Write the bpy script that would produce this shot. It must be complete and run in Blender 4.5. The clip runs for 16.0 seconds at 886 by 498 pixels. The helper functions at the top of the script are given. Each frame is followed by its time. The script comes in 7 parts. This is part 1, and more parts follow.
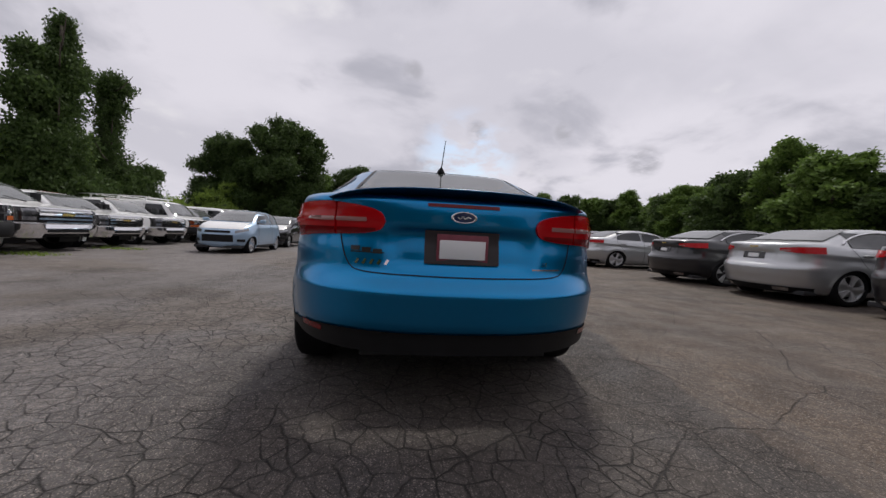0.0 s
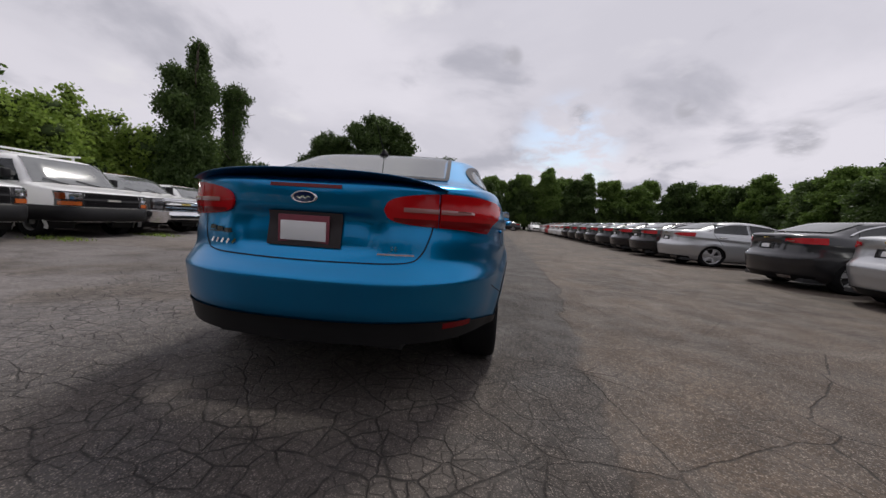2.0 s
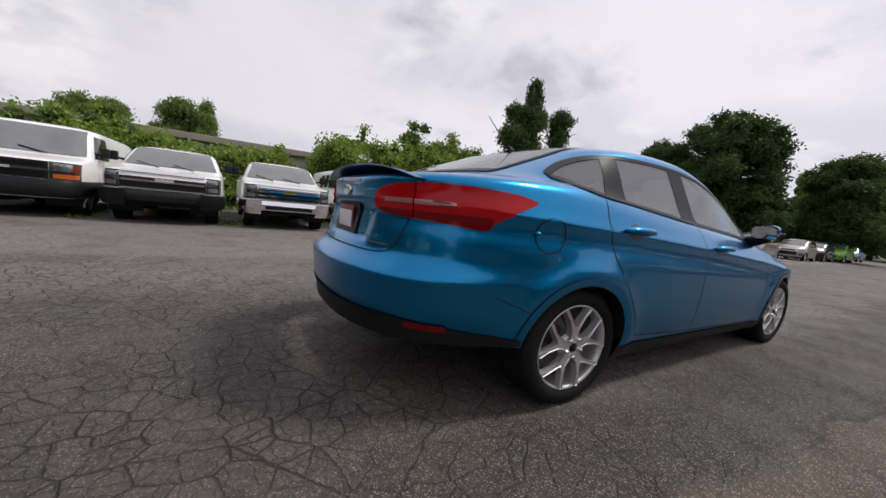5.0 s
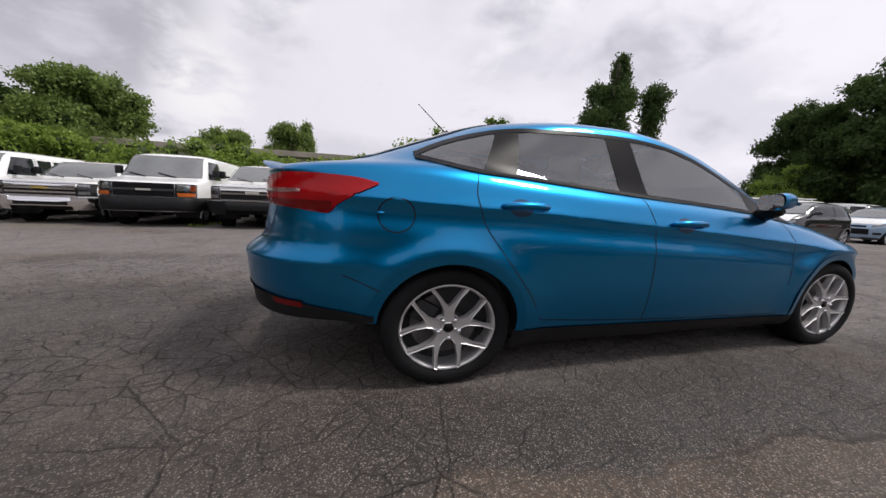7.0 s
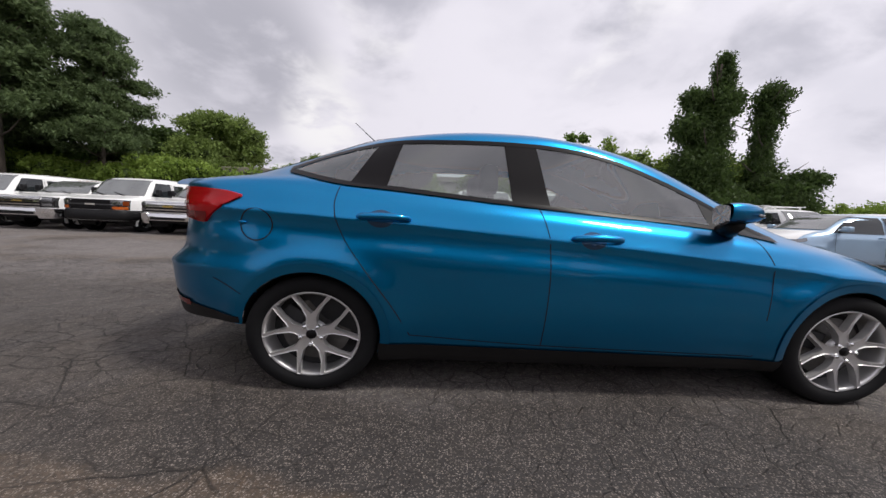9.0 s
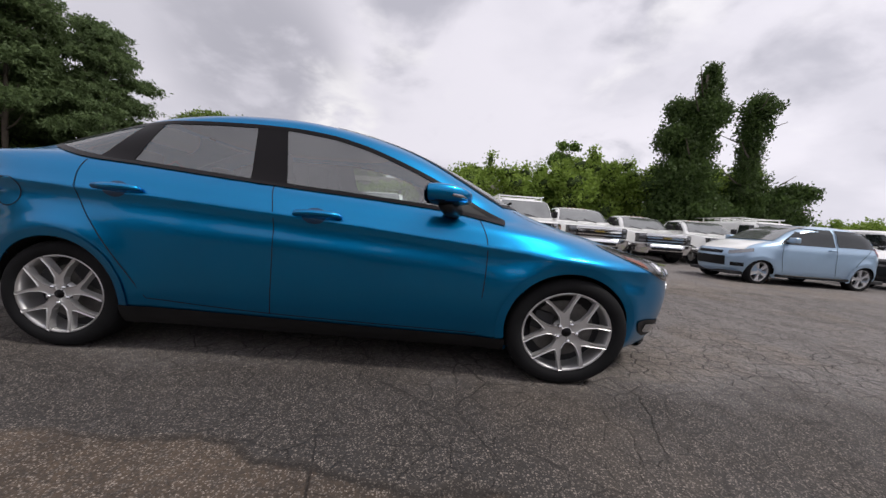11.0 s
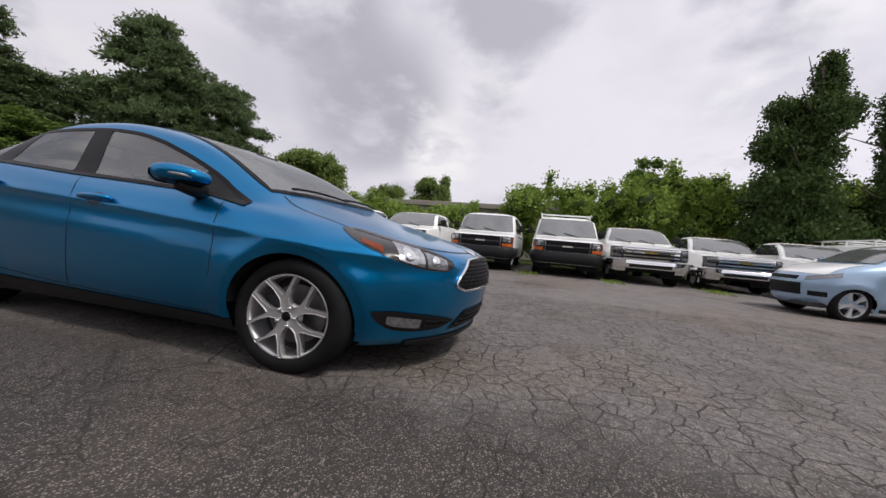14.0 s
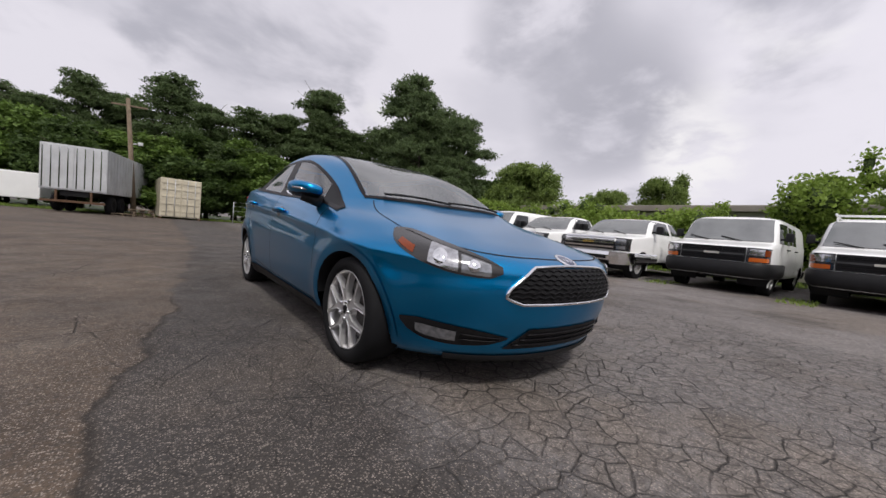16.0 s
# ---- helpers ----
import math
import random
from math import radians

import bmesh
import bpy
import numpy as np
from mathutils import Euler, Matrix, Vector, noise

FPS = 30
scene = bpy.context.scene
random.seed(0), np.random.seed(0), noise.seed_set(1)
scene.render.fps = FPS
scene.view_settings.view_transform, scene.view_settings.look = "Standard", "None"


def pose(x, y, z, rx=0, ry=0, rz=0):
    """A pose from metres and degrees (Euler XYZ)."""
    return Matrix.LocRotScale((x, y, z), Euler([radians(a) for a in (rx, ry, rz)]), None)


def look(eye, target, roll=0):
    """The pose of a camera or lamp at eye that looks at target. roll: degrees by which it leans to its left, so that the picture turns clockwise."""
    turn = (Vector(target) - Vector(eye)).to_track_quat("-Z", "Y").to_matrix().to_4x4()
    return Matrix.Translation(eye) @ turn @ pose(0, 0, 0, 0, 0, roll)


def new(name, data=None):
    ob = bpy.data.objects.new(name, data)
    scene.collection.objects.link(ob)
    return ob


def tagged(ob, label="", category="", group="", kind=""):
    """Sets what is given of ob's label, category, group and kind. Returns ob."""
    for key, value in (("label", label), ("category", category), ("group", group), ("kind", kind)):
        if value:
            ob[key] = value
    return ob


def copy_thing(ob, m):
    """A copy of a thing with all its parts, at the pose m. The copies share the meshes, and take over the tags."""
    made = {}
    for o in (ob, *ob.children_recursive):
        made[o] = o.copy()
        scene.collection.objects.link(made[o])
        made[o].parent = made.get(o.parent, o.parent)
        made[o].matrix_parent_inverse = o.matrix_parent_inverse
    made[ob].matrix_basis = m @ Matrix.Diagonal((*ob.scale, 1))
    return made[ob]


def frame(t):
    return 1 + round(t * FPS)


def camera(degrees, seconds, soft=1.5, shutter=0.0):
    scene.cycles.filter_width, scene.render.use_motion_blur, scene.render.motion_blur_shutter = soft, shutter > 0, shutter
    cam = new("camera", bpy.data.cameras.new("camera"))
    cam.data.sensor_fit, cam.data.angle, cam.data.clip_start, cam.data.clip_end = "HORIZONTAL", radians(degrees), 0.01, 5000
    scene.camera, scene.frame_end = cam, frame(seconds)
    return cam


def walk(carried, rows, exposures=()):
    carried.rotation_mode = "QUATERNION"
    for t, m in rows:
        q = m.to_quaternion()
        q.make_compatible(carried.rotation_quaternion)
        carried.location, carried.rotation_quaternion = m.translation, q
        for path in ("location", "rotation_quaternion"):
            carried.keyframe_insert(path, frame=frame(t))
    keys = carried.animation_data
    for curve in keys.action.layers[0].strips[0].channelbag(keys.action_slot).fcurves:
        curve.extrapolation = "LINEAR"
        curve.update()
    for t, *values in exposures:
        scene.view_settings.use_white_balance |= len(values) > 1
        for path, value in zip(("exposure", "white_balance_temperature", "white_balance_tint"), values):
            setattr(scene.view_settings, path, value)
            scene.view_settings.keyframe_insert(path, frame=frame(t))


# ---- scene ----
cam = camera(102.8, 16.0)
EXPOSURES = [(0, -0.25), (2.5, -0.25), (5, 0.0), (8, 0.1), (12.5, 0.08), (14.5, 0.05), (16, 0.08)]
PATH = [
    (0, (-0.288, -2.444, 0.833), (-0.038, -0.462, 0.751), 3.0),
    (0.5, (0.019, -2.441, 0.811), (0.177, -0.450, 0.701), 2.6),
    (1, (0.251, -2.401, 0.834), (0.284, -0.406, 0.693), 2.1),
    (1.5, (0.559, -2.377, 0.868), (0.389, -0.390, 0.719), 3.0),
    (2, (0.814, -2.308, 0.850), (0.544, -0.333, 0.687), 3.6),
    (2.5, (1.041, -2.208, 0.860), (0.619, -0.262, 0.671), 4.0),
    (3, (1.332, -2.154, 0.865), (0.594, -0.305, 0.671), 4.1),
    (3.5, (1.432, -1.968, 0.853), (0.468, -0.228, 0.647), 4.4),
    (4, (1.641, -1.767, 0.859), (0.381, -0.233, 0.617), 5.2),
    (4.5, (1.780, -1.592, 0.844), (0.252, -0.323, 0.614), 6.2),
    (5, (1.883, -1.416, 0.868), (0.198, -0.363, 0.638), 6.0),
    (5.2, (1.964, -1.369, 0.874), (0.248, -0.367, 0.642), 5.4),
    (7.3, (2.376, -0.344, 0.870), (0.460, 0.160, 0.594), 3.3),
    (7.5, (2.339, -0.261, 0.857), (0.414, 0.209, 0.588), 4.0),
    (8, (2.442, -0.013, 0.875), (0.480, 0.285, 0.630), 3.0),
    (8.2, (2.456, 0.075, 0.882), (0.485, 0.313, 0.641), 2.4),
    (10.3, (2.653, 1.539, 0.831), (0.660, 1.463, 0.677), 4.3),
    (10.5, (2.657, 1.669, 0.807), (0.663, 1.625, 0.662), 4.5),
    (11, (2.665, 1.981, 0.812), (0.671, 1.976, 0.649), 4.3),
    (11.5, (2.700, 2.292, 0.794), (0.706, 2.275, 0.647), 4.5),
    (12, (2.604, 2.608, 0.794), (0.610, 2.627, 0.636), 5.7),
    (12.5, (2.542, 2.963, 0.754), (0.547, 2.970, 0.615), 5.6),
    (13, (2.451, 3.237, 0.752), (0.454, 3.159, 0.666), 5.8),
    (13.5, (2.427, 3.577, 0.724), (0.451, 3.268, 0.712), 4.3),
    (14, (2.309, 3.809, 0.712), (0.383, 3.273, 0.662), 4.8),
    (14.5, (2.164, 4.037, 0.753), (0.365, 3.173, 0.626), 6.9),
    (15, (2.000, 4.205, 0.753), (0.395, 3.021, 0.610), 5.3),
    (15.5, (1.834, 4.340, 0.748), (0.435, 2.916, 0.620), 4.3),
    (16, (1.648, 4.395, 0.735), (0.392, 2.842, 0.636), 5.1),
]
walk(cam, [(t, look(eye, target, roll)) for t, eye, target, roll in PATH], EXPOSURES)

# ---- light ----
world = bpy.data.worlds.new("sky")
scene.world = world
world.use_nodes = True
SUN_EL, SUN_AZ = 56.0, 18.0          # degrees: height, and turn from +y towards +x


def sky_nodes():
    nt = world.node_tree
    nt.nodes.clear()
    N, L = nt.nodes.new, nt.links.new
    out, bg = N("ShaderNodeOutputWorld"), N("ShaderNodeBackground")
    sky = N("ShaderNodeTexSky")
    sky.sky_type, sky.sun_disc = "NISHITA", False
    sky.sun_elevation, sky.sun_rotation = radians(SUN_EL), radians(SUN_AZ)
    sky.dust_density, sky.air_density = 2.0, 1.0
    tc = N("ShaderNodeTexCoord")
    # clouds lie on a flat layer: the direction is divided by its height
    sep = N("ShaderNodeSeparateXYZ")
    L(tc.outputs["Generated"], sep.inputs[0])
    up = N("ShaderNodeMath"); up.operation = "MAXIMUM"; up.inputs[1].default_value = 0.0
    L(sep.outputs["Z"], up.inputs[0])
    add = N("ShaderNodeMath"); add.operation = "ADD"; add.inputs[1].default_value = 0.34
    L(up.outputs[0], add.inputs[0])
    dv = N("ShaderNodeVectorMath"); dv.operation = "DIVIDE"
    comb = N("ShaderNodeCombineXYZ")
    for k in range(3):
        L(add.outputs[0], comb.inputs[k])
    L(tc.outputs["Generated"], dv.inputs[0]); L(comb.outputs[0], dv.inputs[1])

    def fbm(scale, detail, rough, seed, lo, hi):
        mp = N("ShaderNodeMapping"); mp.inputs["Location"].default_value = (seed, seed * 0.37, seed * 0.11)
        L(dv.outputs[0], mp.inputs[0])
        n = N("ShaderNodeTexNoise"); n.inputs["Scale"].default_value = scale
        n.inputs["Detail"].default_value, n.inputs["Roughness"].default_value = detail, rough
        n.inputs["Distortion"].default_value = 0.25
        L(mp.outputs[0], n.inputs["Vector"])
        r = N("ShaderNodeMapRange"); r.interpolation_type = "SMOOTHSTEP"
        r.inputs["From Min"].default_value, r.inputs["From Max"].default_value = lo, hi
        L(n.outputs["Fac"], r.inputs["Value"])
        return r.outputs["Result"]

    def mix(fac, a, b):
        m = N("ShaderNodeMix"); m.data_type = "RGBA"
        if isinstance(fac, float):
            m.inputs[0].default_value = fac
        else:
            L(fac, m.inputs[0])
        for sock, v in ((m.inputs[6], a), (m.inputs[7], b)):
            if isinstance(v, tuple):
                sock.default_value = (*v, 1)
            else:
                L(v, sock)
        return m.outputs[2]

    white = mix(fbm(1.1, 8, 0.5, 3.1, 0.42, 0.62), CLOUD_LIGHT, CLOUD_GREY)
    white = mix(fbm(2.1, 8, 0.52, 11.7, 0.52, 0.70), white, CLOUD_DARK)
    white = mix(fbm(2.6, 8, 0.5, 23.0, 0.58, 0.74), white, CLOUD_EDGE)
    # the cloud cover is brighter on the sun's side
    glow = N("ShaderNodeVectorMath"); glow.operation = "DOT_PRODUCT"
    glow.inputs[1].default_value = (math.sin(radians(SUN_AZ)), math.cos(radians(SUN_AZ)), 0.3)
    L(tc.outputs["Generated"], glow.inputs[0])
    rise = N("ShaderNodeMapRange")
    rise.inputs["From Min"].default_value, rise.inputs["From Max"].default_value, rise.inputs["To Min"].default_value, rise.inputs["To Max"].default_value = -1.0, 1.0, 0.94, 1.20
    L(glow.outputs["Value"], rise.inputs["Value"])
    lit = N("ShaderNodeVectorMath"); lit.operation = "SCALE"
    L(white, lit.inputs[0]); L(rise.outputs[0], lit.inputs["Scale"])
    white = lit.outputs[0]
    gain = N("ShaderNodeVectorMath"); gain.operation = "SCALE"; gain.inputs["Scale"].default_value = SKY_GAIN
    L(sky.outputs[0], gain.inputs[0])
    col = mix(fbm(0.62, 5, 0.5, 7.3, 0.22, 0.30), gain.outputs[0], white)
    def towards(az, el, inner, outer):
        """1 within a cone of the sky round a direction, 0 outside."""
        v = N("ShaderNodeVectorMath"); v.operation = "DOT_PRODUCT"
        v.inputs[1].default_value = (math.sin(radians(az)) * math.cos(radians(el)), math.cos(radians(az)) * math.cos(radians(el)), math.sin(radians(el)))
        L(tc.outputs["Generated"], v.inputs[0])
        r = N("ShaderNodeMapRange"); r.interpolation_type = "SMOOTHSTEP"
        r.inputs["From Min"].default_value, r.inputs["From Max"].default_value = math.cos(radians(outer)), math.cos(radians(inner))
        L(v.outputs["Value"], r.inputs["Value"])
        return r.outputs[0]

    def times(a, b):
        m = N("ShaderNodeMath"); m.operation = "MULTIPLY"
        L(a, m.inputs[0])
        if isinstance(b, float):
            m.inputs[1].default_value = b
        else:
            L(b, m.inputs[1])
        return m.outputs[0]

    # a heap of grey cloud over the hedge with a bright edge below it
    col = mix(times(towards(-118, 20, 2, 13), fbm(3.2, 8, 0.55, 5.0, 0.30, 0.52)), col, CLOUD_HEAP)
    col = mix(times(towards(-128, 30, 2, 12), fbm(3.0, 8, 0.55, 9.0, 0.36, 0.58)), col, CLOUD_HEAP)
    col = mix(times(towards(-107, 13, 1, 7), fbm(4.5, 8, 0.55, 1.4, 0.34, 0.56)), col, CLOUD_SUNLIT)
    # small dark scraps and a gap of blue low over the far end of the lane
    for az, el, size in ((11.6, 16.2, 2.0), (25, 16.2, 1.7), (36, 11.5, 2.6), (1, 24, 1.8)):
        col = mix(times(towards(az, el, 0.2, size), fbm(9.0, 6, 0.55, az, 0.36, 0.60)), col, CLOUD_SCRAP)
    blue = N("ShaderNodeVectorMath"); blue.operation = "SCALE"; blue.inputs["Scale"].default_value = 1.5
    L(sky.outputs[0], blue.inputs[0])
    col = mix(times(towards(10, 11.5, 2, 9), fbm(5.0, 7, 0.55, 2.2, 0.42, 0.62)), col, blue.outputs[0])
    L(col, bg.inputs["Color"])
    bg.inputs["Strength"].default_value = SKY_STRENGTH
    L(bg.outputs[0], out.inputs["Surface"])


CLOUD_LIGHT, CLOUD_GREY, CLOUD_DARK, CLOUD_EDGE = (7.5, 7.25, 7.95), (6.2, 6.05, 6.75), (4.6, 4.55, 5.2), (7.9, 7.7, 8.1)
CLOUD_HEAP, CLOUD_SUNLIT, CLOUD_SCRAP = (4.3, 4.25, 4.85), (8.6, 8.4, 8.6), (5.4, 5.3, 5.9)
SKY_GAIN, SKY_STRENGTH = 1.0, 0.1
sky_nodes()
sun = new("sun", bpy.data.lights.new("sun", "SUN"))
sun.data.energy, sun.data.angle, sun.data.color = 2.3, radians(10), (1.0, 0.96, 0.9)
sun.matrix_world = look((0, 0, 30), (-math.sin(radians(SUN_AZ)) * math.cos(radians(SUN_EL)), -math.cos(radians(SUN_AZ)) * math.cos(radians(SUN_EL)), 30 - math.sin(radians(SUN_EL))))

# ---- materials ----
MATS = {}


def material(name, color, rough=0.5, metal=0.0, coat=0.0, vary=0.08, scale=6.0, bump=0.0, bump_scale=60.0, grain=0.0, trans=0.0, ior=1.45, random_tint=0.0, emit=None, spec=0.5, alpha=1.0):
    """A principled material whose colour varies at two scales, with fine relief."""
    if name in MATS:
        return MATS[name]
    m = bpy.data.materials.new(name)
    m.use_nodes = True
    nt = m.node_tree
    N, L = nt.nodes.new, nt.links.new
    b = nt.nodes["Principled BSDF"]
    b.inputs["Base Color"].default_value = (*color, 1)
    b.inputs["Roughness"].default_value, b.inputs["Metallic"].default_value = rough, metal
    b.inputs["Coat Weight"].default_value, b.inputs["Coat Roughness"].default_value = coat, 0.04
    b.inputs["Transmission Weight"].default_value, b.inputs["IOR"].default_value = trans, ior
    b.inputs["Specular IOR Level"].default_value, b.inputs["Alpha"].default_value = spec, alpha
    if emit:
        b.inputs["Emission Color"].default_value, b.inputs["Emission Strength"].default_value = (*emit[:3], 1), emit[3]
    tc = N("ShaderNodeTexCoord")
    if vary or grain or random_tint:
        n1 = N("ShaderNodeTexNoise"); n1.inputs["Scale"].default_value, n1.inputs["Detail"].default_value = scale, 6
        n2 = N("ShaderNodeTexNoise"); n2.inputs["Scale"].default_value, n2.inputs["Detail"].default_value = scale * 14, 3
        L(tc.outputs["Object"], n1.inputs["Vector"]); L(tc.outputs["Object"], n2.inputs["Vector"])
        f1 = N("ShaderNodeMapRange"); f1.inputs["From Min"].default_value, f1.inputs["From Max"].default_value = 0.3, 0.7
        f1.inputs["To Min"].default_value, f1.inputs["To Max"].default_value = 1 - vary, 1 + vary
        f2 = N("ShaderNodeMapRange"); f2.inputs["From Min"].default_value, f2.inputs["From Max"].default_value = 0.3, 0.7
        f2.inputs["To Min"].default_value, f2.inputs["To Max"].default_value = 1 - grain, 1 + grain
        L(n1.outputs["Fac"], f1.inputs["Value"]); L(n2.outputs["Fac"], f2.inputs["Value"])
        mul = N("ShaderNodeMath"); mul.operation = "MULTIPLY"
        L(f1.outputs[0], mul.inputs[0]); L(f2.outputs[0], mul.inputs[1])
        last = mul
        if random_tint:
            oi = N("ShaderNodeObjectInfo"); r = N("ShaderNodeMapRange")
            r.inputs["To Min"].default_value, r.inputs["To Max"].default_value = 1 - random_tint, 1 + random_tint
            L(oi.outputs["Random"], r.inputs["Value"])
            last = N("ShaderNodeMath"); last.operation = "MULTIPLY"
            L(mul.outputs[0], last.inputs[0]); L(r.outputs[0], last.inputs[1])
        sc = N("ShaderNodeVectorMath"); sc.operation = "SCALE"; sc.inputs[0].default_value = color
        L(last.outputs[0], sc.inputs["Scale"]); L(sc.outputs[0], b.inputs["Base Color"])
    if bump:
        n3 = N("ShaderNodeTexNoise"); n3.inputs["Scale"].default_value, n3.inputs["Detail"].default_value = bump_scale, 4
        L(tc.outputs["Object"], n3.inputs["Vector"])
        bp = N("ShaderNodeBump"); bp.inputs["Strength"].default_value, bp.inputs["Distance"].default_value = bump, 0.01
        L(n3.outputs["Fac"], bp.inputs["Height"]); L(bp.outputs[0], b.inputs["Normal"])
    MATS[name] = m
    return m


def glass_material(name, tint, clear, rough=0.0, ior=1.75, dust_sheen=0.0):
    """A thin tinted pane: part of the light passes straight, the rest is a glossy reflection by Fresnel."""
    m = bpy.data.materials.new(name)
    m.use_nodes = True
    nt = m.node_tree
    nt.nodes.clear()
    N, L = nt.nodes.new, nt.links.new
    out, mx, tr, gl, fr = N("ShaderNodeOutputMaterial"), N("ShaderNodeMixShader"), N("ShaderNodeBsdfTransparent"), N("ShaderNodeBsdfGlossy"), N("ShaderNodeFresnel")
    tr.inputs["Color"].default_value = (*[c * clear for c in tint], 1)
    gl.inputs["Roughness"].default_value = rough
    gl.inputs["Color"].default_value = (0.97, 0.98, 0.98, 1)
    fr.inputs["IOR"].default_value = ior
    L(fr.outputs[0], mx.inputs[0]); L(tr.outputs[0], mx.inputs[1]); L(gl.outputs[0], mx.inputs[2])
    # a thin pale film: some dust, and sky sheen painted in as diffuse colour
    m2, df, ns, tc, rg = N("ShaderNodeMixShader"), N("ShaderNodeBsdfDiffuse"), N("ShaderNodeTexNoise"), N("ShaderNodeTexCoord"), N("ShaderNodeMapRange")
    df.inputs["Color"].default_value = (0.36, 0.38, 0.36, 1)
    ns.inputs["Scale"].default_value, ns.inputs["Detail"].default_value = 5.0, 6
    rg.inputs["To Min"].default_value, rg.inputs["To Max"].default_value = dust_sheen * 0.5, dust_sheen * 1.5
    L(tc.outputs["Object"], ns.inputs["Vector"]); L(ns.outputs["Fac"], rg.inputs["Value"]); L(rg.outputs[0], m2.inputs[0])
    L(mx.outputs[0], m2.inputs[1]); L(df.outputs[0], m2.inputs[2])
    L(m2.outputs[0], out.inputs["Surface"])
    return m


PAINT = {
    "blue": material("paint_candy_blue", (0.0004, 0.212, 0.475), 0.30, 0.94, 0.55, vary=0.03, scale=2.0, bump=0.004, bump_scale=900.0),
    "white": material("paint_white", (0.86, 0.86, 0.85), 0.35, 0.0, 0.7, vary=0.03, scale=2.0),
    "silver": material("paint_silver", (0.52, 0.53, 0.54), 0.32, 0.7, 0.9, vary=0.03, scale=2.0),
    "black": material("paint_black", (0.012, 0.012, 0.014), 0.25, 0.1, 1.0, vary=0.05, scale=2.0),
    "graphite": material("paint_graphite", (0.020, 0.020, 0.023), 0.3, 0.2, 1.0, vary=0.05, scale=2.0),
    "pale_blue": material("paint_pale_blue", (0.36, 0.50, 0.66), 0.32, 0.35, 0.9, vary=0.03, scale=2.0),
    "green": material("paint_lime_green", (0.22, 0.55, 0.05), 0.32, 0.2, 0.9, vary=0.03, scale=2.0),
    "red": material("paint_red", (0.45, 0.015, 0.015), 0.32, 0.2, 0.9, vary=0.03, scale=2.0),
    "beige": material("paint_champagne", (0.46, 0.43, 0.40), 0.32, 0.6, 0.9, vary=0.03, scale=2.0),
}
TRIM = material("trim_black_plastic", (0.010, 0.010, 0.011), 0.5, spec=0.3, vary=0.15, scale=9, bump=0.03, bump_scale=400)
GLOSS = material("trim_gloss_black", (0.008, 0.007, 0.008), 0.34, spec=0.16, vary=0.05)
RUBBER = material("tyre_rubber", (0.010, 0.010, 0.011), 0.8, spec=0.2, vary=0.2, scale=8, bump=0.08, bump_scale=200)
ALLOY = material("wheel_alloy", (0.58, 0.57, 0.57), 0.38, 0.6, 0.1, vary=0.04, scale=20)
STEEL = material("brake_steel", (0.17, 0.165, 0.16), 0.45, 0.8, vary=0.2, scale=30)
CHROME = material("chrome", (0.82, 0.82, 0.83), 0.08, 1.0, vary=0.02)
DARK = material("shut_line_dark", (0.004, 0.004, 0.005), 0.8, vary=0.1)
SEAT = material("seat_cloth", (0.035, 0.035, 0.035), 0.9, vary=0.15, scale=20, bump=0.1, bump_scale=300)
CABIN = material("cabin_plastic", (0.03, 0.03, 0.032), 0.7, vary=0.12, scale=10)
HEADLINER = material("headliner_cloth", (0.30, 0.29, 0.27), 0.9, vary=0.06, scale=10)
RED_LENS = material("lens_red", (0.46, 0.004, 0.008), 0.16, 0.0, 0.15, spec=0.3, vary=0.05, scale=14)
RED_DEEP = material("lens_red_deep", (0.16, 0.002, 0.004), 0.16, 0.0, 0.15, spec=0.3, vary=0.05, scale=14)
CLEAR_BAR = material("lens_clear_bar", (0.36, 0.16, 0.15), 0.15, 0.0, 1.0, vary=0.04)
AMBER = material("lens_amber", (0.17, 0.032, 0.006), 0.16, 0.0, 0.15, spec=0.3, vary=0.06, scale=30)
LAMP_DARK = material("lamp_housing", (0.035, 0.033, 0.033), 0.25, 0.3, 0.3, vary=0.1)
REFLECTOR = material("lamp_reflector", (0.50, 0.50, 0.51), 0.18, 0.95, vary=0.3, scale=25)
LAMP_CLEAR = material("lamp_clear", (0.26, 0.265, 0.28), 0.12, 0.6, 0.5, vary=0.3, scale=40)
PLATE_WHITE = material("plate_white", (0.80, 0.80, 0.80), 0.5, vary=0.02)
PLATE_RED = material("plate_frame_red", (0.22, 0.05, 0.07), 0.4, vary=0.15, scale=30)
BADGE_BLUE = material("badge_dark_blue", (0.01, 0.02, 0.08), 0.15, 0.2, 1.0, vary=0.03)
GLASS = glass_material("car_glass", (0.93, 1.0, 0.96), 0.86, 0.0, 2.5, 0.02)
GLASS_SCREEN = glass_material("car_glass_screen", (0.95, 1.0, 0.98), 0.70, 0.02, 4.0, 0.12)
GLASS_DARK = glass_material("car_glass_tinted", (0.9, 0.95, 0.95), 0.25)

# ---- mesh helpers ----
FLAT = 0.88                          # vehicle heights are flattened by this ratio to lengths to fit the camera's view


def mesh_of(bm, name, smooth=True, flat=1.0):
    if flat != 1.0:
        for v in bm.verts:
            v.co.z *= flat
    me = bpy.data.meshes.new(name)
    bm.to_mesh(me)
    bm.free()
    if smooth:
        for p in me.polygons:
            p.use_smooth = True
    return me


def outward(bm, centre):
    """Turns faces away from a centre."""
    bm.normal_update()
    for f in bm.faces:
        if f.normal.dot(f.calc_center_median() - Vector(centre)) < 0:
            f.normal_flip()


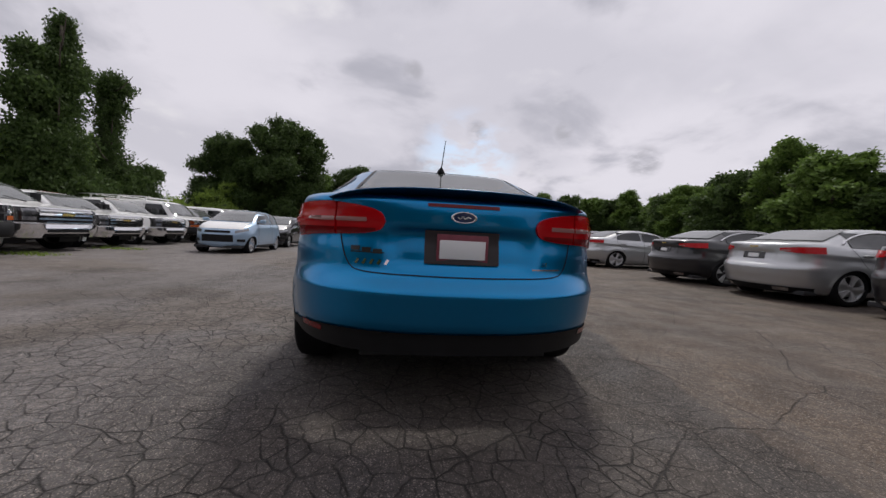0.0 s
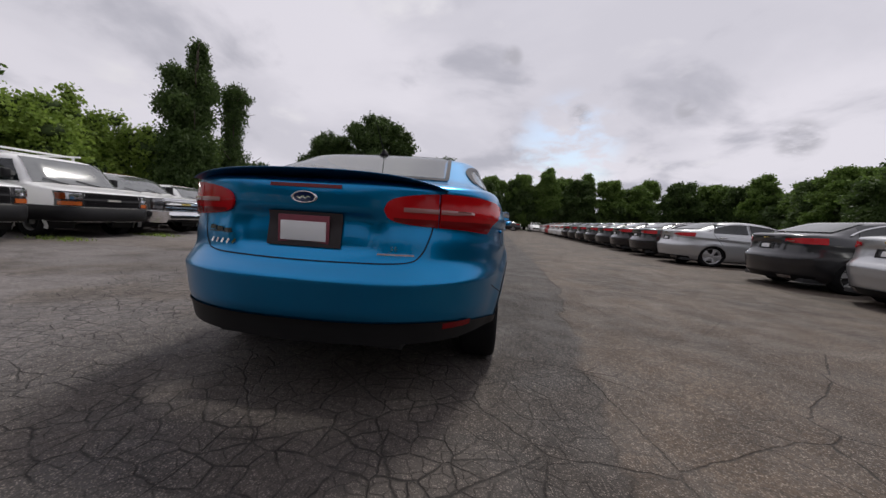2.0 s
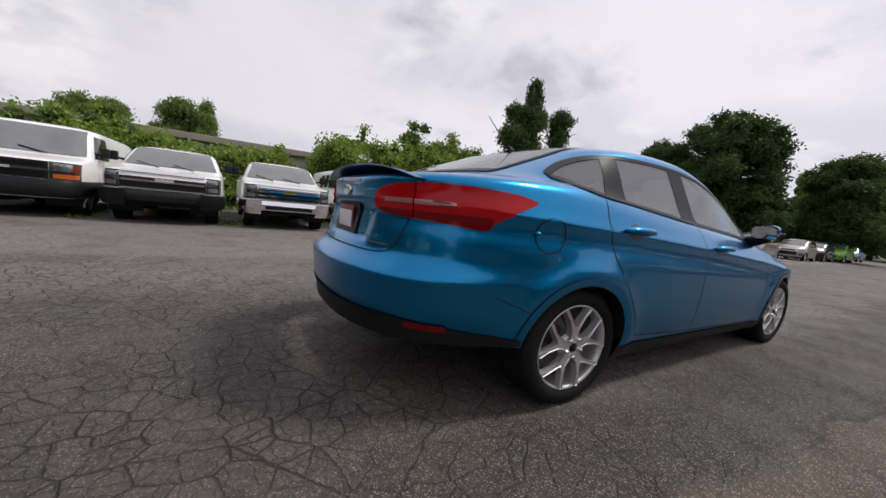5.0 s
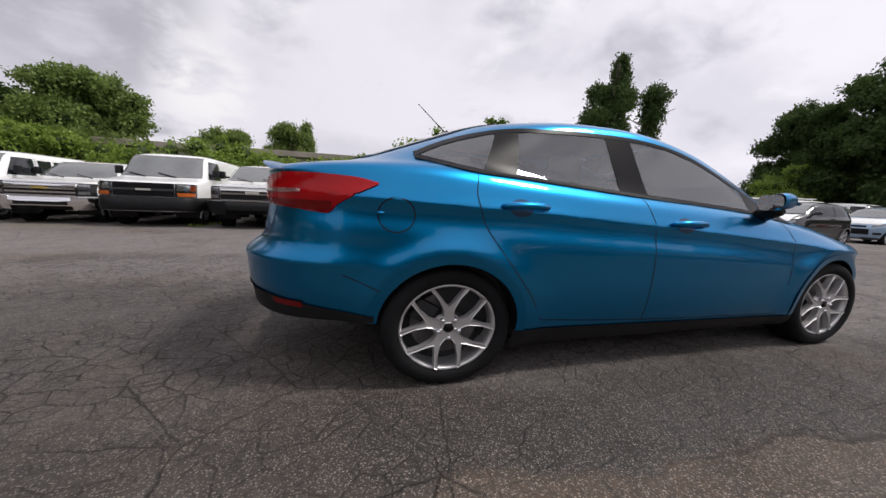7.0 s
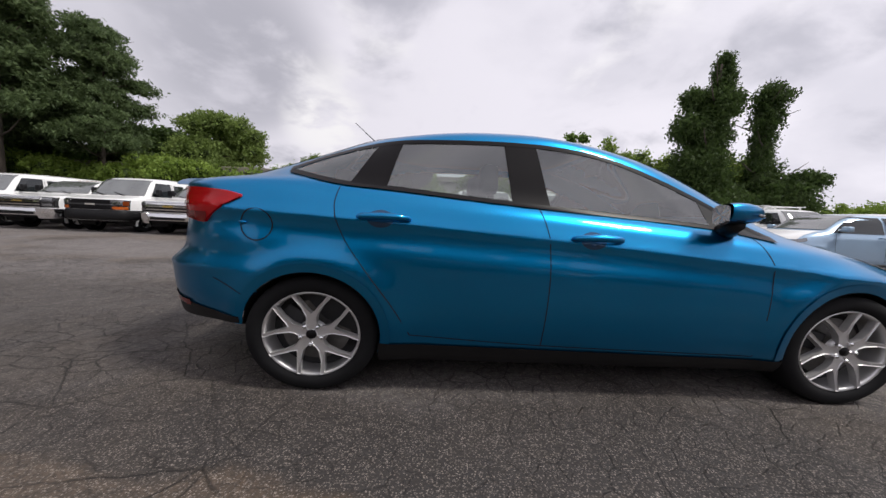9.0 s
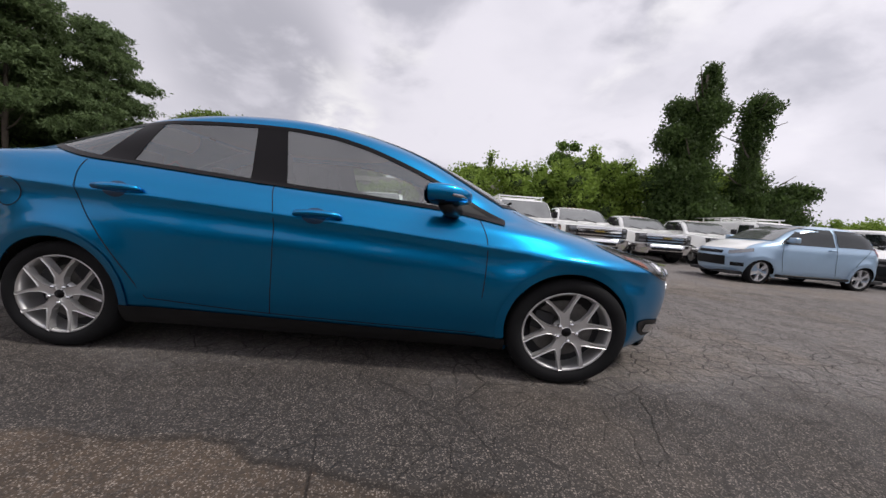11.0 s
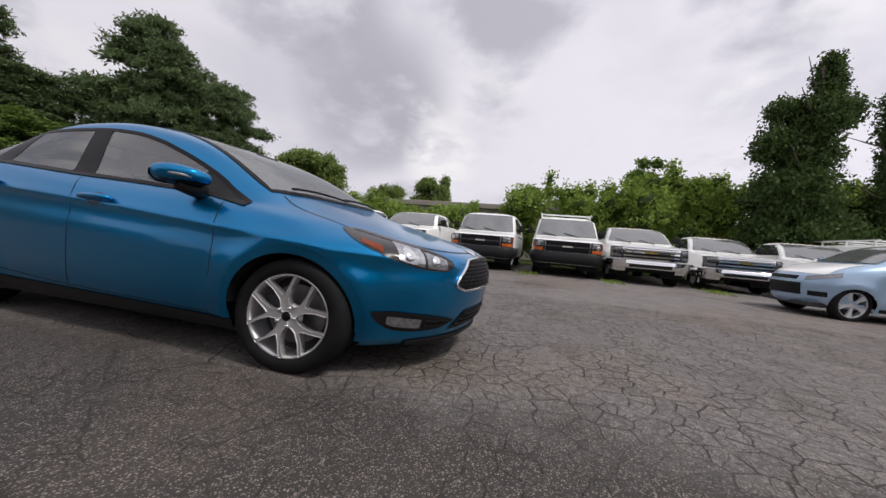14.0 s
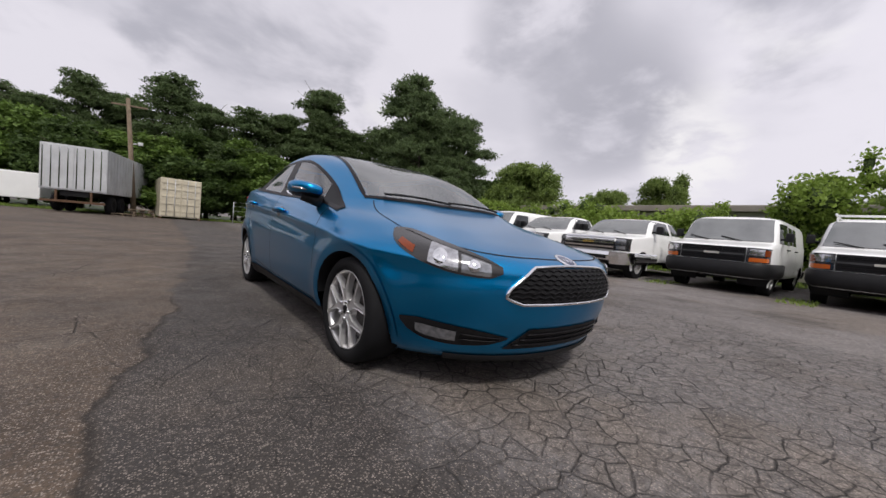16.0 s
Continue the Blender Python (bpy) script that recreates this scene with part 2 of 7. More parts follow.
def part(name, bm, mat, parent, label="", smooth=True, flat=FLAT, sharp=None):
    me = mesh_of(bm, name, smooth, flat)
    for m in mat if isinstance(mat, (list, tuple)) else [mat]:
        me.materials.append(m)
    if sharp is not None:
        me.set_sharp_from_angle(angle=radians(sharp))
    ob = new(name, me)
    ob.parent = parent
    if label:
        tagged(ob, label)
    return ob


def thing(name, label, category, group="", kind="", at=None):
    ob = new(name)
    ob.empty_display_size = 0.2
    tagged(ob, label, category, group, kind)
    if at is not None:
        ob.matrix_world = at
    return ob


def add_grid(bm, pts, closed_u=False, mat=0):
    """Quads over rows of points."""
    vs = [[bm.verts.new(p) for p in row] for row in pts]
    nu = len(vs[0])
    for a, b in zip(vs[:-1], vs[1:]):
        for i in range(nu if closed_u else nu - 1):
            j = (i + 1) % nu
            try:
                f = bm.faces.new((a[i], a[j], b[j], b[i]))
                f.material_index = mat
            except ValueError:
                pass
    return vs


def add_box(bm, lo, hi, bevel=0.0, mat=0, m=None):
    lo, hi = Vector(lo), Vector(hi)
    r = bmesh.ops.create_cube(bm, size=1.0)
    vs = r["verts"]
    for v in vs:
        v.co = Vector(((lo.x + hi.x) / 2 + v.co.x * (hi.x - lo.x), (lo.y + hi.y) / 2 + v.co.y * (hi.y - lo.y), (lo.z + hi.z) / 2 + v.co.z * (hi.z - lo.z)))
    faces = {f for v in vs for f in v.link_faces}
    if bevel:
        es = list({e for v in vs for e in v.link_edges})
        out = bmesh.ops.bevel(bm, geom=es, offset=bevel, segments=2, profile=0.6, affect="EDGES", clamp_overlap=True)
        faces = set(out["faces"]) | {f for f in faces if f.is_valid}
        vs = list({v for f in faces for v in f.verts})
    for f in faces:
        f.material_index = mat
    if m is not None:
        for v in vs:
            v.co = m @ v.co
    return vs


def add_tube(bm, pts, r, n=8, cap=True, mat=0):
    """A tube along points; r a number or one for each point."""
    pts = [Vector(p) for p in pts]
    rs = r if isinstance(r, (list, tuple)) else [r] * len(pts)
    rings = []
    for i, p in enumerate(pts):
        d = (pts[min(i + 1, len(pts) - 1)] - pts[max(i - 1, 0)]).normalized()
        a = d.orthogonal().normalized() if i == 0 else (rings[-1][1] - d * rings[-1][1].dot(d)).normalized()
        b = d.cross(a)
        rings.append(([bm.verts.new(p + rs[i] * (math.cos(k * math.tau / n) * a + math.sin(k * math.tau / n) * b)) for k in range(n)], a))
    for (u, _), (v, _) in zip(rings[:-1], rings[1:]):
        for k in range(n):
            bm.faces.new((u[k], u[(k + 1) % n], v[(k + 1) % n], v[k])).material_index = mat
    if cap:
        bm.faces.new(rings[0][0][::-1]).material_index = mat
        bm.faces.new(rings[-1][0]).material_index = mat


def add_lathe(bm, prof, n=48, axis="x", centre=(0, 0, 0), mat=0):
    """Turns (radius, along) pairs about an axis."""
    rows = []
    for r, a in prof:
        row = []
        for k in range(n):
            c, s = math.cos(k * math.tau / n) * r, math.sin(k * math.tau / n) * r
            p = {"x": (a, c, s), "y": (c, a, s), "z": (c, s, a)}[axis]
            row.append((p[0] + centre[0], p[1] + centre[1], p[2] + centre[2]))
        rows.append(row)
    add_grid(bm, rows, closed_u=True, mat=mat)


def lerp_table(table, x):
    """Smooth look-up in (x, value) pairs (Catmull-Rom with flattened overshoot)."""
    if x <= table[0][0]:
        return table[0][1]
    if x >= table[-1][0]:
        return table[-1][1]
    for k in range(len(table) - 1):
        x0, y0 = table[k]
        x1, y1 = table[k + 1]
        if x <= x1:
            t = (x - x0) / (x1 - x0)
            d = (y1 - y0) / (x1 - x0)
            dm = (y0 - table[k - 1][1]) / (x0 - table[k - 1][0]) if k else d
            dp = (table[k + 2][1] - y1) / (table[k + 2][0] - x1) if k + 2 < len(table) else d
            m0 = 0 if dm * d <= 0 else 2 * dm * d / (dm + d)
            m1 = 0 if dp * d <= 0 else 2 * dp * d / (dp + d)
            h = x1 - x0
            return y0 * (2 * t**3 - 3 * t**2 + 1) + m0 * h * (t**3 - 2 * t**2 + t) + y1 * (3 * t**2 - 2 * t**3) + m1 * h * (t**3 - t**2)


def step(a, b, x):
    t = min(max((x - a) / (b - a), 0.0), 1.0)
    return t * t * (3 - 2 * t)


# ---- car bodies ----
class Skin:
    """The outer shell of a car: at each height an outline with rounded ends. Rear axle at y = 0, nose towards +y."""

    def __init__(self, rear, front, width, belt, mid, base, p_rear, q_rear, p_front, q_front, arches=(), crease=None, top=None, dent=None):
        self.rear, self.front, self.width, self.belt, self.mid, self.base = rear, front, width, belt, mid, base
        self.p_rear, self.q_rear, self.p_front, self.q_front = p_rear, q_rear, p_front, q_front
        self.arches, self.crease, self.dent = arches, crease, dent
        self.top = top or rear[-1][0]

    def half(self, y, z):
        rise = step(0.6, 0.95, z) * (1 - step(1.15, 1.42, z))
        w = lerp_table(self.width, z - rise * (self.belt(y) - self.base))
        for ay, az, r in self.arches:
            d = math.hypot(y - ay, z - az)
            w += 0.020 * math.exp(-(((d - r) / 0.07) ** 2)) * (1 - step(0.75, 0.95, z))
        if self.crease:
            c = z - self.crease(y)
            w += 0.012 * math.exp(-((c / 0.03) ** 2)) * (1 if c < 0 else 0.6) - 0.008 * math.exp(-(((c + 0.09) / 0.06) ** 2))
        return w

    def level(self, x, y, z):
        w = max(self.half(y, z), 1e-4)
        if y >= self.mid:
            d, p, q = lerp_table(self.front, z) - self.mid, lerp_table(self.p_front, z), lerp_table(self.q_front, z)
        else:
            d, p, q = self.mid - lerp_table(self.rear, z), lerp_table(self.p_rear, z), lerp_table(self.q_rear, z)
            if self.dent:
                d -= self.dent(x, z)
        return (abs(x) / w) ** q + (abs(y - self.mid) / max(d, 1e-4)) ** p - 1

    def ray(self, ox, oy, dx, dy, z):
        """Where a level ray from inside leaves the shell."""
        lo, hi = 0.0, 4.5
        for _ in range(26):
            k = (lo + hi) / 2
            if self.level(ox + k * dx, oy + k * dy, z) > 0:
                hi = k
            else:
                lo = k
        return Vector((ox + lo * dx, oy + lo * dy, z))

    def side(self, y, z, sign=1, off=0.0):
        p = self.ray(0, y, sign, 0, z)
        return p + self.normal(p) * off if off else p

    def nose(self, x, z, sign=1, off=0.0):
        p = self.ray(x, self.mid, 0, sign, z)
        return p + self.normal(p) * off if off else p

    def polar(self, cx, cy, deg, z, off=0.0):
        a = radians(deg)
        p = self.ray(cx, cy, math.cos(a), math.sin(a), z)
        return p + self.normal(p) * off if off else p

    def normal(self, p):
        e = 2e-3
        g = Vector((self.level(p.x + e, p.y, p.z) - self.level(p.x - e, p.y, p.z), self.level(p.x, p.y + e, p.z) - self.level(p.x, p.y - e, p.z),
                    self.level(p.x, p.y, p.z + e) - self.level(p.x, p.y, p.z - e)))
        return g.normalized() if g.length > 1e-9 else Vector((0, 0, 1))

    def shell(self, levels, n_side=64, n_end=36):
        """Rows of points, height by height, once round."""
        rows = []
        for z in levels:
            half = []
            yr, yf = lerp_table(self.rear, z), lerp_table(self.front, z)
            # from the rear centre to the side to the front centre, by the angle of a stretched ray
            w = self.half(self.mid, z)
            n = n_side + 2 * n_end
            for k in range(n + 1):
                a = -math.pi / 2 + math.pi * k / n
                sy, sx = math.sin(a), math.cos(a)
                d = (yf - self.mid) if sy >= 0 else (self.mid - yr)
                # even out the points along a long outline
                sy2 = math.copysign(abs(sy) ** 0.62, sy)
                sx2 = abs(sx) ** 0.62
                vx, vy = sx2 * w, sy2 * d
                ln = math.hypot(vx, vy)
                if ln < 1e-6:
                    half.append(Vector((0, self.mid, z)))
                    continue
                half.append(self.ray(0, self.mid, vx / ln, vy / ln, z))
            half[0].x = half[-1].x = 0.0
            rows.append(half + [Vector((-p.x, p.y, p.z)) for p in half[-2:0:-1]])
        return rows


def patch(bm, fn, u0, u1, nu, lo, hi, nv, mat=0, rim=0.0):
    """A skin patch: u runs u0..u1, v between lo(u) and hi(u); fn(u, v) gives the point. rim: the depth of a turned-in edge."""
    rows = []
    for i in range(nu + 1):
        u = u0 + (u1 - u0) * i / nu
        a, b = lo(u), hi(u)
        rows.append([fn(u, a + (b - a) * j / nv) for j in range(nv + 1)])
    return add_grid(bm, rows, mat=mat)


def ribbon(bm, fn, pts, width, mat=0, closed=False):
    """A narrow strip on a skin along points (u, v) of its plane."""
    n = len(pts)
    rows = []
    for i, (u, v) in enumerate(pts):
        a = pts[(i - 1) % n if closed else max(i - 1, 0)]
        b = pts[(i + 1) % n if closed else min(i + 1, n - 1)]
        du, dv = b[0] - a[0], b[1] - a[1]
        ln = math.hypot(du, dv) or 1
        nu, nv = -dv / ln * width / 2, du / ln * width / 2
        rows.append([fn(u - nu, v - nv), fn(u, v), fn(u + nu, v + nv)])
    if closed:
        rows.append(rows[0])
    add_grid(bm, rows, mat=mat)


def smooth_line(pts, n=6):
    """Catmull-Rom through points."""
    out = []
    for i in range(len(pts) - 1):
        p0, p1, p2, p3 = pts[max(i - 1, 0)], pts[i], pts[i + 1], pts[min(i + 2, len(pts) - 1)]
        for k in range(n):
            t = k / n
            out.append(tuple(0.5 * (2 * b + (c - a) * t + (2 * a - 5 * b + 4 * c - d) * t * t + (3 * b - a - 3 * c + d) * t**3) for a, b, c, d in zip(p0, p1, p2, p3)))
    return out + [tuple(pts[-1])]


def cut_cells(bm, test):
    """Takes away the faces of a shell whose middle passes the test."""
    gone = [f for f in bm.faces if test(f.calc_center_median(), f.normal)]
    bmesh.ops.delete(bm, geom=gone, context="FACES")


def sedan_skin():
    rear = [(0.16, -0.80), (0.22, -0.88), (0.32, -0.94), (0.45, -0.962), (0.475, -0.974), (0.60, -0.984), (0.652, -0.988), (0.668, -0.975), (0.725, -0.915), (0.76, -0.895), (0.85, -0.88), (0.95, -0.865), (1.05, -0.865),
            (1.10, -0.855), (1.125, -0.82), (1.145, -0.70), (1.165, -0.52), (1.19, -0.43), (1.25, -0.27), (1.33, -0.06), (1.40, 0.13), (1.44, 0.31), (1.465, 0.48), (1.48, 0.66), (1.488, 0.80), (1.491, 0.90)]
    front = [(0.16, 3.33), (0.20, 3.39), (0.30, 3.425), (0.42, 3.46), (0.55, 3.47), (0.64, 3.45), (0.70, 3.41), (0.74, 3.34), (0.775, 3.23), (0.81, 3.10), (0.86, 2.93), (0.92, 2.72), (0.97, 2.56),
             (1.01, 2.46), (1.05, 2.385), (1.10, 2.29), (1.20, 2.10), (1.30, 1.88), (1.38, 1.66), (1.43, 1.47), (1.465, 1.28), (1.48, 1.14), (1.488, 1.02), (1.491, 0.92)]
    width = [(0.16, 0.80), (0.22, 0.845), (0.30, 0.872), (0.40, 0.89), (0.55, 0.902), (0.70, 0.905), (0.80, 0.90), (0.90, 0.885), (0.98, 0.862), (1.03, 0.83), (1.06, 0.795), (1.12, 0.765), (1.22, 0.728),
             (1.32, 0.690), (1.39, 0.662), (1.43, 0.638), (1.455, 0.595), (1.474, 0.51), (1.485, 0.38), (1.491, 0.18)]
    p_rear = [(0.2, 5.0), (0.6, 5.2), (0.75, 5.6), (1.05, 6.0), (1.15, 5.5), (1.25, 4.6), (1.4, 3.6), (1.46, 2.8), (1.49, 2.0)]
    q_rear = [(0.2, 2.4), (0.7, 2.5), (1.05, 2.6), (1.2, 4.0), (1.4, 4.0), (1.46, 2.6), (1.49, 2.0)]
    p_front = [(0.2, 8.0), (0.6, 8.0), (0.75, 8.0), (0.86, 8.0), (0.95, 7.0), (1.05, 6.0), (1.3, 5.5), (1.4, 4.5), (1.46, 3.0), (1.49, 2.0)]
    q_front = [(0.2, 2.0), (0.6, 2.1), (0.75, 2.6), (0.9, 3.2), (1.05, 5.0), (1.3, 5.0), (1.43, 3.6), (1.49, 2.0)]
    belt = lambda y: 0.915 + 0.0935 * (2.3 - max(min(y, 2.9), -0.5))
    crease = lambda y: 0.80 + 0.075 * (2.4 - y) - 0.010 * (y - 0.9) ** 2
    # the recess round the number plate
    dent = lambda x, z: 0.022 * (1 - step(0.28 - 0.25 * abs(z - 0.875), 0.38 - 0.25 * abs(z - 0.875), abs(x))) * step(0.75, 0.80, z) * (1 - step(0.94, 0.99, z))
    return Skin(rear, front, width, belt, 0.91, 1.03, p_rear, q_rear, p_front, q_front, arches=((0, 0.34, 0.38), (2.648, 0.34, 0.38)), crease=crease, dent=dent)

# ---- wheels ----
def wheel_meshes(r_tyre, r_rim, wide, spokes="y", rim_mat=ALLOY, n=40):
    """Meshes of one wheel about its hub, outer face towards +x: rim, tyre, disc, bolts, cap."""
    out = []
    bm = bmesh.new()
    prof = [(r_rim * 0.96, -wide * 0.9), (r_rim * 0.93, -wide * 0.2), (r_rim * 0.94, -0.012), (r_rim * 0.985, 0.0), (r_rim * 1.005, -0.006), (r_rim * 1.005, -0.02)]
    add_lathe(bm, prof, n, "x")

    def spoke(shape, a):
        """One solid spoke from an outline of polar (radius, degrees) pairs, turned by a."""
        sb = bmesh.new()
        f = sb.faces.new([sb.verts.new((-0.010 - 0.010 * (1 - r / r_rim), r * math.cos(radians(a + d)), r * math.sin(radians(a + d)))) for r, d in shape])
        e = bmesh.ops.extrude_face_region(sb, geom=[f])
        top = [g for g in e["geom"] if isinstance(g, bmesh.types.BMFace)]
        for v in {v for t in top for v in t.verts}:
            v.co.x += 0.014
        bmesh.ops.translate(sb, verts=[v for v in sb.verts if not any(f2 in top for f2 in v.link_faces)], vec=(-0.02, 0, 0))
        bmesh.ops.inset_region(sb, faces=top, thickness=0.004, depth=0.004, use_even_offset=True)
        bmesh.ops.triangulate(sb, faces=[f2 for f2 in sb.faces if len(f2.verts) > 4])
        bmesh.ops.recalc_face_normals(sb, faces=sb.faces[:])
        return mesh_of(sb, "spoke", False, FLAT)

    R = r_rim
    if spokes == "y":
        half = [(0.03, 36), (0.25 * R, 29), (0.33 * R, 18), (0.44 * R, 14.5), (0.70 * R, 18.6), (0.95 * R, 24.2), (0.985 * R, 23.6), (0.98 * R, 19.6), (0.74 * R, 14.0), (0.56 * R, 6.2)]
        shape, turns = half + [(0.50 * R, 0)] + [(r, -d) for r, d in half[::-1]], [90 + 72 * j for j in range(5)]
    elif spokes == "five":
        half = [(0.03, 32), (0.3 * R, 17), (0.6 * R, 12), (0.97 * R, 14)]
        shape, turns = half + [(r, -d) for r, d in half[::-1]], [72 * j for j in range(5)]
    else:
        half = [(0.03, 20), (0.5 * R, 13), (0.96 * R, 11)]
        shape, turns = half + [(r, -d) for r, d in half[::-1]], [45 * j for j in range(8)]
    bars = [("spoke", spoke(shape, a), rim_mat) for a in turns]
    add_lathe(bm, [(0.0, -0.008), (0.045, -0.009), (0.062, -0.016), (0.072, -0.04)], 24, "x")
    bmesh.ops.recalc_face_normals(bm, faces=bm.faces)
    out.append(("wheel", mesh_of(bm, "wheel", True, FLAT), rim_mat))
    out += bars
    bm = bmesh.new()
    prof = [(r_rim * 0.985, -0.008), (r_rim * 1.03, 0.002), (r_rim + (r_tyre - r_rim) * 0.35, 0.010), (r_rim + (r_tyre - r_rim) * 0.7, 0.006), (r_tyre * 0.975, -0.006), (r_tyre * 0.994, -0.022),
            (r_tyre, -0.05), (r_tyre, -wide + 0.05), (r_tyre * 0.985, -wide + 0.02), (r_tyre * 0.95, -wide), (r_rim, -wide)]
    add_lathe(bm, prof, n + 16, "x")
    bmesh.ops.recalc_face_normals(bm, faces=bm.faces[:])
    out.append(("tyre", mesh_of(bm, "tyre", True, FLAT), RUBBER))
    bm = bmesh.new()
    add_lathe(bm, [(0.0, -0.085), (r_rim * 0.72, -0.085), (r_rim * 0.72, -0.105), (0.0, -0.105)], 32, "x")
    out.append(("brake_disc", mesh_of(bm, "brake_disc", False, FLAT), STEEL))
    bm = bmesh.new()
    # added dark disc stands in for shade behind the spokes; the box is the caliper
    add_lathe(bm, [(0.0, -0.12), (r_rim * 0.95, -0.12), (r_rim * 0.95, -0.16)], 32, "x")
    add_box(bm, (-0.115, -0.045, r_rim * 0.30), (-0.05, 0.065, r_rim * 0.78), 0.012, m=Matrix.Rotation(radians(60), 4, "X"))
    out.append(("brake_caliper", mesh_of(bm, "brake_caliper", False, FLAT), CABIN))
    bm = bmesh.new()
    add_lathe(bm, [(0.0, 0.0), (0.024, -0.001), (0.027, -0.008)], 20, "x")
    out.append(("centre_cap", mesh_of(bm, "centre_cap", True, FLAT), GLOSS if spokes == "y" else DARK))
    if spokes == "y":
        for j in range(5):
            a = radians(54 + 72 * j)
            bm = bmesh.new()
            add_lathe(bm, [(0.0, 0.010), (0.009, 0.009), (0.0125, 0.0), (0.0125, -0.012)], 8, "x", (0, 0.052 * math.cos(a), 0.052 * math.sin(a)))
            out.append(("lug_nut", mesh_of(bm, "lug_nut", True, FLAT), CHROME))
    for _, me, mats in out:
        for m in mats if isinstance(mats, tuple) else (mats,):
            me.materials.append(m)
    return [(a, b) for a, b, _ in out]


def put_wheel(car, meshes, x, y, z, turn=0.0):
    """Hangs one wheel on a car; x < 0 turns its face to the other side."""
    hub = None
    for name, me in meshes:
        ob = new(name, me)
        if hub is None:
            hub = ob
            hub.parent = car
            hub.matrix_basis = pose(x, y, z * FLAT, turn, 0, 180 if x < 0 else 0)
        else:
            ob.parent = hub
    return hub


# ---- the blue saloon ----
def blue_sedan():
    car = thing("car", "glossy candy-blue four-door saloon car parked on cracked asphalt", "car")
    k = sedan_skin()
    paint = PAINT["blue"]
    levels = list(np.linspace(0.17, 0.44, 9)) + list(np.linspace(0.46, 0.60, 6)) + list(np.linspace(0.615, 0.70, 9)) + list(np.linspace(0.715, 0.80, 8)) + list(np.linspace(0.815, 1.08, 20)) + list(np.linspace(1.09, 1.17, 9)) + list(np.linspace(1.185, 1.44, 18)) + [1.449, 1.457, 1.465, 1.472, 1.478, 1.483, 1.487, 1.49]
    R_ARCH, Z_ARCH = 0.350, 0.335
    low = [(-0.155, 1.19), (0.13, 1.133), (0.33, 1.118), (0.95, 1.066), (1.10, 1.055), (1.60, 1.02), (1.97, 0.985), (2.20, 0.943), (2.30, 0.922)]
    high = [(-0.165, 1.197), (0.0, 1.275), (0.15, 1.325), (0.29, 1.356), (0.45, 1.374), (0.88, 1.384), (1.07, 1.379), (1.30, 1.355), (1.50, 1.308), (1.70, 1.235), (1.85, 1.17), (2.03, 1.08), (2.16, 1.0), (2.30, 0.928)]
    lo, hi = (lambda y: lerp_table(low, y)), (lambda y: max(lerp_table(high, y), lerp_table(low, y) + 0.002))

    screen_w = lambda z: 0.625 - 0.28 * (z - 1.03) - 0.10 * max(z - 1.30, 0)
    back_w = lambda z: 0.545 - 0.30 * (z - 1.19)

    bm = bmesh.new()
    rows = k.shell(levels)
    vs = add_grid(bm, rows, closed_u=True)
    bm.faces.new(vs[-1])
    bm.faces.new(vs[0][::-1])
    bmesh.ops.recalc_face_normals(bm, faces=bm.faces[:])

    def gone(c, n):
        if abs(c.x) > 0.45 and c.z < 0.75:
            for ay in (0.0, 2.648):
                if math.hypot(c.y - ay, c.z - Z_ARCH) < R_ARCH:
                    return True
        if abs(c.x) > 0.3 and -0.12 < c.y < 2.22 and lo(c.y) < c.z < hi(c.y) and abs(n.x) > 0.5:
            return True
        if n.y > 0.25 and 1.052 < c.z < 1.425 and abs(c.x) < screen_w(c.z) - 0.02 and c.y > 1.0:
            return True
        if n.y < -0.2 and 1.21 < c.z < 1.415 and abs(c.x) < back_w(c.z) - 0.02 and c.y < 0.6:
            return True
        if c.y < -0.30 and c.z < 0.373:
            return True
        return c.z < 0.172 and abs(n.z) > 0.9

    cut_cells(bm, gone)
    part("body", bm, paint, car, "candy-blue metallic painted steel body")

    S = lambda off, s=1: (lambda y, z: k.side(y, z, s, off))
    # arch lips, wells
    for ay in (0.0, 2.648):
        for s in (1, -1):
            bm = bmesh.new()
            pts = []
            for a in range(-12, 193 if ay > 1 else 179, 4):
                pts.append((ay + (R_ARCH + 0.006) * math.cos(radians(a)), Z_ARCH + (R_ARCH + 0.006) * math.sin(radians(a))))
            ribbon(bm, S(0.004, s), pts, 0.044)
            inner = [[k.side(y, z, s, 0.004), Vector((0.45 * s, y, z))] for y, z in [(ay + (R_ARCH - 0.02) * math.cos(radians(a)), Z_ARCH + (R_ARCH - 0.02) * math.sin(radians(a))) for a in range(2, 179, 6)]]
            ob = part("arch_lip", bm, paint, car)
            bm = bmesh.new()
            add_grid(bm, inner)
            part("wheel_arch_liner", bm, TRIM, car, "black plastic wheel arch liner")
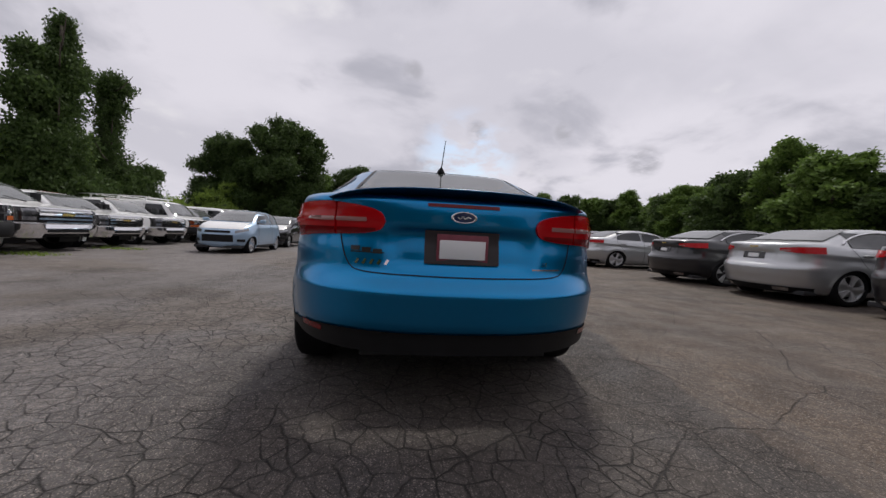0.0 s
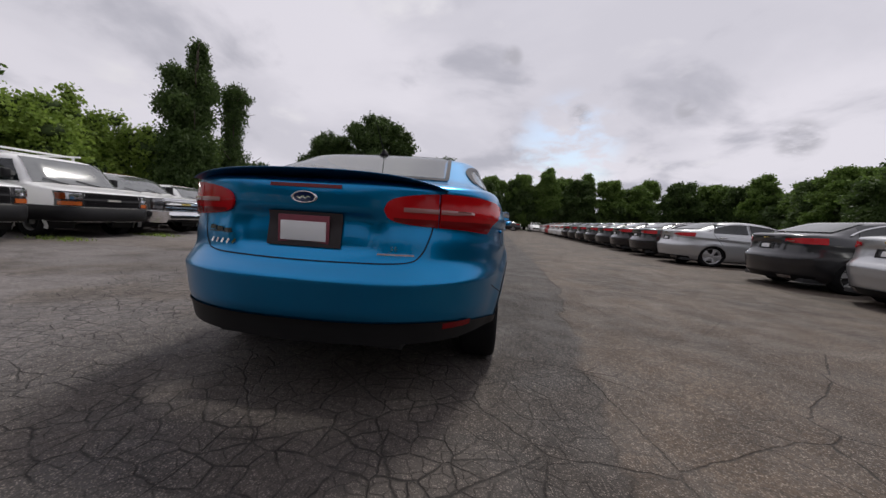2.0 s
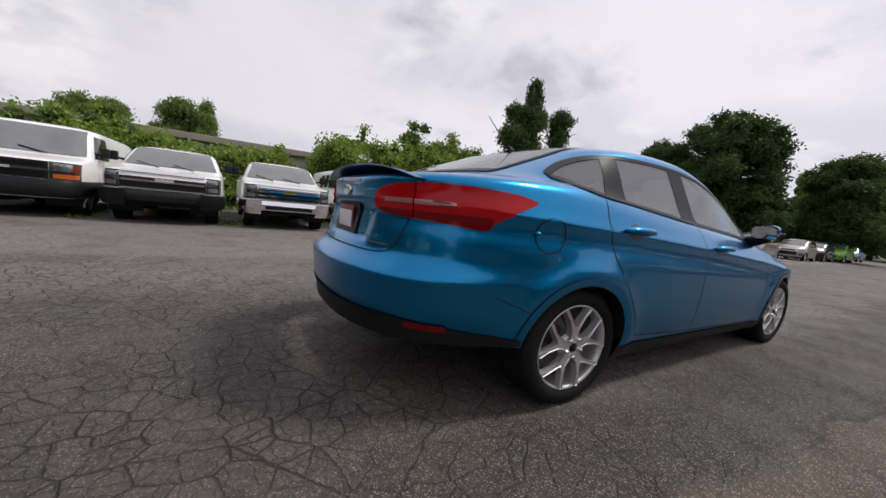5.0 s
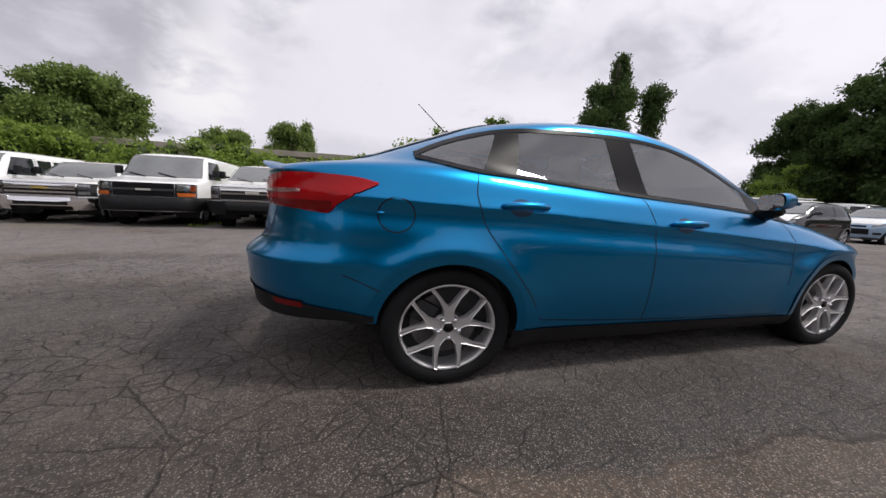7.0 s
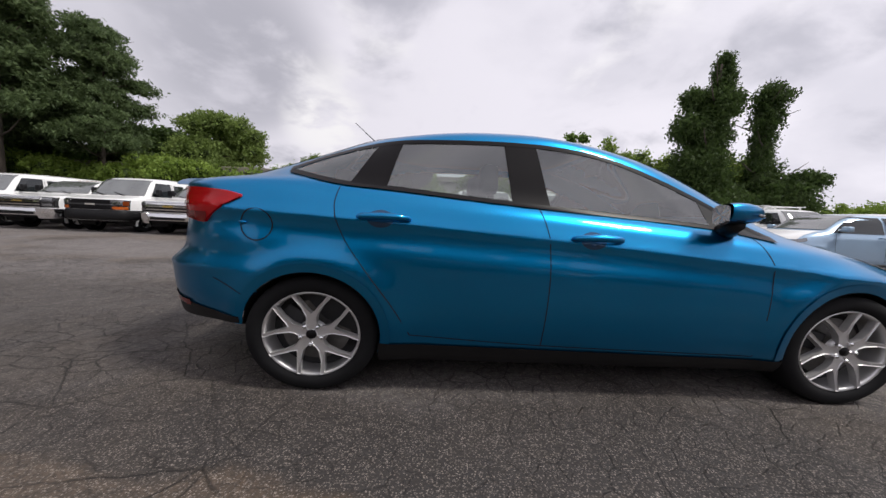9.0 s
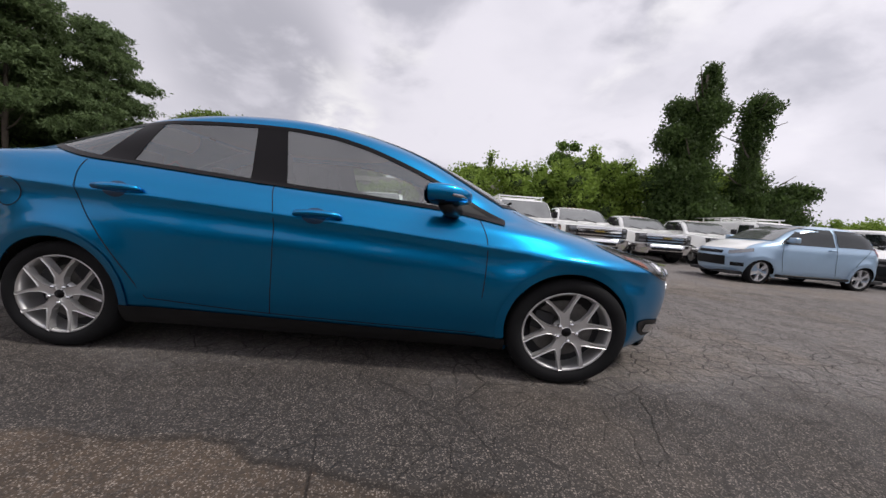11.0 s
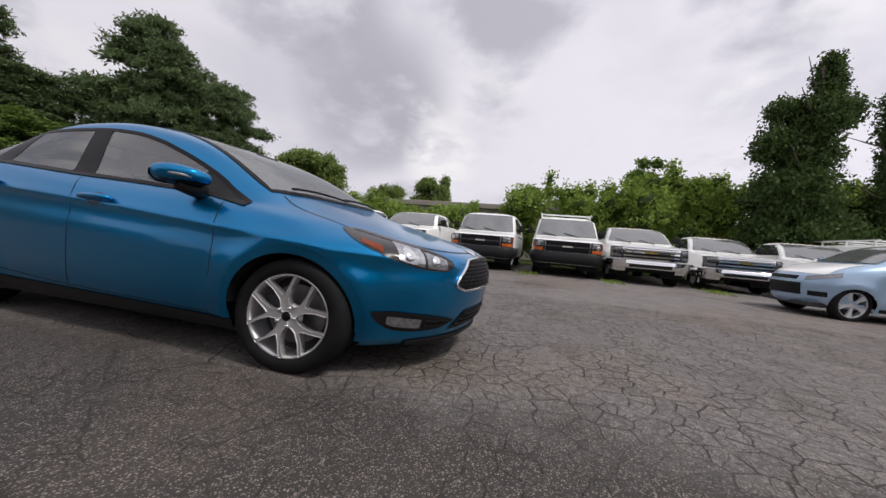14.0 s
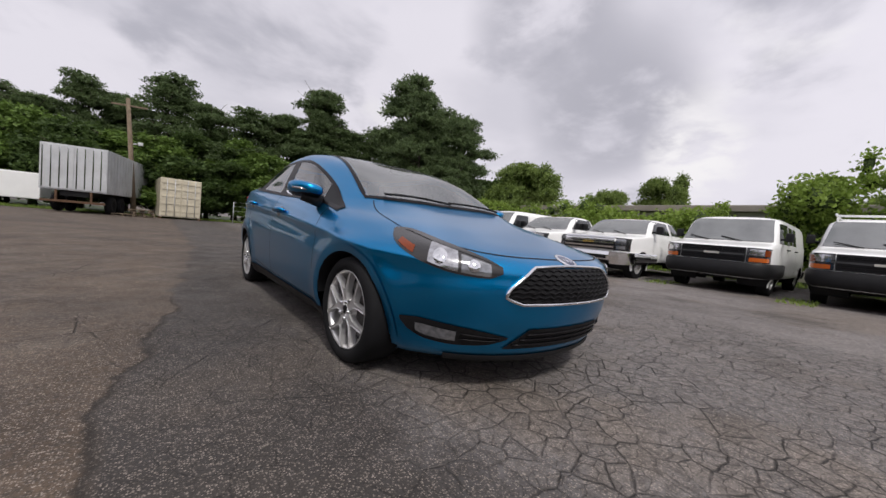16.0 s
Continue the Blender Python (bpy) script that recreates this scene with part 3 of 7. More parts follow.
    # windows and pillars, both sides
    for s in (1, -1):
        bm = bmesh.new()
        ring = [(y, lo(y)) for y in np.linspace(-0.15, 2.29, 60)] + [(y, hi(y)) for y in np.linspace(2.29, -0.15, 70)]
        ribbon(bm, S(0.006, s), ring, 0.022, closed=True)
        part("window_trim", bm, GLOSS, car, "gloss black window surround")

        def pane(name, a, b, mat, off, label="", nu=14):
            """Between two slanted lines, each given by its y at the sill and at the head."""
            bm = bmesh.new()

            def fn(u, v):
                y0, y1 = a[0] + (b[0] - a[0]) * u, a[1] + (b[1] - a[1]) * u
                y = y0 + (y1 - y0) * v
                for _ in range(3):
                    z = lo(y) + (hi(y) - lo(y)) * v
                    y = y0 + (y1 - y0) * min(max((z - lo(y0)) / max(hi(y1) - lo(y0), 0.02), 0), 1)
                return k.side(y, lo(y) + (hi(y) - lo(y)) * v, s, off)

            patch(bm, fn, 0, 1, nu, lambda u: 0.0, lambda u: 1.0, 8)
            outward(bm, (0, 0.9, 0.8))
            ob = part(name, bm, mat, car, label)
            return ob

        g1 = pane("quarter_window", (-0.15, -0.14), (0.16, 0.28), GLASS, 0.003)
        g2 = pane("rear_door_window", (0.31, 0.375), (0.955, 0.92), GLASS, 0.003)
        g3 = pane("front_door_window", (1.125, 1.065), (1.97, 1.93), GLASS, 0.003, nu=20)
        for g in (g1, g2, g3):
            g.visible_shadow = False
        pane("c_pillar_trim", (0.155, 0.275), (0.33, 0.395), GLOSS, 0.005, "gloss black pillar trim", 6)
        pane("b_pillar_trim", (0.945, 0.91), (1.135, 1.075), GLOSS, 0.005, "gloss black pillar trim", 6)
        pane("sail_panel", (1.955, 1.92), (2.29, 2.27), TRIM, 0.004, "black plastic sail panel")
        # shut lines
        for line in ([(0.12, 1.115), (0.105, 1.01), (0.15, 0.86), (0.25, 0.70), (0.385, 0.50), (0.47, 0.34)], [(1.075, 1.05), (1.115, 0.86), (1.12, 0.60), (1.105, 0.30)],
                     [(2.16, 0.935), (2.20, 0.80), (2.195, 0.55), (2.17, 0.275)], [(0.47, 0.34), (1.1, 0.30), (2.17, 0.275)], [(-0.31, 0.525), (-0.38, 0.56), (-0.48, 0.605)]):
            bm = bmesh.new()
            ribbon(bm, S(0.0012, s), smooth_line(line), 0.0048)
            part("shut_line", bm, DARK, car, "dark shut line")
        # sill
        bm = bmesh.new()
        patch(bm, S(0.006, s), 0.322, 2.328, 40, lambda y: 0.175, lambda y: 0.29 - 0.018 * (y - 0.36), 4)
        part("sill_trim", bm, TRIM, car, "black plastic sill strip")
        # handles
        for y0, z0 in ((0.335, 0.955), (1.335, 0.885)):
            # cup patch lies on the skin, not sunk: its shade is the dark blue
            bm = bmesh.new()
            cup = []
            for i in range(5):
                r = i / 4
                cup.append([k.side(y0 - 0.015 + 0.062 * r * math.cos(a), z0 + 0.006 + 0.046 * r * math.sin(a), s, 0.0022 - 0.0005 * r) for a in np.linspace(0, math.tau, 25)[:-1]])
            add_grid(bm, cup, closed_u=True)
            cup_ob = part("handle_cup", bm, material("handle_shadow_blue", (0.002, 0.05, 0.13), 0.3, 0.4, 1.0), car, "handle cup patch with its shade painted dark blue")
            bm = bmesh.new()
            pts = [k.side(y0 + d, z0 + 0.008 - 0.02 * d, s, o) for d, o in ((-0.118, 0.004), (-0.10, 0.024), (-0.05, 0.036), (0.0, 0.039), (0.06, 0.036), (0.105, 0.024), (0.12, 0.004))]
            add_tube(bm, pts, [0.010, 0.017, 0.0185, 0.019, 0.0185, 0.017, 0.010], 12)
            part("door_handle", bm, paint, car, "body-coloured pull handle")
        # mirror
        bm = bmesh.new()
        rows = []
        for i in range(13):
            t = i / 12
            y = 1.875 + 0.20 * t
            r = (1 - (1 - t) ** 8 * 0.12) * (math.sqrt(max(1 - max((t - 0.25) / 0.78, 0) ** 2, 0.0)) if t > 0.25 else 1)
            row = []
            for a in np.linspace(0, math.tau, 33)[:-1]:
                ex = math.copysign(abs(math.cos(a)) ** 0.62, math.cos(a)) * 0.088 * (0.25 + 0.75 * r)
                ez = math.copysign(abs(math.sin(a)) ** 0.7, math.sin(a)) * 0.055 * (0.15 + 0.85 * r)
                row.append((s * (0.912 + ex - 0.03 * t), y + 0.05 * (0.5 - ex / 0.25), 1.055 + ez * (1.0 if ez > 0 else 0.8) + 0.02 * (ex / 0.12)))
            rows.append(row)
        vs = add_grid(bm, rows, closed_u=True)
        bm.faces.new(vs[-1])
        for f in bm.faces:
            if f.calc_center_median().z < 1.030:
                f.material_index = 1
        mirror = part("wing_mirror", bm, (paint, TRIM), car, "blue wing mirror with black base")
        bm = bmesh.new()
        gl = [[(s * (0.912 + math.copysign(abs(math.cos(a)) ** 0.62, math.cos(a)) * 0.081 * r), 1.868 + 0.05 * (0.5 - math.cos(a) * 0.118 * r / 0.25), 1.055 + math.copysign(abs(math.sin(a)) ** 0.7, math.sin(a)) * 0.047 * r) for a in np.linspace(0, math.tau, 29)[:-1]] for r in (0.02, 0.5, 1.0)]
        add_grid(bm, gl, closed_u=True)
        part("mirror_glass", bm, CHROME, mirror, "mirror glass")
        bm = bmesh.new()
        add_tube(bm, [(s * 0.80, 2.02, 0.975), (s * 0.86, 1.99, 0.99), (s * 0.92, 1.97, 1.01)], [0.05, 0.04, 0.035], 10)
        part("mirror_stalk", bm, TRIM, mirror, "black mirror stalk")
        bm = bmesh.new()
        add_tube(bm, [(s * 0.925, 2.075, 1.048), (s * 0.965, 2.045, 1.054), (s * 0.992, 2.005, 1.058)], [0.007, 0.010, 0.007], 8)
        part("mirror_indicator", bm, LAMP_CLEAR, mirror, "clear turn indicator strip")
        # rear lamp cluster
        cx, cy = 0.35, -0.25
        P = lambda off: (lambda a, z: Vector((s * 1, 1, 1)) * k.polar(cx, cy, a, z, off))
        tl_lo = [(-90, 0.998), (-89, 0.968), (-87, 0.950), (-83, 0.937), (-75, 0.928), (-55, 0.918), (-40, 0.905), (-34, 0.90), (-29, 0.945), (-20, 0.995), (-10, 1.042)]
        tl_hi = [(-90, 1.0), (-89, 1.030), (-87, 1.047), (-83, 1.062), (-75, 1.077), (-60, 1.09), (-45, 1.088), (-30, 1.080), (-20, 1.072), (-10, 1.052)]
        lamp = None
        for name, a0, a1, mat in (("rear_lamp", -65.5, -10, RED_LENS), ("trunk_lamp", -90, -66.5, RED_LENS)):
            bm = bmesh.new()
            patch(bm, P(0.010), a0, a1, 44, lambda a: lerp_table(tl_lo, a), lambda a: lerp_table(tl_hi, a), 10)
            edge = [e for e in bm.edges if e.is_boundary]
            r = bmesh.ops.extrude_edge_only(bm, edges=edge)
            for v in [g for g in r["geom"] if isinstance(g, bmesh.types.BMVert)]:
                v.co.x -= s * 0.012 * (1 if a0 > -66 else 0.3)
                v.co.y += 0.012
            ob = part(name, bm, mat, car, "red glossy rear lamp lens", sharp=50)
            lamp = lamp or ob
            bm = bmesh.new()
            patch(bm, P(0.0145), max(a0, -82), min(a1, -47), 30, lambda a: 0.994 + 0.006 * step(-60, -47, a), lambda a: 1.014 - 0.004 * step(-60, -47, a), 3)
            part("lamp_clear_bar", bm, CLEAR_BAR, ob, "pale clear lamp bar")
            bm = bmesh.new()
            patch(bm, P(0.0130), max(a0, -86), min(a1, -31), 40, lambda a: lerp_table(tl_lo, a) + 0.004, lambda a: 0.962, 3)
            part("lamp_lower_lens", bm, RED_DEEP, ob, "deep red lower lens")
        bm = bmesh.new()
        patch(bm, P(0.009), -63, -46, 8, lambda a: 0.418, lambda a: 0.450, 2)
        part("rear_reflector", bm, RED_DEEP, car, "red bumper reflector")
        # headlamp
        hx, hy = 0.2, 2.6
        Q = lambda off: (lambda a, z: Vector((s * 1, 1, 1)) * k.polar(hx, hy, a, z, off))
        hl_lo = [(24, 0.830), (30, 0.775), (38, 0.718), (46, 0.672), (56, 0.634), (66, 0.622), (71, 0.648)]
        hl_hi = [(24, 0.838), (30, 0.838), (38, 0.824), (46, 0.801), (56, 0.766), (66, 0.718), (71, 0.680)]
        bm = bmesh.new()
        patch(bm, Q(0.003), 24, 71, 30, lambda a: lerp_table(hl_lo, a), lambda a: lerp_table(hl_hi, a), 8)
        head = part("headlamp", bm, LAMP_DARK, car, "headlamp with dark housing and clear lens")
        for name, a0, a1, f0, f1, mat in (("amber_marker", 33, 41, 0.12, 0.42, AMBER), ("reflector_bowl", 46.5, 56.5, 0.10, 0.82, REFLECTOR), ("reflector_bowl", 57.5, 67, 0.10, 0.75, LAMP_CLEAR), ("lamp_brow", 30, 70, 0.84, 0.97, LAMP_DARK)):
            bm = bmesh.new()
            patch(bm, Q(0.0055), a0, a1, 10, lambda a: lerp_table(hl_lo, a) + f0 * (lerp_table(hl_hi, a) - lerp_table(hl_lo, a)), lambda a: lerp_table(hl_lo, a) + f1 * (lerp_table(hl_hi, a) - lerp_table(hl_lo, a)), 4)
            part(name, bm, mat, head)
        for a, z, r in ((50.5, 0.712, 0.034), (61.5, 0.678, 0.028)):
            bm = bmesh.new()
            rows = [[k.polar(hx, hy, a + d * 1.0, z + e, 0.008 + dep) for d, e in [(rr * math.cos(b) * 70, rr * math.sin(b)) for b in np.linspace(0, math.tau, 19)[:-1]]] for rr, dep in ((r, 0.0), (r * 0.8, 0.004), (r * 0.5, 0.006), (r * 0.05, 0.007))]
            for row in rows:
                for p in row:
                    p.x *= s
            add_grid(bm, rows, closed_u=True)
            part("lamp_bulb_cup", bm, CHROME, head)
        # fog lamp pod
        bm = bmesh.new()
        fg_lo = [(38, 0.375), (41, 0.325), (48, 0.280), (58, 0.266), (68, 0.272), (76, 0.306)]
        fg_hi = [(38, 0.392), (44, 0.396), (52, 0.384), (64, 0.358), (76, 0.318)]
        patch(bm, Q(0.005), 38, 76, 28, lambda a: lerp_table(fg_lo, a), lambda a: lerp_table(fg_hi, a), 5)
        fog = part("fog_lamp_pod", bm, TRIM, car, "black fog lamp surround")
        bm = bmesh.new()
        patch(bm, Q(0.011), 44, 58, 10, lambda a: lerp_table(fg_lo, a) + 0.026, lambda a: lerp_table(fg_hi, a) - 0.028, 3)
        part("fog_lamp", bm, LAMP_CLEAR, fog, "clear fog lamp")
        for f in (0.35, 0.65):
            bm = bmesh.new()
            add_tube(bm, [Q(0.009)(a, lerp_table(fg_lo, a) + f * (lerp_table(fg_hi, a) - lerp_table(fg_lo, a))) for a in np.linspace(59.5, 73, 9)], 0.004, 6)
            part("pod_slat", bm, GLOSS, fog)
    # fuel flap on the passenger side
    bm = bmesh.new()
    ribbon(bm, S(0.0015), [(-0.255 + 0.078 * math.cos(a), 0.905 + 0.084 * math.sin(a)) for a in np.linspace(0, math.tau, 37)[:-1]], 0.006, closed=True)
    flap = part("fuel_flap", bm, DARK, car, "round fuel flap outline")
    bm = bmesh.new()
    add_tube(bm, [k.side(-0.335 + d, 0.913, 1, 0.004) for d in (0, 0.012, 0.03)], [0.008, 0.011, 0.004], 8)
    part("flap_grip", bm, paint, flap)
    # screens
    for name, sgn, z0, z1, hw in (("windscreen", 1, 1.035, 1.440, screen_w), ("rear_window", -1, 1.195, 1.428, back_w)):
        for off, grow, kind in ((0.003, 0.0, "glass"), (0.005, 0.028, "frame")):
            bm = bmesh.new()
            F = lambda u, z, o=off: k.nose(u * hw(z), z, sgn, o)
            if kind == "glass":
                patch(bm, F, -1, 1, 28, lambda u: z0, lambda u: z1, 12)
                outward(bm, (0, 0.9, 0.6))
                ob = part(name, bm, GLASS_SCREEN, car, "clear laminated glass")
                ob.visible_shadow = False
            else:
                ring = [(u, z0) for u in np.linspace(-1, 1, 24)] + [(1, z) for z in np.linspace(z0, z1, 12)[1:-1]] + [(u, z1) for u in np.linspace(1, -1, 24)] + [(-1, z) for z in np.linspace(z1, z0, 12)[1:-1]]
                G = lambda x, z, o=off: k.nose(x, z, sgn, o)
                ribbon(bm, G, [(u * hw(z), z) for u, z in ring], grow * 0.75, closed=True)
                part(name + "_surround", bm, GLOSS, car, "black bonded glass edge")
    for x0, x1 in ((-0.50, 0.02), (0.02, 0.52)):
        bm = bmesh.new()
        add_tube(bm, [k.nose(x0 + (x1 - x0) * f, 1.035 + 0.012 * math.sin(math.pi * f) + 0.012 * f, 1, 0.022) for f in np.linspace(0, 1, 9)], 0.008, 6)
        part("wiper", bm, TRIM, car, "black wiper arm")
    # hood edge and trunk lines
    bm = bmesh.new()
    R = lambda off: (lambda x, z: k.nose(x, z, -1, off))
    ribbon(bm, R(0.0015), smooth_line([(-0.60, 1.10), (-0.565, 1.0), (-0.545, 0.88), (-0.51, 0.78), (-0.44, 0.742), (-0.2, 0.734), (0, 0.732), (0.2, 0.734), (0.44, 0.742), (0.51, 0.78), (0.545, 0.88), (0.565, 1.0), (0.60, 1.10)]), 0.006)
    part("trunk_shut_line", bm, DARK, car, "dark shut line round the boot lid")
    bm = bmesh.new()
    Fn = lambda off: (lambda x, z: k.nose(x, z, 1, off))
    ribbon(bm, Fn(0.0015), smooth_line([(-0.60, 1.01), (-0.64, 0.95), (-0.67, 0.88), (-0.66, 0.81), (-0.55, 0.755), (-0.40, 0.735), (-0.2, 0.73), (0, 0.728), (0.2, 0.73), (0.40, 0.735), (0.55, 0.755), (0.66, 0.81), (0.67, 0.88), (0.64, 0.95), (0.60, 1.01)]), 0.0045)
    part("hood_shut_line", bm, DARK, car, "dark shut line along the bonnet")
    # rear valance
    bm = bmesh.new()
    V = lambda a, z: k.polar(0, -0.1, a, z, 0.006)
    vh = [(-90, 0.465), (-60, 0.465), (-48, 0.46), (-35, 0.435), (-22, 0.41), (-17, 0.40)]
    patch(bm, V, -164, -16, 90, lambda a: 0.352 + 0.012 * step(40, 66, abs(a + 90)), lambda a: lerp_table(vh, abs(a + 90) - 90), 6)
    part("rear_valance", bm, TRIM, car, "black plastic lower rear bumper")
    # front lower lip and intake, grille
    bm = bmesh.new()
    rows = [[k.polar(0, 2.2, a, z, o) for a in np.linspace(58, 122, 50)] for z, o in ((0.208, 0.003), (0.196, 0.016), (0.186, 0.017), (0.172, 0.0))]
    add_grid(bm, rows)
    part("front_lip", bm, TRIM, car, "black plastic front lip")
    bm = bmesh.new()
    rows = [[k.nose(u * (0.40 - 0.9 * (z - 0.25)), z, 1, 0.005) for u in np.linspace(-1, 1, 25)] for z in np.linspace(0.25, 0.365, 5)]
    add_grid(bm, rows)
    intake = part("lower_intake", bm, TRIM, car, "black lower air intake")
    bm = bmesh.new()
    for z in (0.275, 0.305, 0.335):
        add_tube(bm, [k.nose(u * (0.38 - 0.9 * (z - 0.25)), z, 1, 0.010) for u in np.linspace(-1, 1, 21)], 0.006, 6)
    part("intake_slats", bm, GLOSS, intake)
    gw = [(0.500, 0.37), (0.515, 0.415), (0.535, 0.45), (0.56, 0.445), (0.62, 0.385), (0.66, 0.335), (0.685, 0.29)]
    bm = bmesh.new()
    rows = [[k.nose(u * lerp_table(gw, z), z, 1, 0.002) for u in np.linspace(-1, 1, 25)] for z in np.linspace(0.500, 0.685, 9)]
    add_grid(bm, rows)
    grille = part("grille", bm, DARK, car, "black honeycomb grille with chrome frame")
    ring = [(x, 0.500) for x in np.linspace(-0.37, 0.37, 15)] + [(lerp_table(gw, z), z) for z in np.linspace(0.507, 0.678, 14)] + [(x, 0.685 + 0.010 * (1 - (x / 0.29) ** 2)) for x in np.linspace(0.29, -0.29, 13)] + [(-lerp_table(gw, z), z) for z in np.linspace(0.678, 0.507, 14)]
    bm = bmesh.new()
    rr = [k.nose(x, z, 1, 0.006) for x, z in ring]
    add_tube(bm, rr + rr[:1], 0.009, 8, cap=False)
    part("grille_frame", bm, CHROME, grille, "chrome grille frame")
    bm = bmesh.new()
    for i in range(8):
        z = 0.512 + 0.0225 * i
        w = lerp_table(gw, z) - 0.012
        n = max(int(w / 0.028), 3)
        pts = [k.nose(-w + 2 * w * j / (2 * n), z + (0.008 if j % 2 else -0.002), 1, 0.007) for j in range(2 * n + 1)]
        add_tube(bm, pts, 0.0036, 5)
    part("grille_mesh", bm, GLOSS, grille, "black plastic mesh")
    # badges and lettering
    for sgn, z, size in ((-1, 1.035, 0.84), (1, 0.722, 0.84)):
        bm = bmesh.new()
        rows = [[k.nose(r * size * 0.072 * math.cos(a), z + r * size * 0.034 * math.sin(a), sgn, o) for a in np.linspace(0, math.tau, 33)[:-1]] for r, o in ((1.0, 0.002), (0.97, 0.008), (0.84, 0.009), (0.80, 0.006))]
        add_grid(bm, rows, closed_u=True)
        badge = part("oval_badge", bm, CHROME, car, "oval badge with chrome rim")
        bm = bmesh.new()
        rows = [[k.nose(r * size * 0.060 * math.cos(a), z + r * size * 0.028 * math.sin(a), sgn, 0.0065) for a in np.linspace(0, math.tau, 33)[:-1]] for r in (1.0, 0.5, 0.02)]
        add_grid(bm, rows, closed_u=True)
        part("badge_face", bm, BADGE_BLUE, badge, "dark blue badge face")
        bm = bmesh.new()
        ribbon(bm, lambda x, zz: k.nose(x, zz, sgn, 0.0078), smooth_line([(-0.030, z + 0.003), (-0.018, z - 0.006), (-0.007, z + 0.006), (0.005, z - 0.005), (0.017, z + 0.005), (0.030, z - 0.002)]), 0.004)
        part("badge_script", bm, CHROME, badge)
    # boot lid furniture
    bm = bmesh.new()
    rows = [[Vector((x, k.nose(x, z, -1, 0.008).y, z)) for x in np.linspace(-0.172, 0.172, 7)] for z in np.linspace(0.795, 0.965, 5)]
    add_grid(bm, rows)
    holder = part("plate_holder", bm, material("plate_surround_dark", (0.035, 0.028, 0.03), 0.4, vary=0.2, scale=12), car, "dark number plate holder")
    for nm, x0, x1, z0, z1, mt, o in (("plate_border", -0.118, 0.118, 0.806, 0.948, PLATE_RED, 0.016), ("number_plate", -0.105, 0.105, 0.822, 0.918, PLATE_WHITE, 0.020)):
        bm = bmesh.new()
        yb = k.nose(0, 0.88, -1, o).y
        add_box(bm, (x0, yb - 0.002, z0), (x1, yb + 0.006, z1), 0.002)
        part(nm, bm, mt, holder, "blank white number plate" if nm == "number_plate" else "reddish plate frame")
    bm = bmesh.new()
    patch(bm, R(0.004), -0.165, 0.165, 16, lambda x: 1.080, lambda x: 1.096, 2)
    part("high_brake_lamp", bm, RED_DEEP, car, "dark red high brake lamp")

    def word(text, x, z, size, mat, name, shear=0.0, label="chrome lettering"):
        cu = bpy.data.curves.new(name, "FONT")
        cu.body, cu.size, cu.extrude, cu.shear, cu.space_character = text, size, 0.0015, shear, 1.2
        cu.offset = -0.0004
        tmp = bpy.data.objects.new(name, cu)
        me = tmp.to_mesh().copy()
        for v in me.vertices:
            px, pz, d = x + v.co.x, z + v.co.y, v.co.z
            p = k.nose(px, pz, -1, 0.004 + d)
            v.co = (p.x, p.y, p.z * FLAT)
        me.materials.append(mat)
        ob = new(name, me)
        ob.parent = car
        tagged(ob, label)
        bpy.data.objects.remove(tmp)

    for j in range(5):
        bm = bmesh.new()
        x0 = -0.475 + 0.033 * j
        ribbon(bm, R(0.005), [(x0, 0.779), (x0 + 0.012, 0.803)], 0.012)
        part("badge_bar", bm, CHROME, car, "small slanted chrome bar")
    word("SE", 0.385, 0.80, 0.030, CHROME, "trim_lettering", 0.0, "chrome trim lettering SE")
    bm = bmesh.new()
    patch(bm, R(0.004), 0.335, 0.485, 8, lambda x: 0.777, lambda x: 0.785, 1)
    part("trim_bar", bm, LAMP_CLEAR, car, "thin chrome badge bar")
    bm = bmesh.new()
    for j in range(3):
        patch(bm, R(0.004), -0.50 + 0.05 * j, -0.46 + 0.05 * j, 2, lambda x: 0.845 - 0.006 * j, lambda x: 0.868 - 0.006 * j, 1)
    patch(bm, R(0.004), -0.50, -0.35, 4, lambda x: 0.835, lambda x: 0.841, 1)
    part("dealer_badge", bm, LAMP_DARK, car, "small dark dealer badge")
    # boot spoiler
    bm = bmesh.new()
    rows = []
    for x in np.linspace(-0.61, 0.61, 41):
        e = abs(x) / 0.61
        y0 = -0.868 + 0.055 * e**2.2 + 0.03 * e**12
        drop = 0.040 * e**2.6
        sec = [(0.24, 0.0), (0.15, 0.020), (0.05, 0.037), (0.0, 0.041), (-0.005, 0.038), (0.004, 0.035), (0.05, 0.031), (0.11, 0.020), (0.15, 0.004)]
        thin = 1 - 0.55 * e**6
        rows.append([(x, y0 + a, 1.126 - drop + b * thin) for a, b in sec])
    add_grid(bm, rows)
    bm.faces.ensure_lookup_table()
    bmesh.ops.recalc_face_normals(bm, faces=bm.faces[:])
    part("boot_spoiler", bm, material("spoiler_navy", (0.002, 0.10, 0.25), 0.35, 0.45, 0.35, vary=0.04), car, "glossy dark blue boot spoiler")
    # aerial
    bm = bmesh.new()
    add_tube(bm, [(0, 0.20, 1.415), (0, 0.215, 1.44), (0, 0.19, 1.46)], [0.032, 0.026, 0.010], 12)
    base = part("aerial_base", bm, TRIM, car, "black aerial base")
    bm = bmesh.new()
    add_tube(bm, [(0, 0.19, 1.45), (0, 0.0, 1.62)], [0.004, 0.0022], 6)
    part("aerial_rod", bm, TRIM, base, "thin black aerial rod")
    # cabin
    bm = bmesh.new()
    rows = k.shell([0.22, 0.5, 0.8, 0.93], 12, 8)
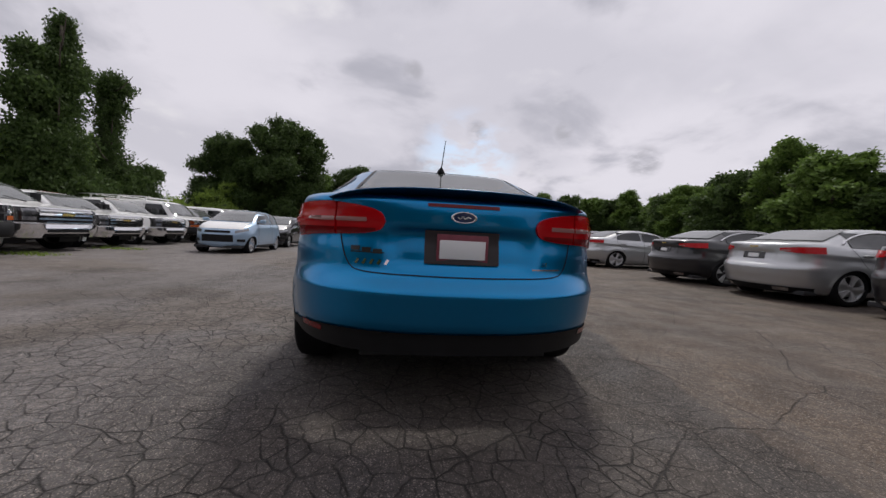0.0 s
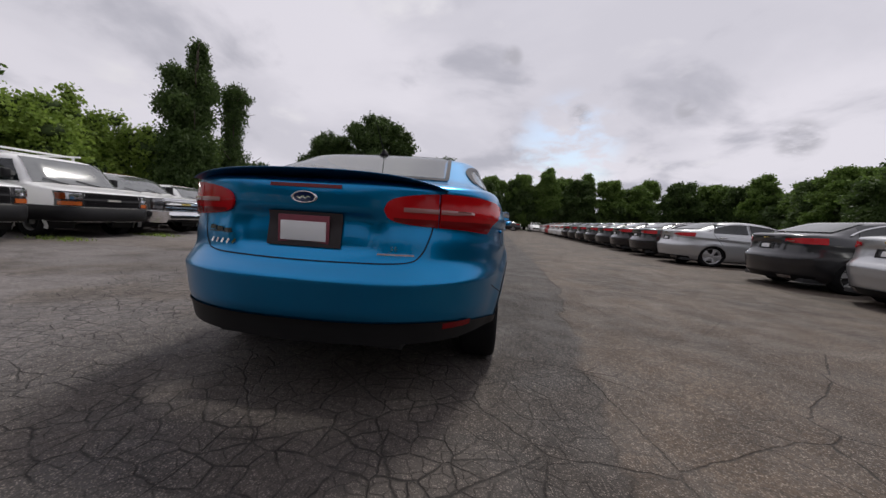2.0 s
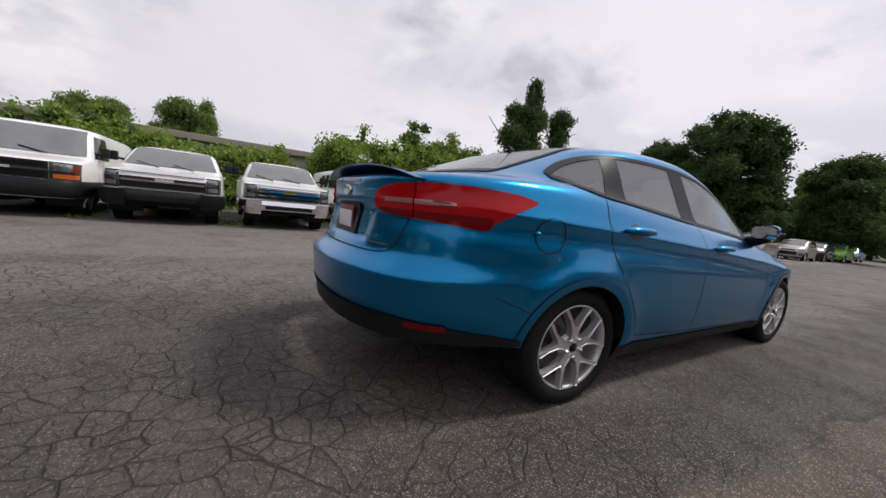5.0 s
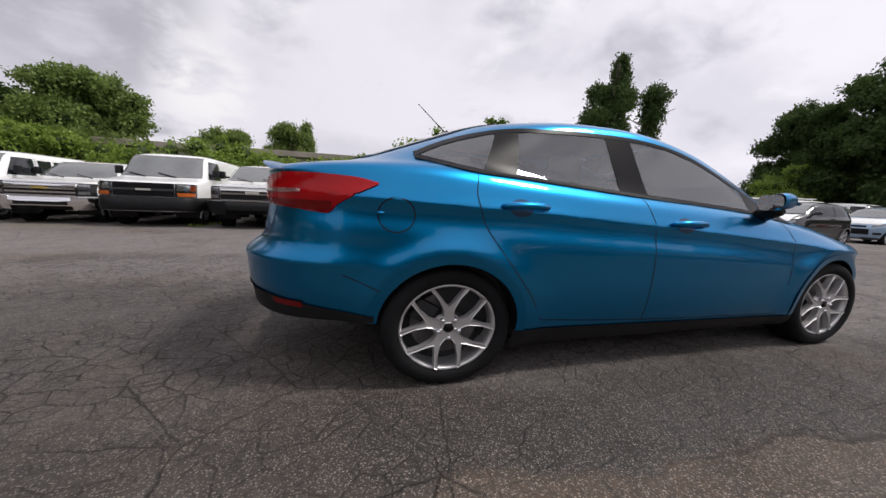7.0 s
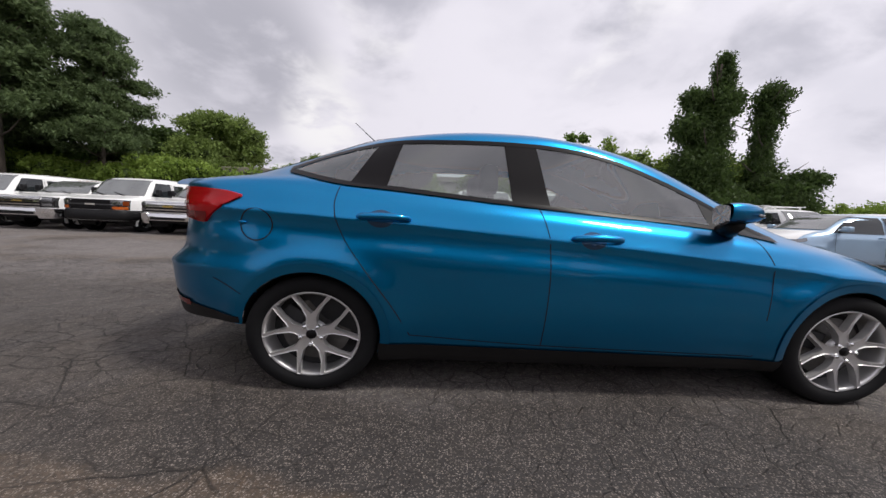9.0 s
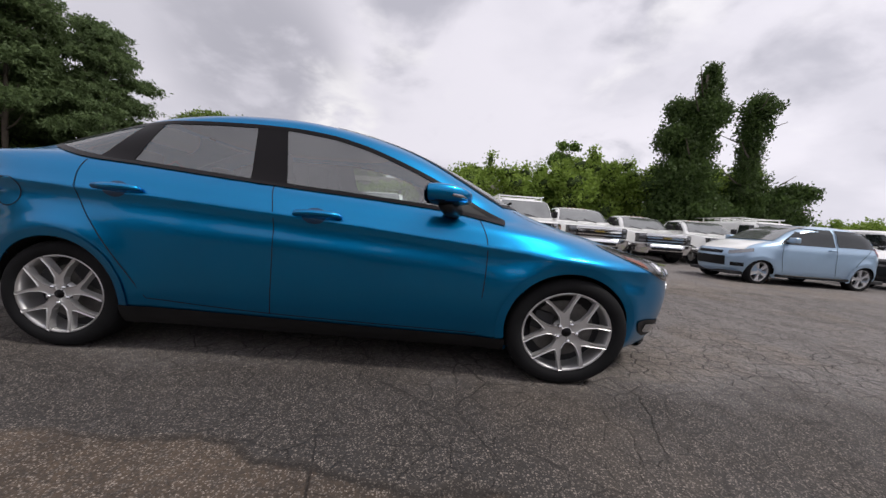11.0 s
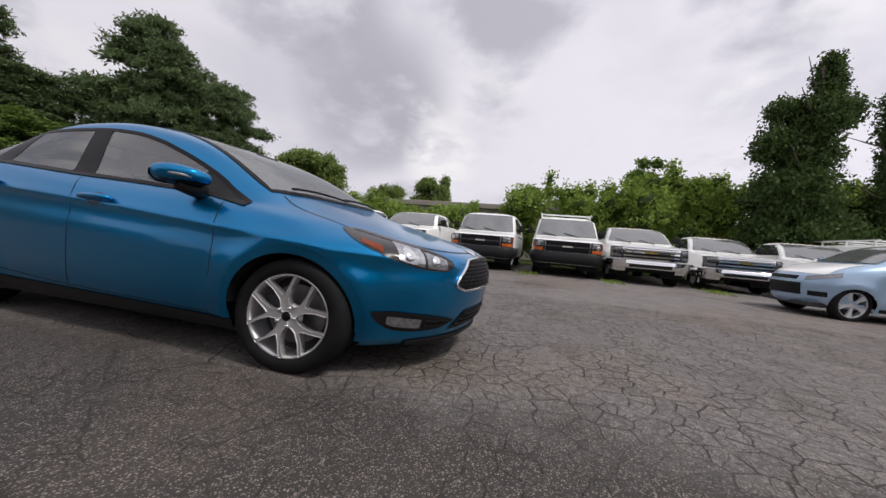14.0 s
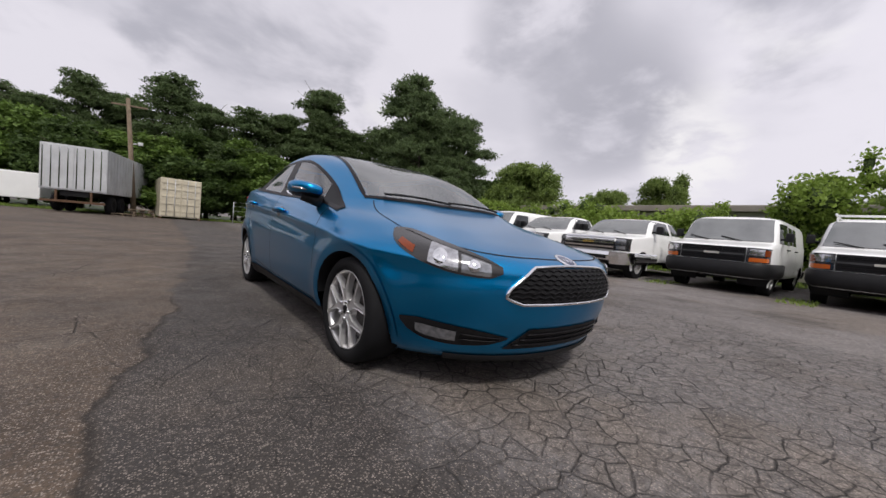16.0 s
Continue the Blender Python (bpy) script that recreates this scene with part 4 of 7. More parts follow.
    for row in rows:
        for p in row:
            p.x *= 0.93
            p.y = 0.91 + (p.y - 0.91) * 0.72
    vs = add_grid(bm, rows, closed_u=True)
    bm.faces.new(vs[0][::-1])
    part("cabin_tub", bm, CABIN, car, "dark cabin trim")
    bm = bmesh.new()
    add_box(bm, (-0.70, 1.92, 0.80), (0.70, 2.30, 0.985), 0.05)
    part("dashboard", bm, CABIN, car, "dark dashboard")
    bm = bmesh.new()
    add_box(bm, (-0.60, -0.28, 1.0), (0.60, 0.12, 1.09), 0.03)
    part("parcel_shelf", bm, CABIN, car, "dark parcel shelf")
    bm = bmesh.new()
    rows = k.shell([1.425, 1.45, 1.47], 12, 8)
    for row in rows:
        for p in row:
            p.x *= 0.95
            p.z -= 0.012
    vs = add_grid(bm, rows, closed_u=True)
    bm.faces.new(vs[-1])
    part("headlining", bm, HEADLINER, car, "pale grey headlining")
    for x in (-0.36, 0.36):
        bm = bmesh.new()
        add_box(bm, (x - 0.25, 1.10, 0.45), (x + 0.25, 1.62, 0.62), 0.05)
        add_box(bm, (x - 0.24, 0.98, 0.52), (x + 0.24, 1.12, 1.12), 0.05, m=Matrix.Translation((0, 1.05, 0.55)) @ Matrix.Rotation(radians(14), 4, "X") @ Matrix.Translation((0, -1.05, -0.55)))
        seat = part("front_seat", bm, SEAT, car, "dark cloth front seat")
        bm = bmesh.new()
        add_box(bm, (x - 0.13, 0.83, 1.13), (x + 0.13, 0.93, 1.31), 0.04)
        add_tube(bm, [(x - 0.06, 0.89, 1.08), (x - 0.06, 0.88, 1.16)], 0.008, 6)
        add_tube(bm, [(x + 0.06, 0.89, 1.08), (x + 0.06, 0.88, 1.16)], 0.008, 6)
        part("head_restraint", bm, SEAT, seat)
    bm = bmesh.new()
    add_box(bm, (-0.66, 0.16, 0.50), (0.66, 0.62, 0.64), 0.05)
    add_box(bm, (-0.66, 0.02, 0.55), (0.66, 0.16, 1.13), 0.05)
    rear_seat = part("rear_seat", bm, SEAT, car, "dark cloth rear bench")
    for x in (-0.40, 0.40):
        bm = bmesh.new()
        add_box(bm, (x - 0.12, 0.00, 1.12), (x + 0.12, 0.09, 1.24), 0.035)
        part("head_restraint", bm, SEAT, rear_seat)
    bm = bmesh.new()
    rows = [[(-0.37 + 0.185 * math.cos(a) , 1.70 + 0.06 * math.sin(a), 0.93 + 0.175 * math.sin(a)) for a in np.linspace(0, math.tau, 33)[:-1]]]
    add_tube(bm, rows[0] + rows[0][:1], 0.016, 8, cap=False)
    add_tube(bm, [(-0.37, 1.70, 0.93), (-0.37, 1.95, 0.86)], 0.04, 10)
    part("steering_wheel", bm, CABIN, car, "black steering wheel")
    bm = bmesh.new()
    add_box(bm, (-0.11, 1.66, 1.325), (0.11, 1.69, 1.385), 0.012)
    part("inner_mirror", bm, CABIN, car, "black inner mirror")
    # underbody keeps light from passing below the floor
    bm = bmesh.new()
    add_box(bm, (-0.45, -0.80, 0.29), (0.45, 3.25, 0.33), 0.01)
    add_box(bm, (-0.66, -0.45, 0.28), (0.66, 3.05, 0.32), 0.01)
    add_box(bm, (-0.80, 0.42, 0.20), (0.80, 2.22, 0.26), 0.01)
    for y in (0.0, 2.648):
        add_tube(bm, [(-0.72, y, 0.30), (0.72, y, 0.30)], 0.04, 8)
    part("underbody", bm, CABIN, car, "dark underbody and axles")
    # everything above the belt is stretched upwards a little to fit the camera's view
    for ob in car.children_recursive:
        for v in ob.data.vertices:
            h = v.co.z / FLAT
            if h > 1.03:
                v.co.z += FLAT * 0.10 * (h - 1.03)
    ms = wheel_meshes(0.320, 0.235, 0.205, "y")
    for x, y in ((0.868, 0.0), (0.868, 2.648), (-0.868, 0.0), (-0.868, 2.648)):
        put_wheel(car, ms, x, y, 0.318, 12.0 if y > 1 else 0.0)
    return car


blue_sedan()

# ---- the other vehicles ----
SCREEN = material("vehicle_glass_screen", (0.11, 0.118, 0.115), 0.08, 0.0, 0.0, vary=0.2, scale=2, spec=0.5, ior=2.6)
PANE = material("vehicle_glass_dark", (0.018, 0.022, 0.024), 0.04, 0.0, 0.0, vary=0.05, spec=0.8)
ORANGE = material("lens_orange", (0.50, 0.11, 0.015), 0.2, 0.0, 1.0, vary=0.05)
STEELIE = material("steel_wheel_grey", (0.42, 0.42, 0.42), 0.4, 0.6, vary=0.1, scale=20)
GOLD = material("badge_gold", (0.70, 0.52, 0.18), 0.25, 0.9, vary=0.05)
LAMP_BLACK = material("lamp_housing_black", (0.02, 0.02, 0.021), 0.2, 0.0, 0.6, vary=0.1)
BADGE_PALE = material("badge_pale", (0.62, 0.60, 0.55), 0.3, 0.3, vary=0.05)
RIM_SILVER = material("rim_silver", (0.58, 0.58, 0.59), 0.35, 0.25, 0.3, vary=0.05)
WHEELS = {}


def wheels_of(kind):
    if kind not in WHEELS:
        r, rim, wide, sp, mt = {"truck": (0.40, 0.235, 0.24, "eight", ALLOY), "van": (0.38, 0.215, 0.22, "eight", STEELIE), "sedan": (0.345, 0.245, 0.21, "five", RIM_SILVER), "small": (0.30, 0.215, 0.17, "five", RIM_SILVER)}[kind]
        kept = ("wheel", "tyre", "brake_caliper") if kind == "van" else ("wheel", "spoke", "tyre", "brake_caliper")
        WHEELS[kind] = [w for w in wheel_meshes(r, rim, wide, sp, mt, 24) if w[0] in kept]
    return WHEELS[kind]


def vehicle(name, label, category, group, k, levels, paint, axle, track, wheel_kind, r_arch, z_hub, windows, screen, back=None, trim_z=None):
    """A parked vehicle of lesser detail: painted shell, dark panes, wheels. Rear axle at y = 0, nose to +y."""
    car = thing(name, label, category, group)
    bm = bmesh.new()
    vs = add_grid(bm, k.shell(levels, 26, 13), closed_u=True)
    bm.faces.new(vs[-1])
    bm.faces.new(vs[0][::-1])
    bmesh.ops.recalc_face_normals(bm, faces=bm.faces[:])
    if trim_z:
        for f in bm.faces:
            if f.calc_center_median().z < trim_z:
                f.material_index = 1
    cut_cells(bm, lambda c, n: abs(c.x) > track * 0.5 and any(math.hypot(c.y - ay, c.z - z_hub) < r_arch for ay in (0.0, axle)))
    part("body", bm, (paint, TRIM), car, "painted steel body")
    for s in (1, -1):
        for ay in (0.0, axle):
            bm = bmesh.new()
            arc = [(ay + r_arch * math.cos(radians(a)), z_hub + r_arch * math.sin(radians(a))) for a in range(-20, 201, 10)]
            ribbon(bm, lambda y, z: k.side(y, z, s, 0.006), arc, 0.09, mat=0)
            add_grid(bm, [[k.side(y, z, s, 0.004), Vector((0.4 * s, y, z))] for y, z in arc], mat=1)
            part("wheel_arch", bm, (paint, TRIM), car)
        for w in windows:
            bm = bmesh.new()
            (a0, a1), (b0, b1), low, high = w
            rows = []
            for i in range(9):
                u = i / 8
                col = []
                for j in range(5):
                    v = j / 4
                    y = (a0 + (b0 - a0) * u) * (1 - v) + (a1 + (b1 - a1) * u) * v
                    col.append(k.side(y, low + (high - low) * v, s, 0.008))
                rows.append(col)
            add_grid(bm, rows)
            part("side_window", bm, PANE, car, "dark side glass")
    for sgn, spec, nm in ((1, screen, "windscreen"), (-1, back, "rear_window")):
        if spec:
            z0, z1, w0, w1 = spec
            bm = bmesh.new()
            add_grid(bm, [[k.nose(u * (w0 + (w1 - w0) * t), z0 + (z1 - z0) * t, sgn, 0.018) for u in np.linspace(-1, 1, 19)] for t in np.linspace(0, 1, 9)])
            part(nm, bm, SCREEN, car, "dark glass screen")
    bm = bmesh.new()
    add_box(bm, (-track * 0.42, -0.7, levels[0] - 0.02), (track * 0.42, axle + 0.6, levels[0] + 0.06), 0.01)
    for y in (0.0, axle):
        add_tube(bm, [(-track * 0.45, y, z_hub), (track * 0.45, y, z_hub)], 0.06, 6)
    part("underbody", bm, CABIN, car, "dark underbody")
    ms = wheels_of(wheel_kind)
    for x in (track / 2, -track / 2):
        for y in (0.0, axle):
            put_wheel(car, ms, x, y, z_hub, random.uniform(0, 70))
    return car


def face_patch(car, k, name, x0, x1, z0, z1, mat, off, sgn=1, label="", n=10, parent=None, taper=0.0):
    bm = bmesh.new()
    add_grid(bm, [[k.nose(x0 + (x1 - x0) * i / n + taper * (t - 0.5) * (1 if (x0 + x1) > 0 else -1 if (x0 + x1) < 0 else (2 * i / n - 1)), z0 + (z1 - z0) * t, sgn, off) for i in range(n + 1)] for t in (0, 0.33, 0.67, 1)])
    vs = [e for e in bm.edges if e.is_boundary]
    r = bmesh.ops.extrude_edge_only(bm, edges=vs)
    for v in [g for g in r["geom"] if isinstance(g, bmesh.types.BMVert)]:
        v.co.y -= sgn * (off + 0.02)
    return part(name, bm, mat, parent or car, label, sharp=40)


def corner_patch(car, k, name, cx, cy, a0, a1, z0, z1, mat, off, label="", sides=(1, -1), parent=None, skew=0.0):
    for s in sides:
        bm = bmesh.new()
        add_grid(bm, [[Vector((s, 1, 1)) * k.polar(cx, cy, a0 + (a1 - a0) * i / 10, z0 + (z1 - z0) * t + skew * (i / 10), off) for i in range(11)] for t in (0, 0.5, 1)])
        part(name, bm, mat, parent or car, label)


def wing_mirrors(car, x, y, z, w, h, mat):
    for s in (1, -1):
        bm = bmesh.new()
        add_box(bm, (s * x - 0.0 if s > 0 else -x - w, y - 0.06, z), (s * x + w if s > 0 else -x, y + 0.08, z + h), 0.03)
        add_tube(bm, [(s * (x - 0.10), y + 0.02, z + h * 0.2), (s * (x + 0.05), y, z + h * 0.3)], 0.03, 6)
        part("wing_mirror", bm, mat, car, "wing mirror")


def door_lines(car, k, lines, handles, mat=None):
    """Shut lines and handles on both sides."""
    for s in (1, -1):
        for line in lines:
            bm = bmesh.new()
            ribbon(bm, lambda y, z: k.side(y, z, s, 0.005), smooth_line(line, 4), 0.009)
            part("shut_line", bm, DARK, car, "dark shut line")
        for y, z in handles:
            bm = bmesh.new()
            add_tube(bm, [k.side(y - 0.09, z, s, 0.01), k.side(y - 0.06, z, s, 0.04), k.side(y + 0.06, z, s, 0.04), k.side(y + 0.09, z, s, 0.01)], 0.018, 6)
            part("door_handle", bm, mat or TRIM, car, "door pull handle")


def lamp_block(car, k, x0, x1, z0, z1, inserts, label):
    """A dark lamp housing at each front corner with bright and coloured lenses (x0, x1, z0, z1, material, label)."""
    for s in (1, -1):
        box = face_patch(car, k, "headlamp", s * x0, s * x1, z0, z1, LAMP_BLACK, 0.016, label=label, n=6)
        for a0, a1, b0, b1, mt, lb in inserts:
            face_patch(car, k, "lens", s * a0, s * a1, b0, b1, mt, 0.026, label=lb, n=6, parent=box)


def flat_belt(y):
    return 1.03


def cargo_van(paint, label, rack=False, glazed=False):
    k = Skin([(0.32, -1.20), (0.45, -1.24), (1.9, -1.22), (2.0, -1.18), (2.08, -1.08), (2.12, -0.7), (2.13, 0.0)],
             [(0.32, 4.30), (0.42, 4.40), (1.12, 4.40), (1.19, 4.36), (1.225, 4.24), (1.26, 4.02), (1.30, 3.76), (1.335, 3.58), (1.42, 3.48), (1.7, 3.26), (1.94, 3.06), (2.04, 2.92), (2.09, 2.66), (2.11, 2.2), (2.13, 1.2)],
             [(0.32, 0.93), (0.5, 0.985), (0.9, 1.0), (1.3, 0.985), (1.45, 0.965), (1.85, 0.915), (1.95, 0.89), (2.04, 0.83), (2.09, 0.68), (2.12, 0.45), (2.13, 0.2)],
             flat_belt, 1.6, 1.03, [(0.3, 14), (2.0, 10), (2.13, 3)], [(0.3, 5), (2.0, 5), (2.13, 2.5)], [(0.3, 14), (1.2, 14), (1.4, 10), (1.9, 8), (2.13, 3)], [(0.3, 6), (1.2, 7), (1.45, 7), (1.9, 7), (2.13, 2.5)],
             arches=((0, 0.4, 0.42), (3.43, 0.4, 0.42)))
    lv = list(np.linspace(0.43, 1.16, 12)) + [1.19, 1.21, 1.23, 1.25, 1.27, 1.29, 1.31, 1.33, 1.36, 1.42] + list(np.linspace(1.5, 1.95, 7)) + [2.0, 2.04, 2.08, 2.1, 2.12, 2.13]
    wins = [((2.28, 2.28), (3.22, 2.90), 1.36, 1.90)]
    if glazed:
        wins += [((1.62, 1.62), (2.12, 2.12), 1.38, 1.86), ((1.02, 1.02), (1.50, 1.50), 1.38, 1.86)]
    car = vehicle("van", label, "van", "vehicles in the front row", k, lv, paint, 3.43, 1.86, "van", 0.43, 0.375, wins, (1.365, 1.985, 0.87, 0.77), None)
    face_patch(car, k, "grille", -0.60, 0.60, 0.82, 1.17, TRIM, 0.012, label="black plastic grille")
    face_patch(car, k, "grille_bar", -0.66, 0.66, 0.98, 1.02, material("grille_grey", (0.05, 0.05, 0.052), 0.4), 0.03)
    b = face_patch(car, k, "cross_badge", -0.14, 0.14, 0.975, 1.025, BADGE_PALE, 0.045, label="pale cross-shaped badge")
    for z in (0.87, 0.92, 1.07, 1.12):
        face_patch(car, k, "grille_slat", -0.57, 0.57, z, z + 0.018, GLOSS, 0.022)
    lamp_block(car, k, 0.61, 0.955, 0.82, 1.17, ((0.66, 0.88, 0.99, 1.14, REFLECTOR, "clear headlamp lens"), (0.66, 0.935, 0.84, 0.935, ORANGE, "orange turn lamp"), (0.88, 0.945, 0.98, 1.13, AMBER, "amber side marker")), "square black headlamp unit with orange turn lamp")
    bm = bmesh.new()
    add_grid(bm, [[k.polar(0, 2.2, a, z, o) for a in np.linspace(30, 150, 32)] for z, o in ((0.81, 0.012), (0.78, 0.04), (0.54, 0.05), (0.44, 0.02), (0.41, -0.08))])
    part("front_bumper", bm, TRIM, car, "black front bumper")
    bm = bmesh.new()
    add_grid(bm, [[k.polar(0, 0.2, a, z, o) for a in np.linspace(-150, -30, 24)] for z, o in ((0.62, 0.0), (0.60, 0.06), (0.42, 0.06), (0.40, 0.0))])
    part("rear_bumper", bm, TRIM, car, "black rear bumper")
    door_lines(car, k, ([(2.22, 1.92), (2.20, 1.3), (2.20, 0.5)], [(3.22, 1.40), (3.16, 1.0), (2.98, 0.72), (2.92, 0.5)], [(1.02, 1.95), (1.02, 0.5)]), ((2.36, 1.22), (1.16, 1.22)))
    wing_mirrors(car, 1.02, 3.05, 1.42, 0.14, 0.23, TRIM)
    bm = bmesh.new()
    for x in (-0.35, 0.30):
        add_tube(bm, [(x, 3.58, 1.37), (x + 0.42, 3.47, 1.48)], 0.012, 5)
    part("wipers", bm, TRIM, car, "black wiper arms")
    if rack:
        bm = bmesh.new()
        for y in (0.0, 1.1, 2.2):
            add_box(bm, (-0.80, y - 0.03, 2.20), (0.80, y + 0.03, 2.25), 0.008)
            for x in (-0.78, 0.78):
                add_box(bm, (x - 0.02, y - 0.03, 2.02), (x + 0.02, y + 0.03, 2.22), 0.005)
        for x in (-0.80, 0.80):
            add_box(bm, (x - 0.02, -0.6, 2.22), (x + 0.02, 2.4, 2.27), 0.005)
        part("roof_rack", bm, PAINT["white"], car, "white ladder rack on the roof")
    return car


def pickup(paint, label, crew=False, chrome=True, gold=True):
    cab = 0.55 if crew else 1.35
    k = Skin([(0.42, -1.15), (0.6, -1.20), (1.36, -1.20), (1.39, -1.18), (1.42, -1.12), (1.425, cab - 0.06), (1.46, cab), (1.82, cab + 0.10), (1.89, cab + 0.20), (1.93, cab + 0.5), (1.945, cab + 0.8)],
             [(0.42, 4.52), (0.52, 4.62), (1.10, 4.64), (1.17, 4.59), (1.21, 4.44), (1.24, 4.20), (1.28, 3.75), (1.31, 3.50), (1.345, 3.36), (1.55, 3.12), (1.78, 2.82), (1.87, 2.62), (1.92, 2.34), (1.945, 1.9)],
             [(0.42, 0.95), (0.55, 0.995), (0.9, 1.01), (1.2, 1.0), (1.34, 0.98), (1.42, 0.955), (1.58, 0.905), (1.78, 0.825), (1.87, 0.76), (1.92, 0.62), (1.945, 0.3)],
             flat_belt, 1.9 if crew else 2.1, 1.03, [(0.5, 16), (1.35, 16), (1.4, 8), (1.9, 3)], [(0.5, 8), (1.35, 8), (1.8, 5), (1.9, 2.5)], [(0.5, 14), (1.2, 14), (1.35, 10), (1.45, 8), (1.75, 7), (1.9, 2.5)], [(0.5, 6), (1.1, 7), (1.25, 7), (1.7, 7), (1.9, 2.5)],
             arches=((0, 0.42, 0.46), (3.68, 0.42, 0.46)))
    lv = list(np.linspace(0.50, 1.14, 12)) + [1.17, 1.19, 1.21, 1.23, 1.245, 1.26, 1.28, 1.30, 1.32, 1.35, 1.39, 1.415, 1.426, 1.46] + list(np.linspace(1.50, 1.80, 7)) + [1.84, 1.88, 1.91, 1.93, 1.945]
    if crew:
        wins = [((0.75, 0.85), (1.62, 1.62), 1.44, 1.82), ((1.80, 1.80), (3.02, 2.60), 1.42, 1.82)]
    else:
        wins = [((1.72, 1.76), (3.02, 2.60), 1.42, 1.82)]
    car = vehicle("pickup_truck", label, "pickup truck", "vehicles in the front row", k, lv, paint, 3.68, 1.86, "truck", 0.47, 0.40, wins, (1.37, 1.85, 0.86, 0.70), None)
    grille = face_patch(car, k, "grille", -0.70, 0.70, 0.79, 1.17, DARK if chrome else TRIM, 0.008, label="wide grille with bright bars" if chrome else "black grille with a bright bar")
    for z, h in (((0.79, 0.035), (0.875, 0.05), (0.985, 0.06), (1.08, 0.035), (1.135, 0.035)) if chrome else ((0.96, 0.045), (1.14, 0.035), (0.79, 0.03))):
        face_patch(car, k, "grille_bar", -0.68, 0.68, z, z + h, CHROME, 0.035, parent=grille, label="chrome grille bar")
    face_patch(car, k, "cross_badge", -0.15, 0.15, 0.985, 1.05, GOLD if gold else BADGE_PALE, 0.05, parent=grille, label="small cross-shaped badge")
    lamp_block(car, k, 0.705, 0.965, 0.80, 1.165, ((0.73, 0.90, 1.04, 1.13, LAMP_CLEAR, "clear upper lens"), (0.73, 0.90, 0.85, 0.94, LAMP_CLEAR, "clear lower lens")), "stacked dark headlamp unit")
    for s in (1, -1):
        face_patch(car, k, "bumper_cap", s * 0.60, s * 0.97, 0.47, 0.765, CHROME if chrome else TRIM, 0.092, label="square bumper end")
    bm = bmesh.new()
    rows = [[k.polar(0, 2.3, a, z, o) for a in np.linspace(28, 152, 36)] for z, o in ((0.77, 0.0), (0.76, 0.05), (0.63, 0.08), (0.52, 0.06), (0.49, 0.0))]
    add_grid(bm, rows)
    part("front_bumper", bm, CHROME if chrome else TRIM, car, "chrome front bumper" if chrome else "black front bumper")
    face_patch(car, k, "bumper_intake", -0.52, 0.52, 0.55, 0.64, TRIM, 0.09, label="dark bumper opening")
    bm = bmesh.new()
    add_grid(bm, [[k.polar(0, 2.3, a, z, o) for a in np.linspace(32, 148, 30)] for z, o in ((0.50, 0.03), (0.42, 0.0), (0.40, -0.1))])
    part("front_valance", bm, TRIM, car, "black valance")
    bm = bmesh.new()
    add_grid(bm, [[k.polar(0, 0.0, a, z, o) for a in np.linspace(-145, -35, 24)] for z, o in ((0.68, 0.0), (0.66, 0.10), (0.54, 0.10), (0.52, 0.0))])
    part("rear_bumper", bm, CHROME if chrome else TRIM, car, "rear step bumper")
    door_lines(car, k, ([(1.66, 1.80), (1.64, 1.3), (1.66, 0.6)], [(3.02, 1.42), (3.0, 1.0), (2.98, 0.6)]) + (([(0.70, 1.78), (0.66, 1.3), (0.72, 0.9)],) if crew else ([(1.30, 1.42), (1.30, 0.6)],)), ((1.80, 1.26),) + (((0.80, 1.26),) if crew else ()), paint)
    wing_mirrors(car, 1.03, 2.95, 1.42, 0.17, 0.23, TRIM)
    bm = bmesh.new()
    for x in (-0.40, 0.25):
        add_tube(bm, [(x, 3.40, 1.345), (x + 0.40, 3.29, 1.46)], 0.012, 5)
    part("wipers", bm, TRIM, car, "black wiper arms")
    bm = bmesh.new()
    for x in (-0.30, -0.15, 0, 0.15, 0.30):
        add_box(bm, (x - 0.03, 2.30, 1.91), (x + 0.03, 2.35, 1.935), 0.01)
    part("roof_marker_lamps", bm, AMBER, car, "small amber roof marker lamps")
    return car


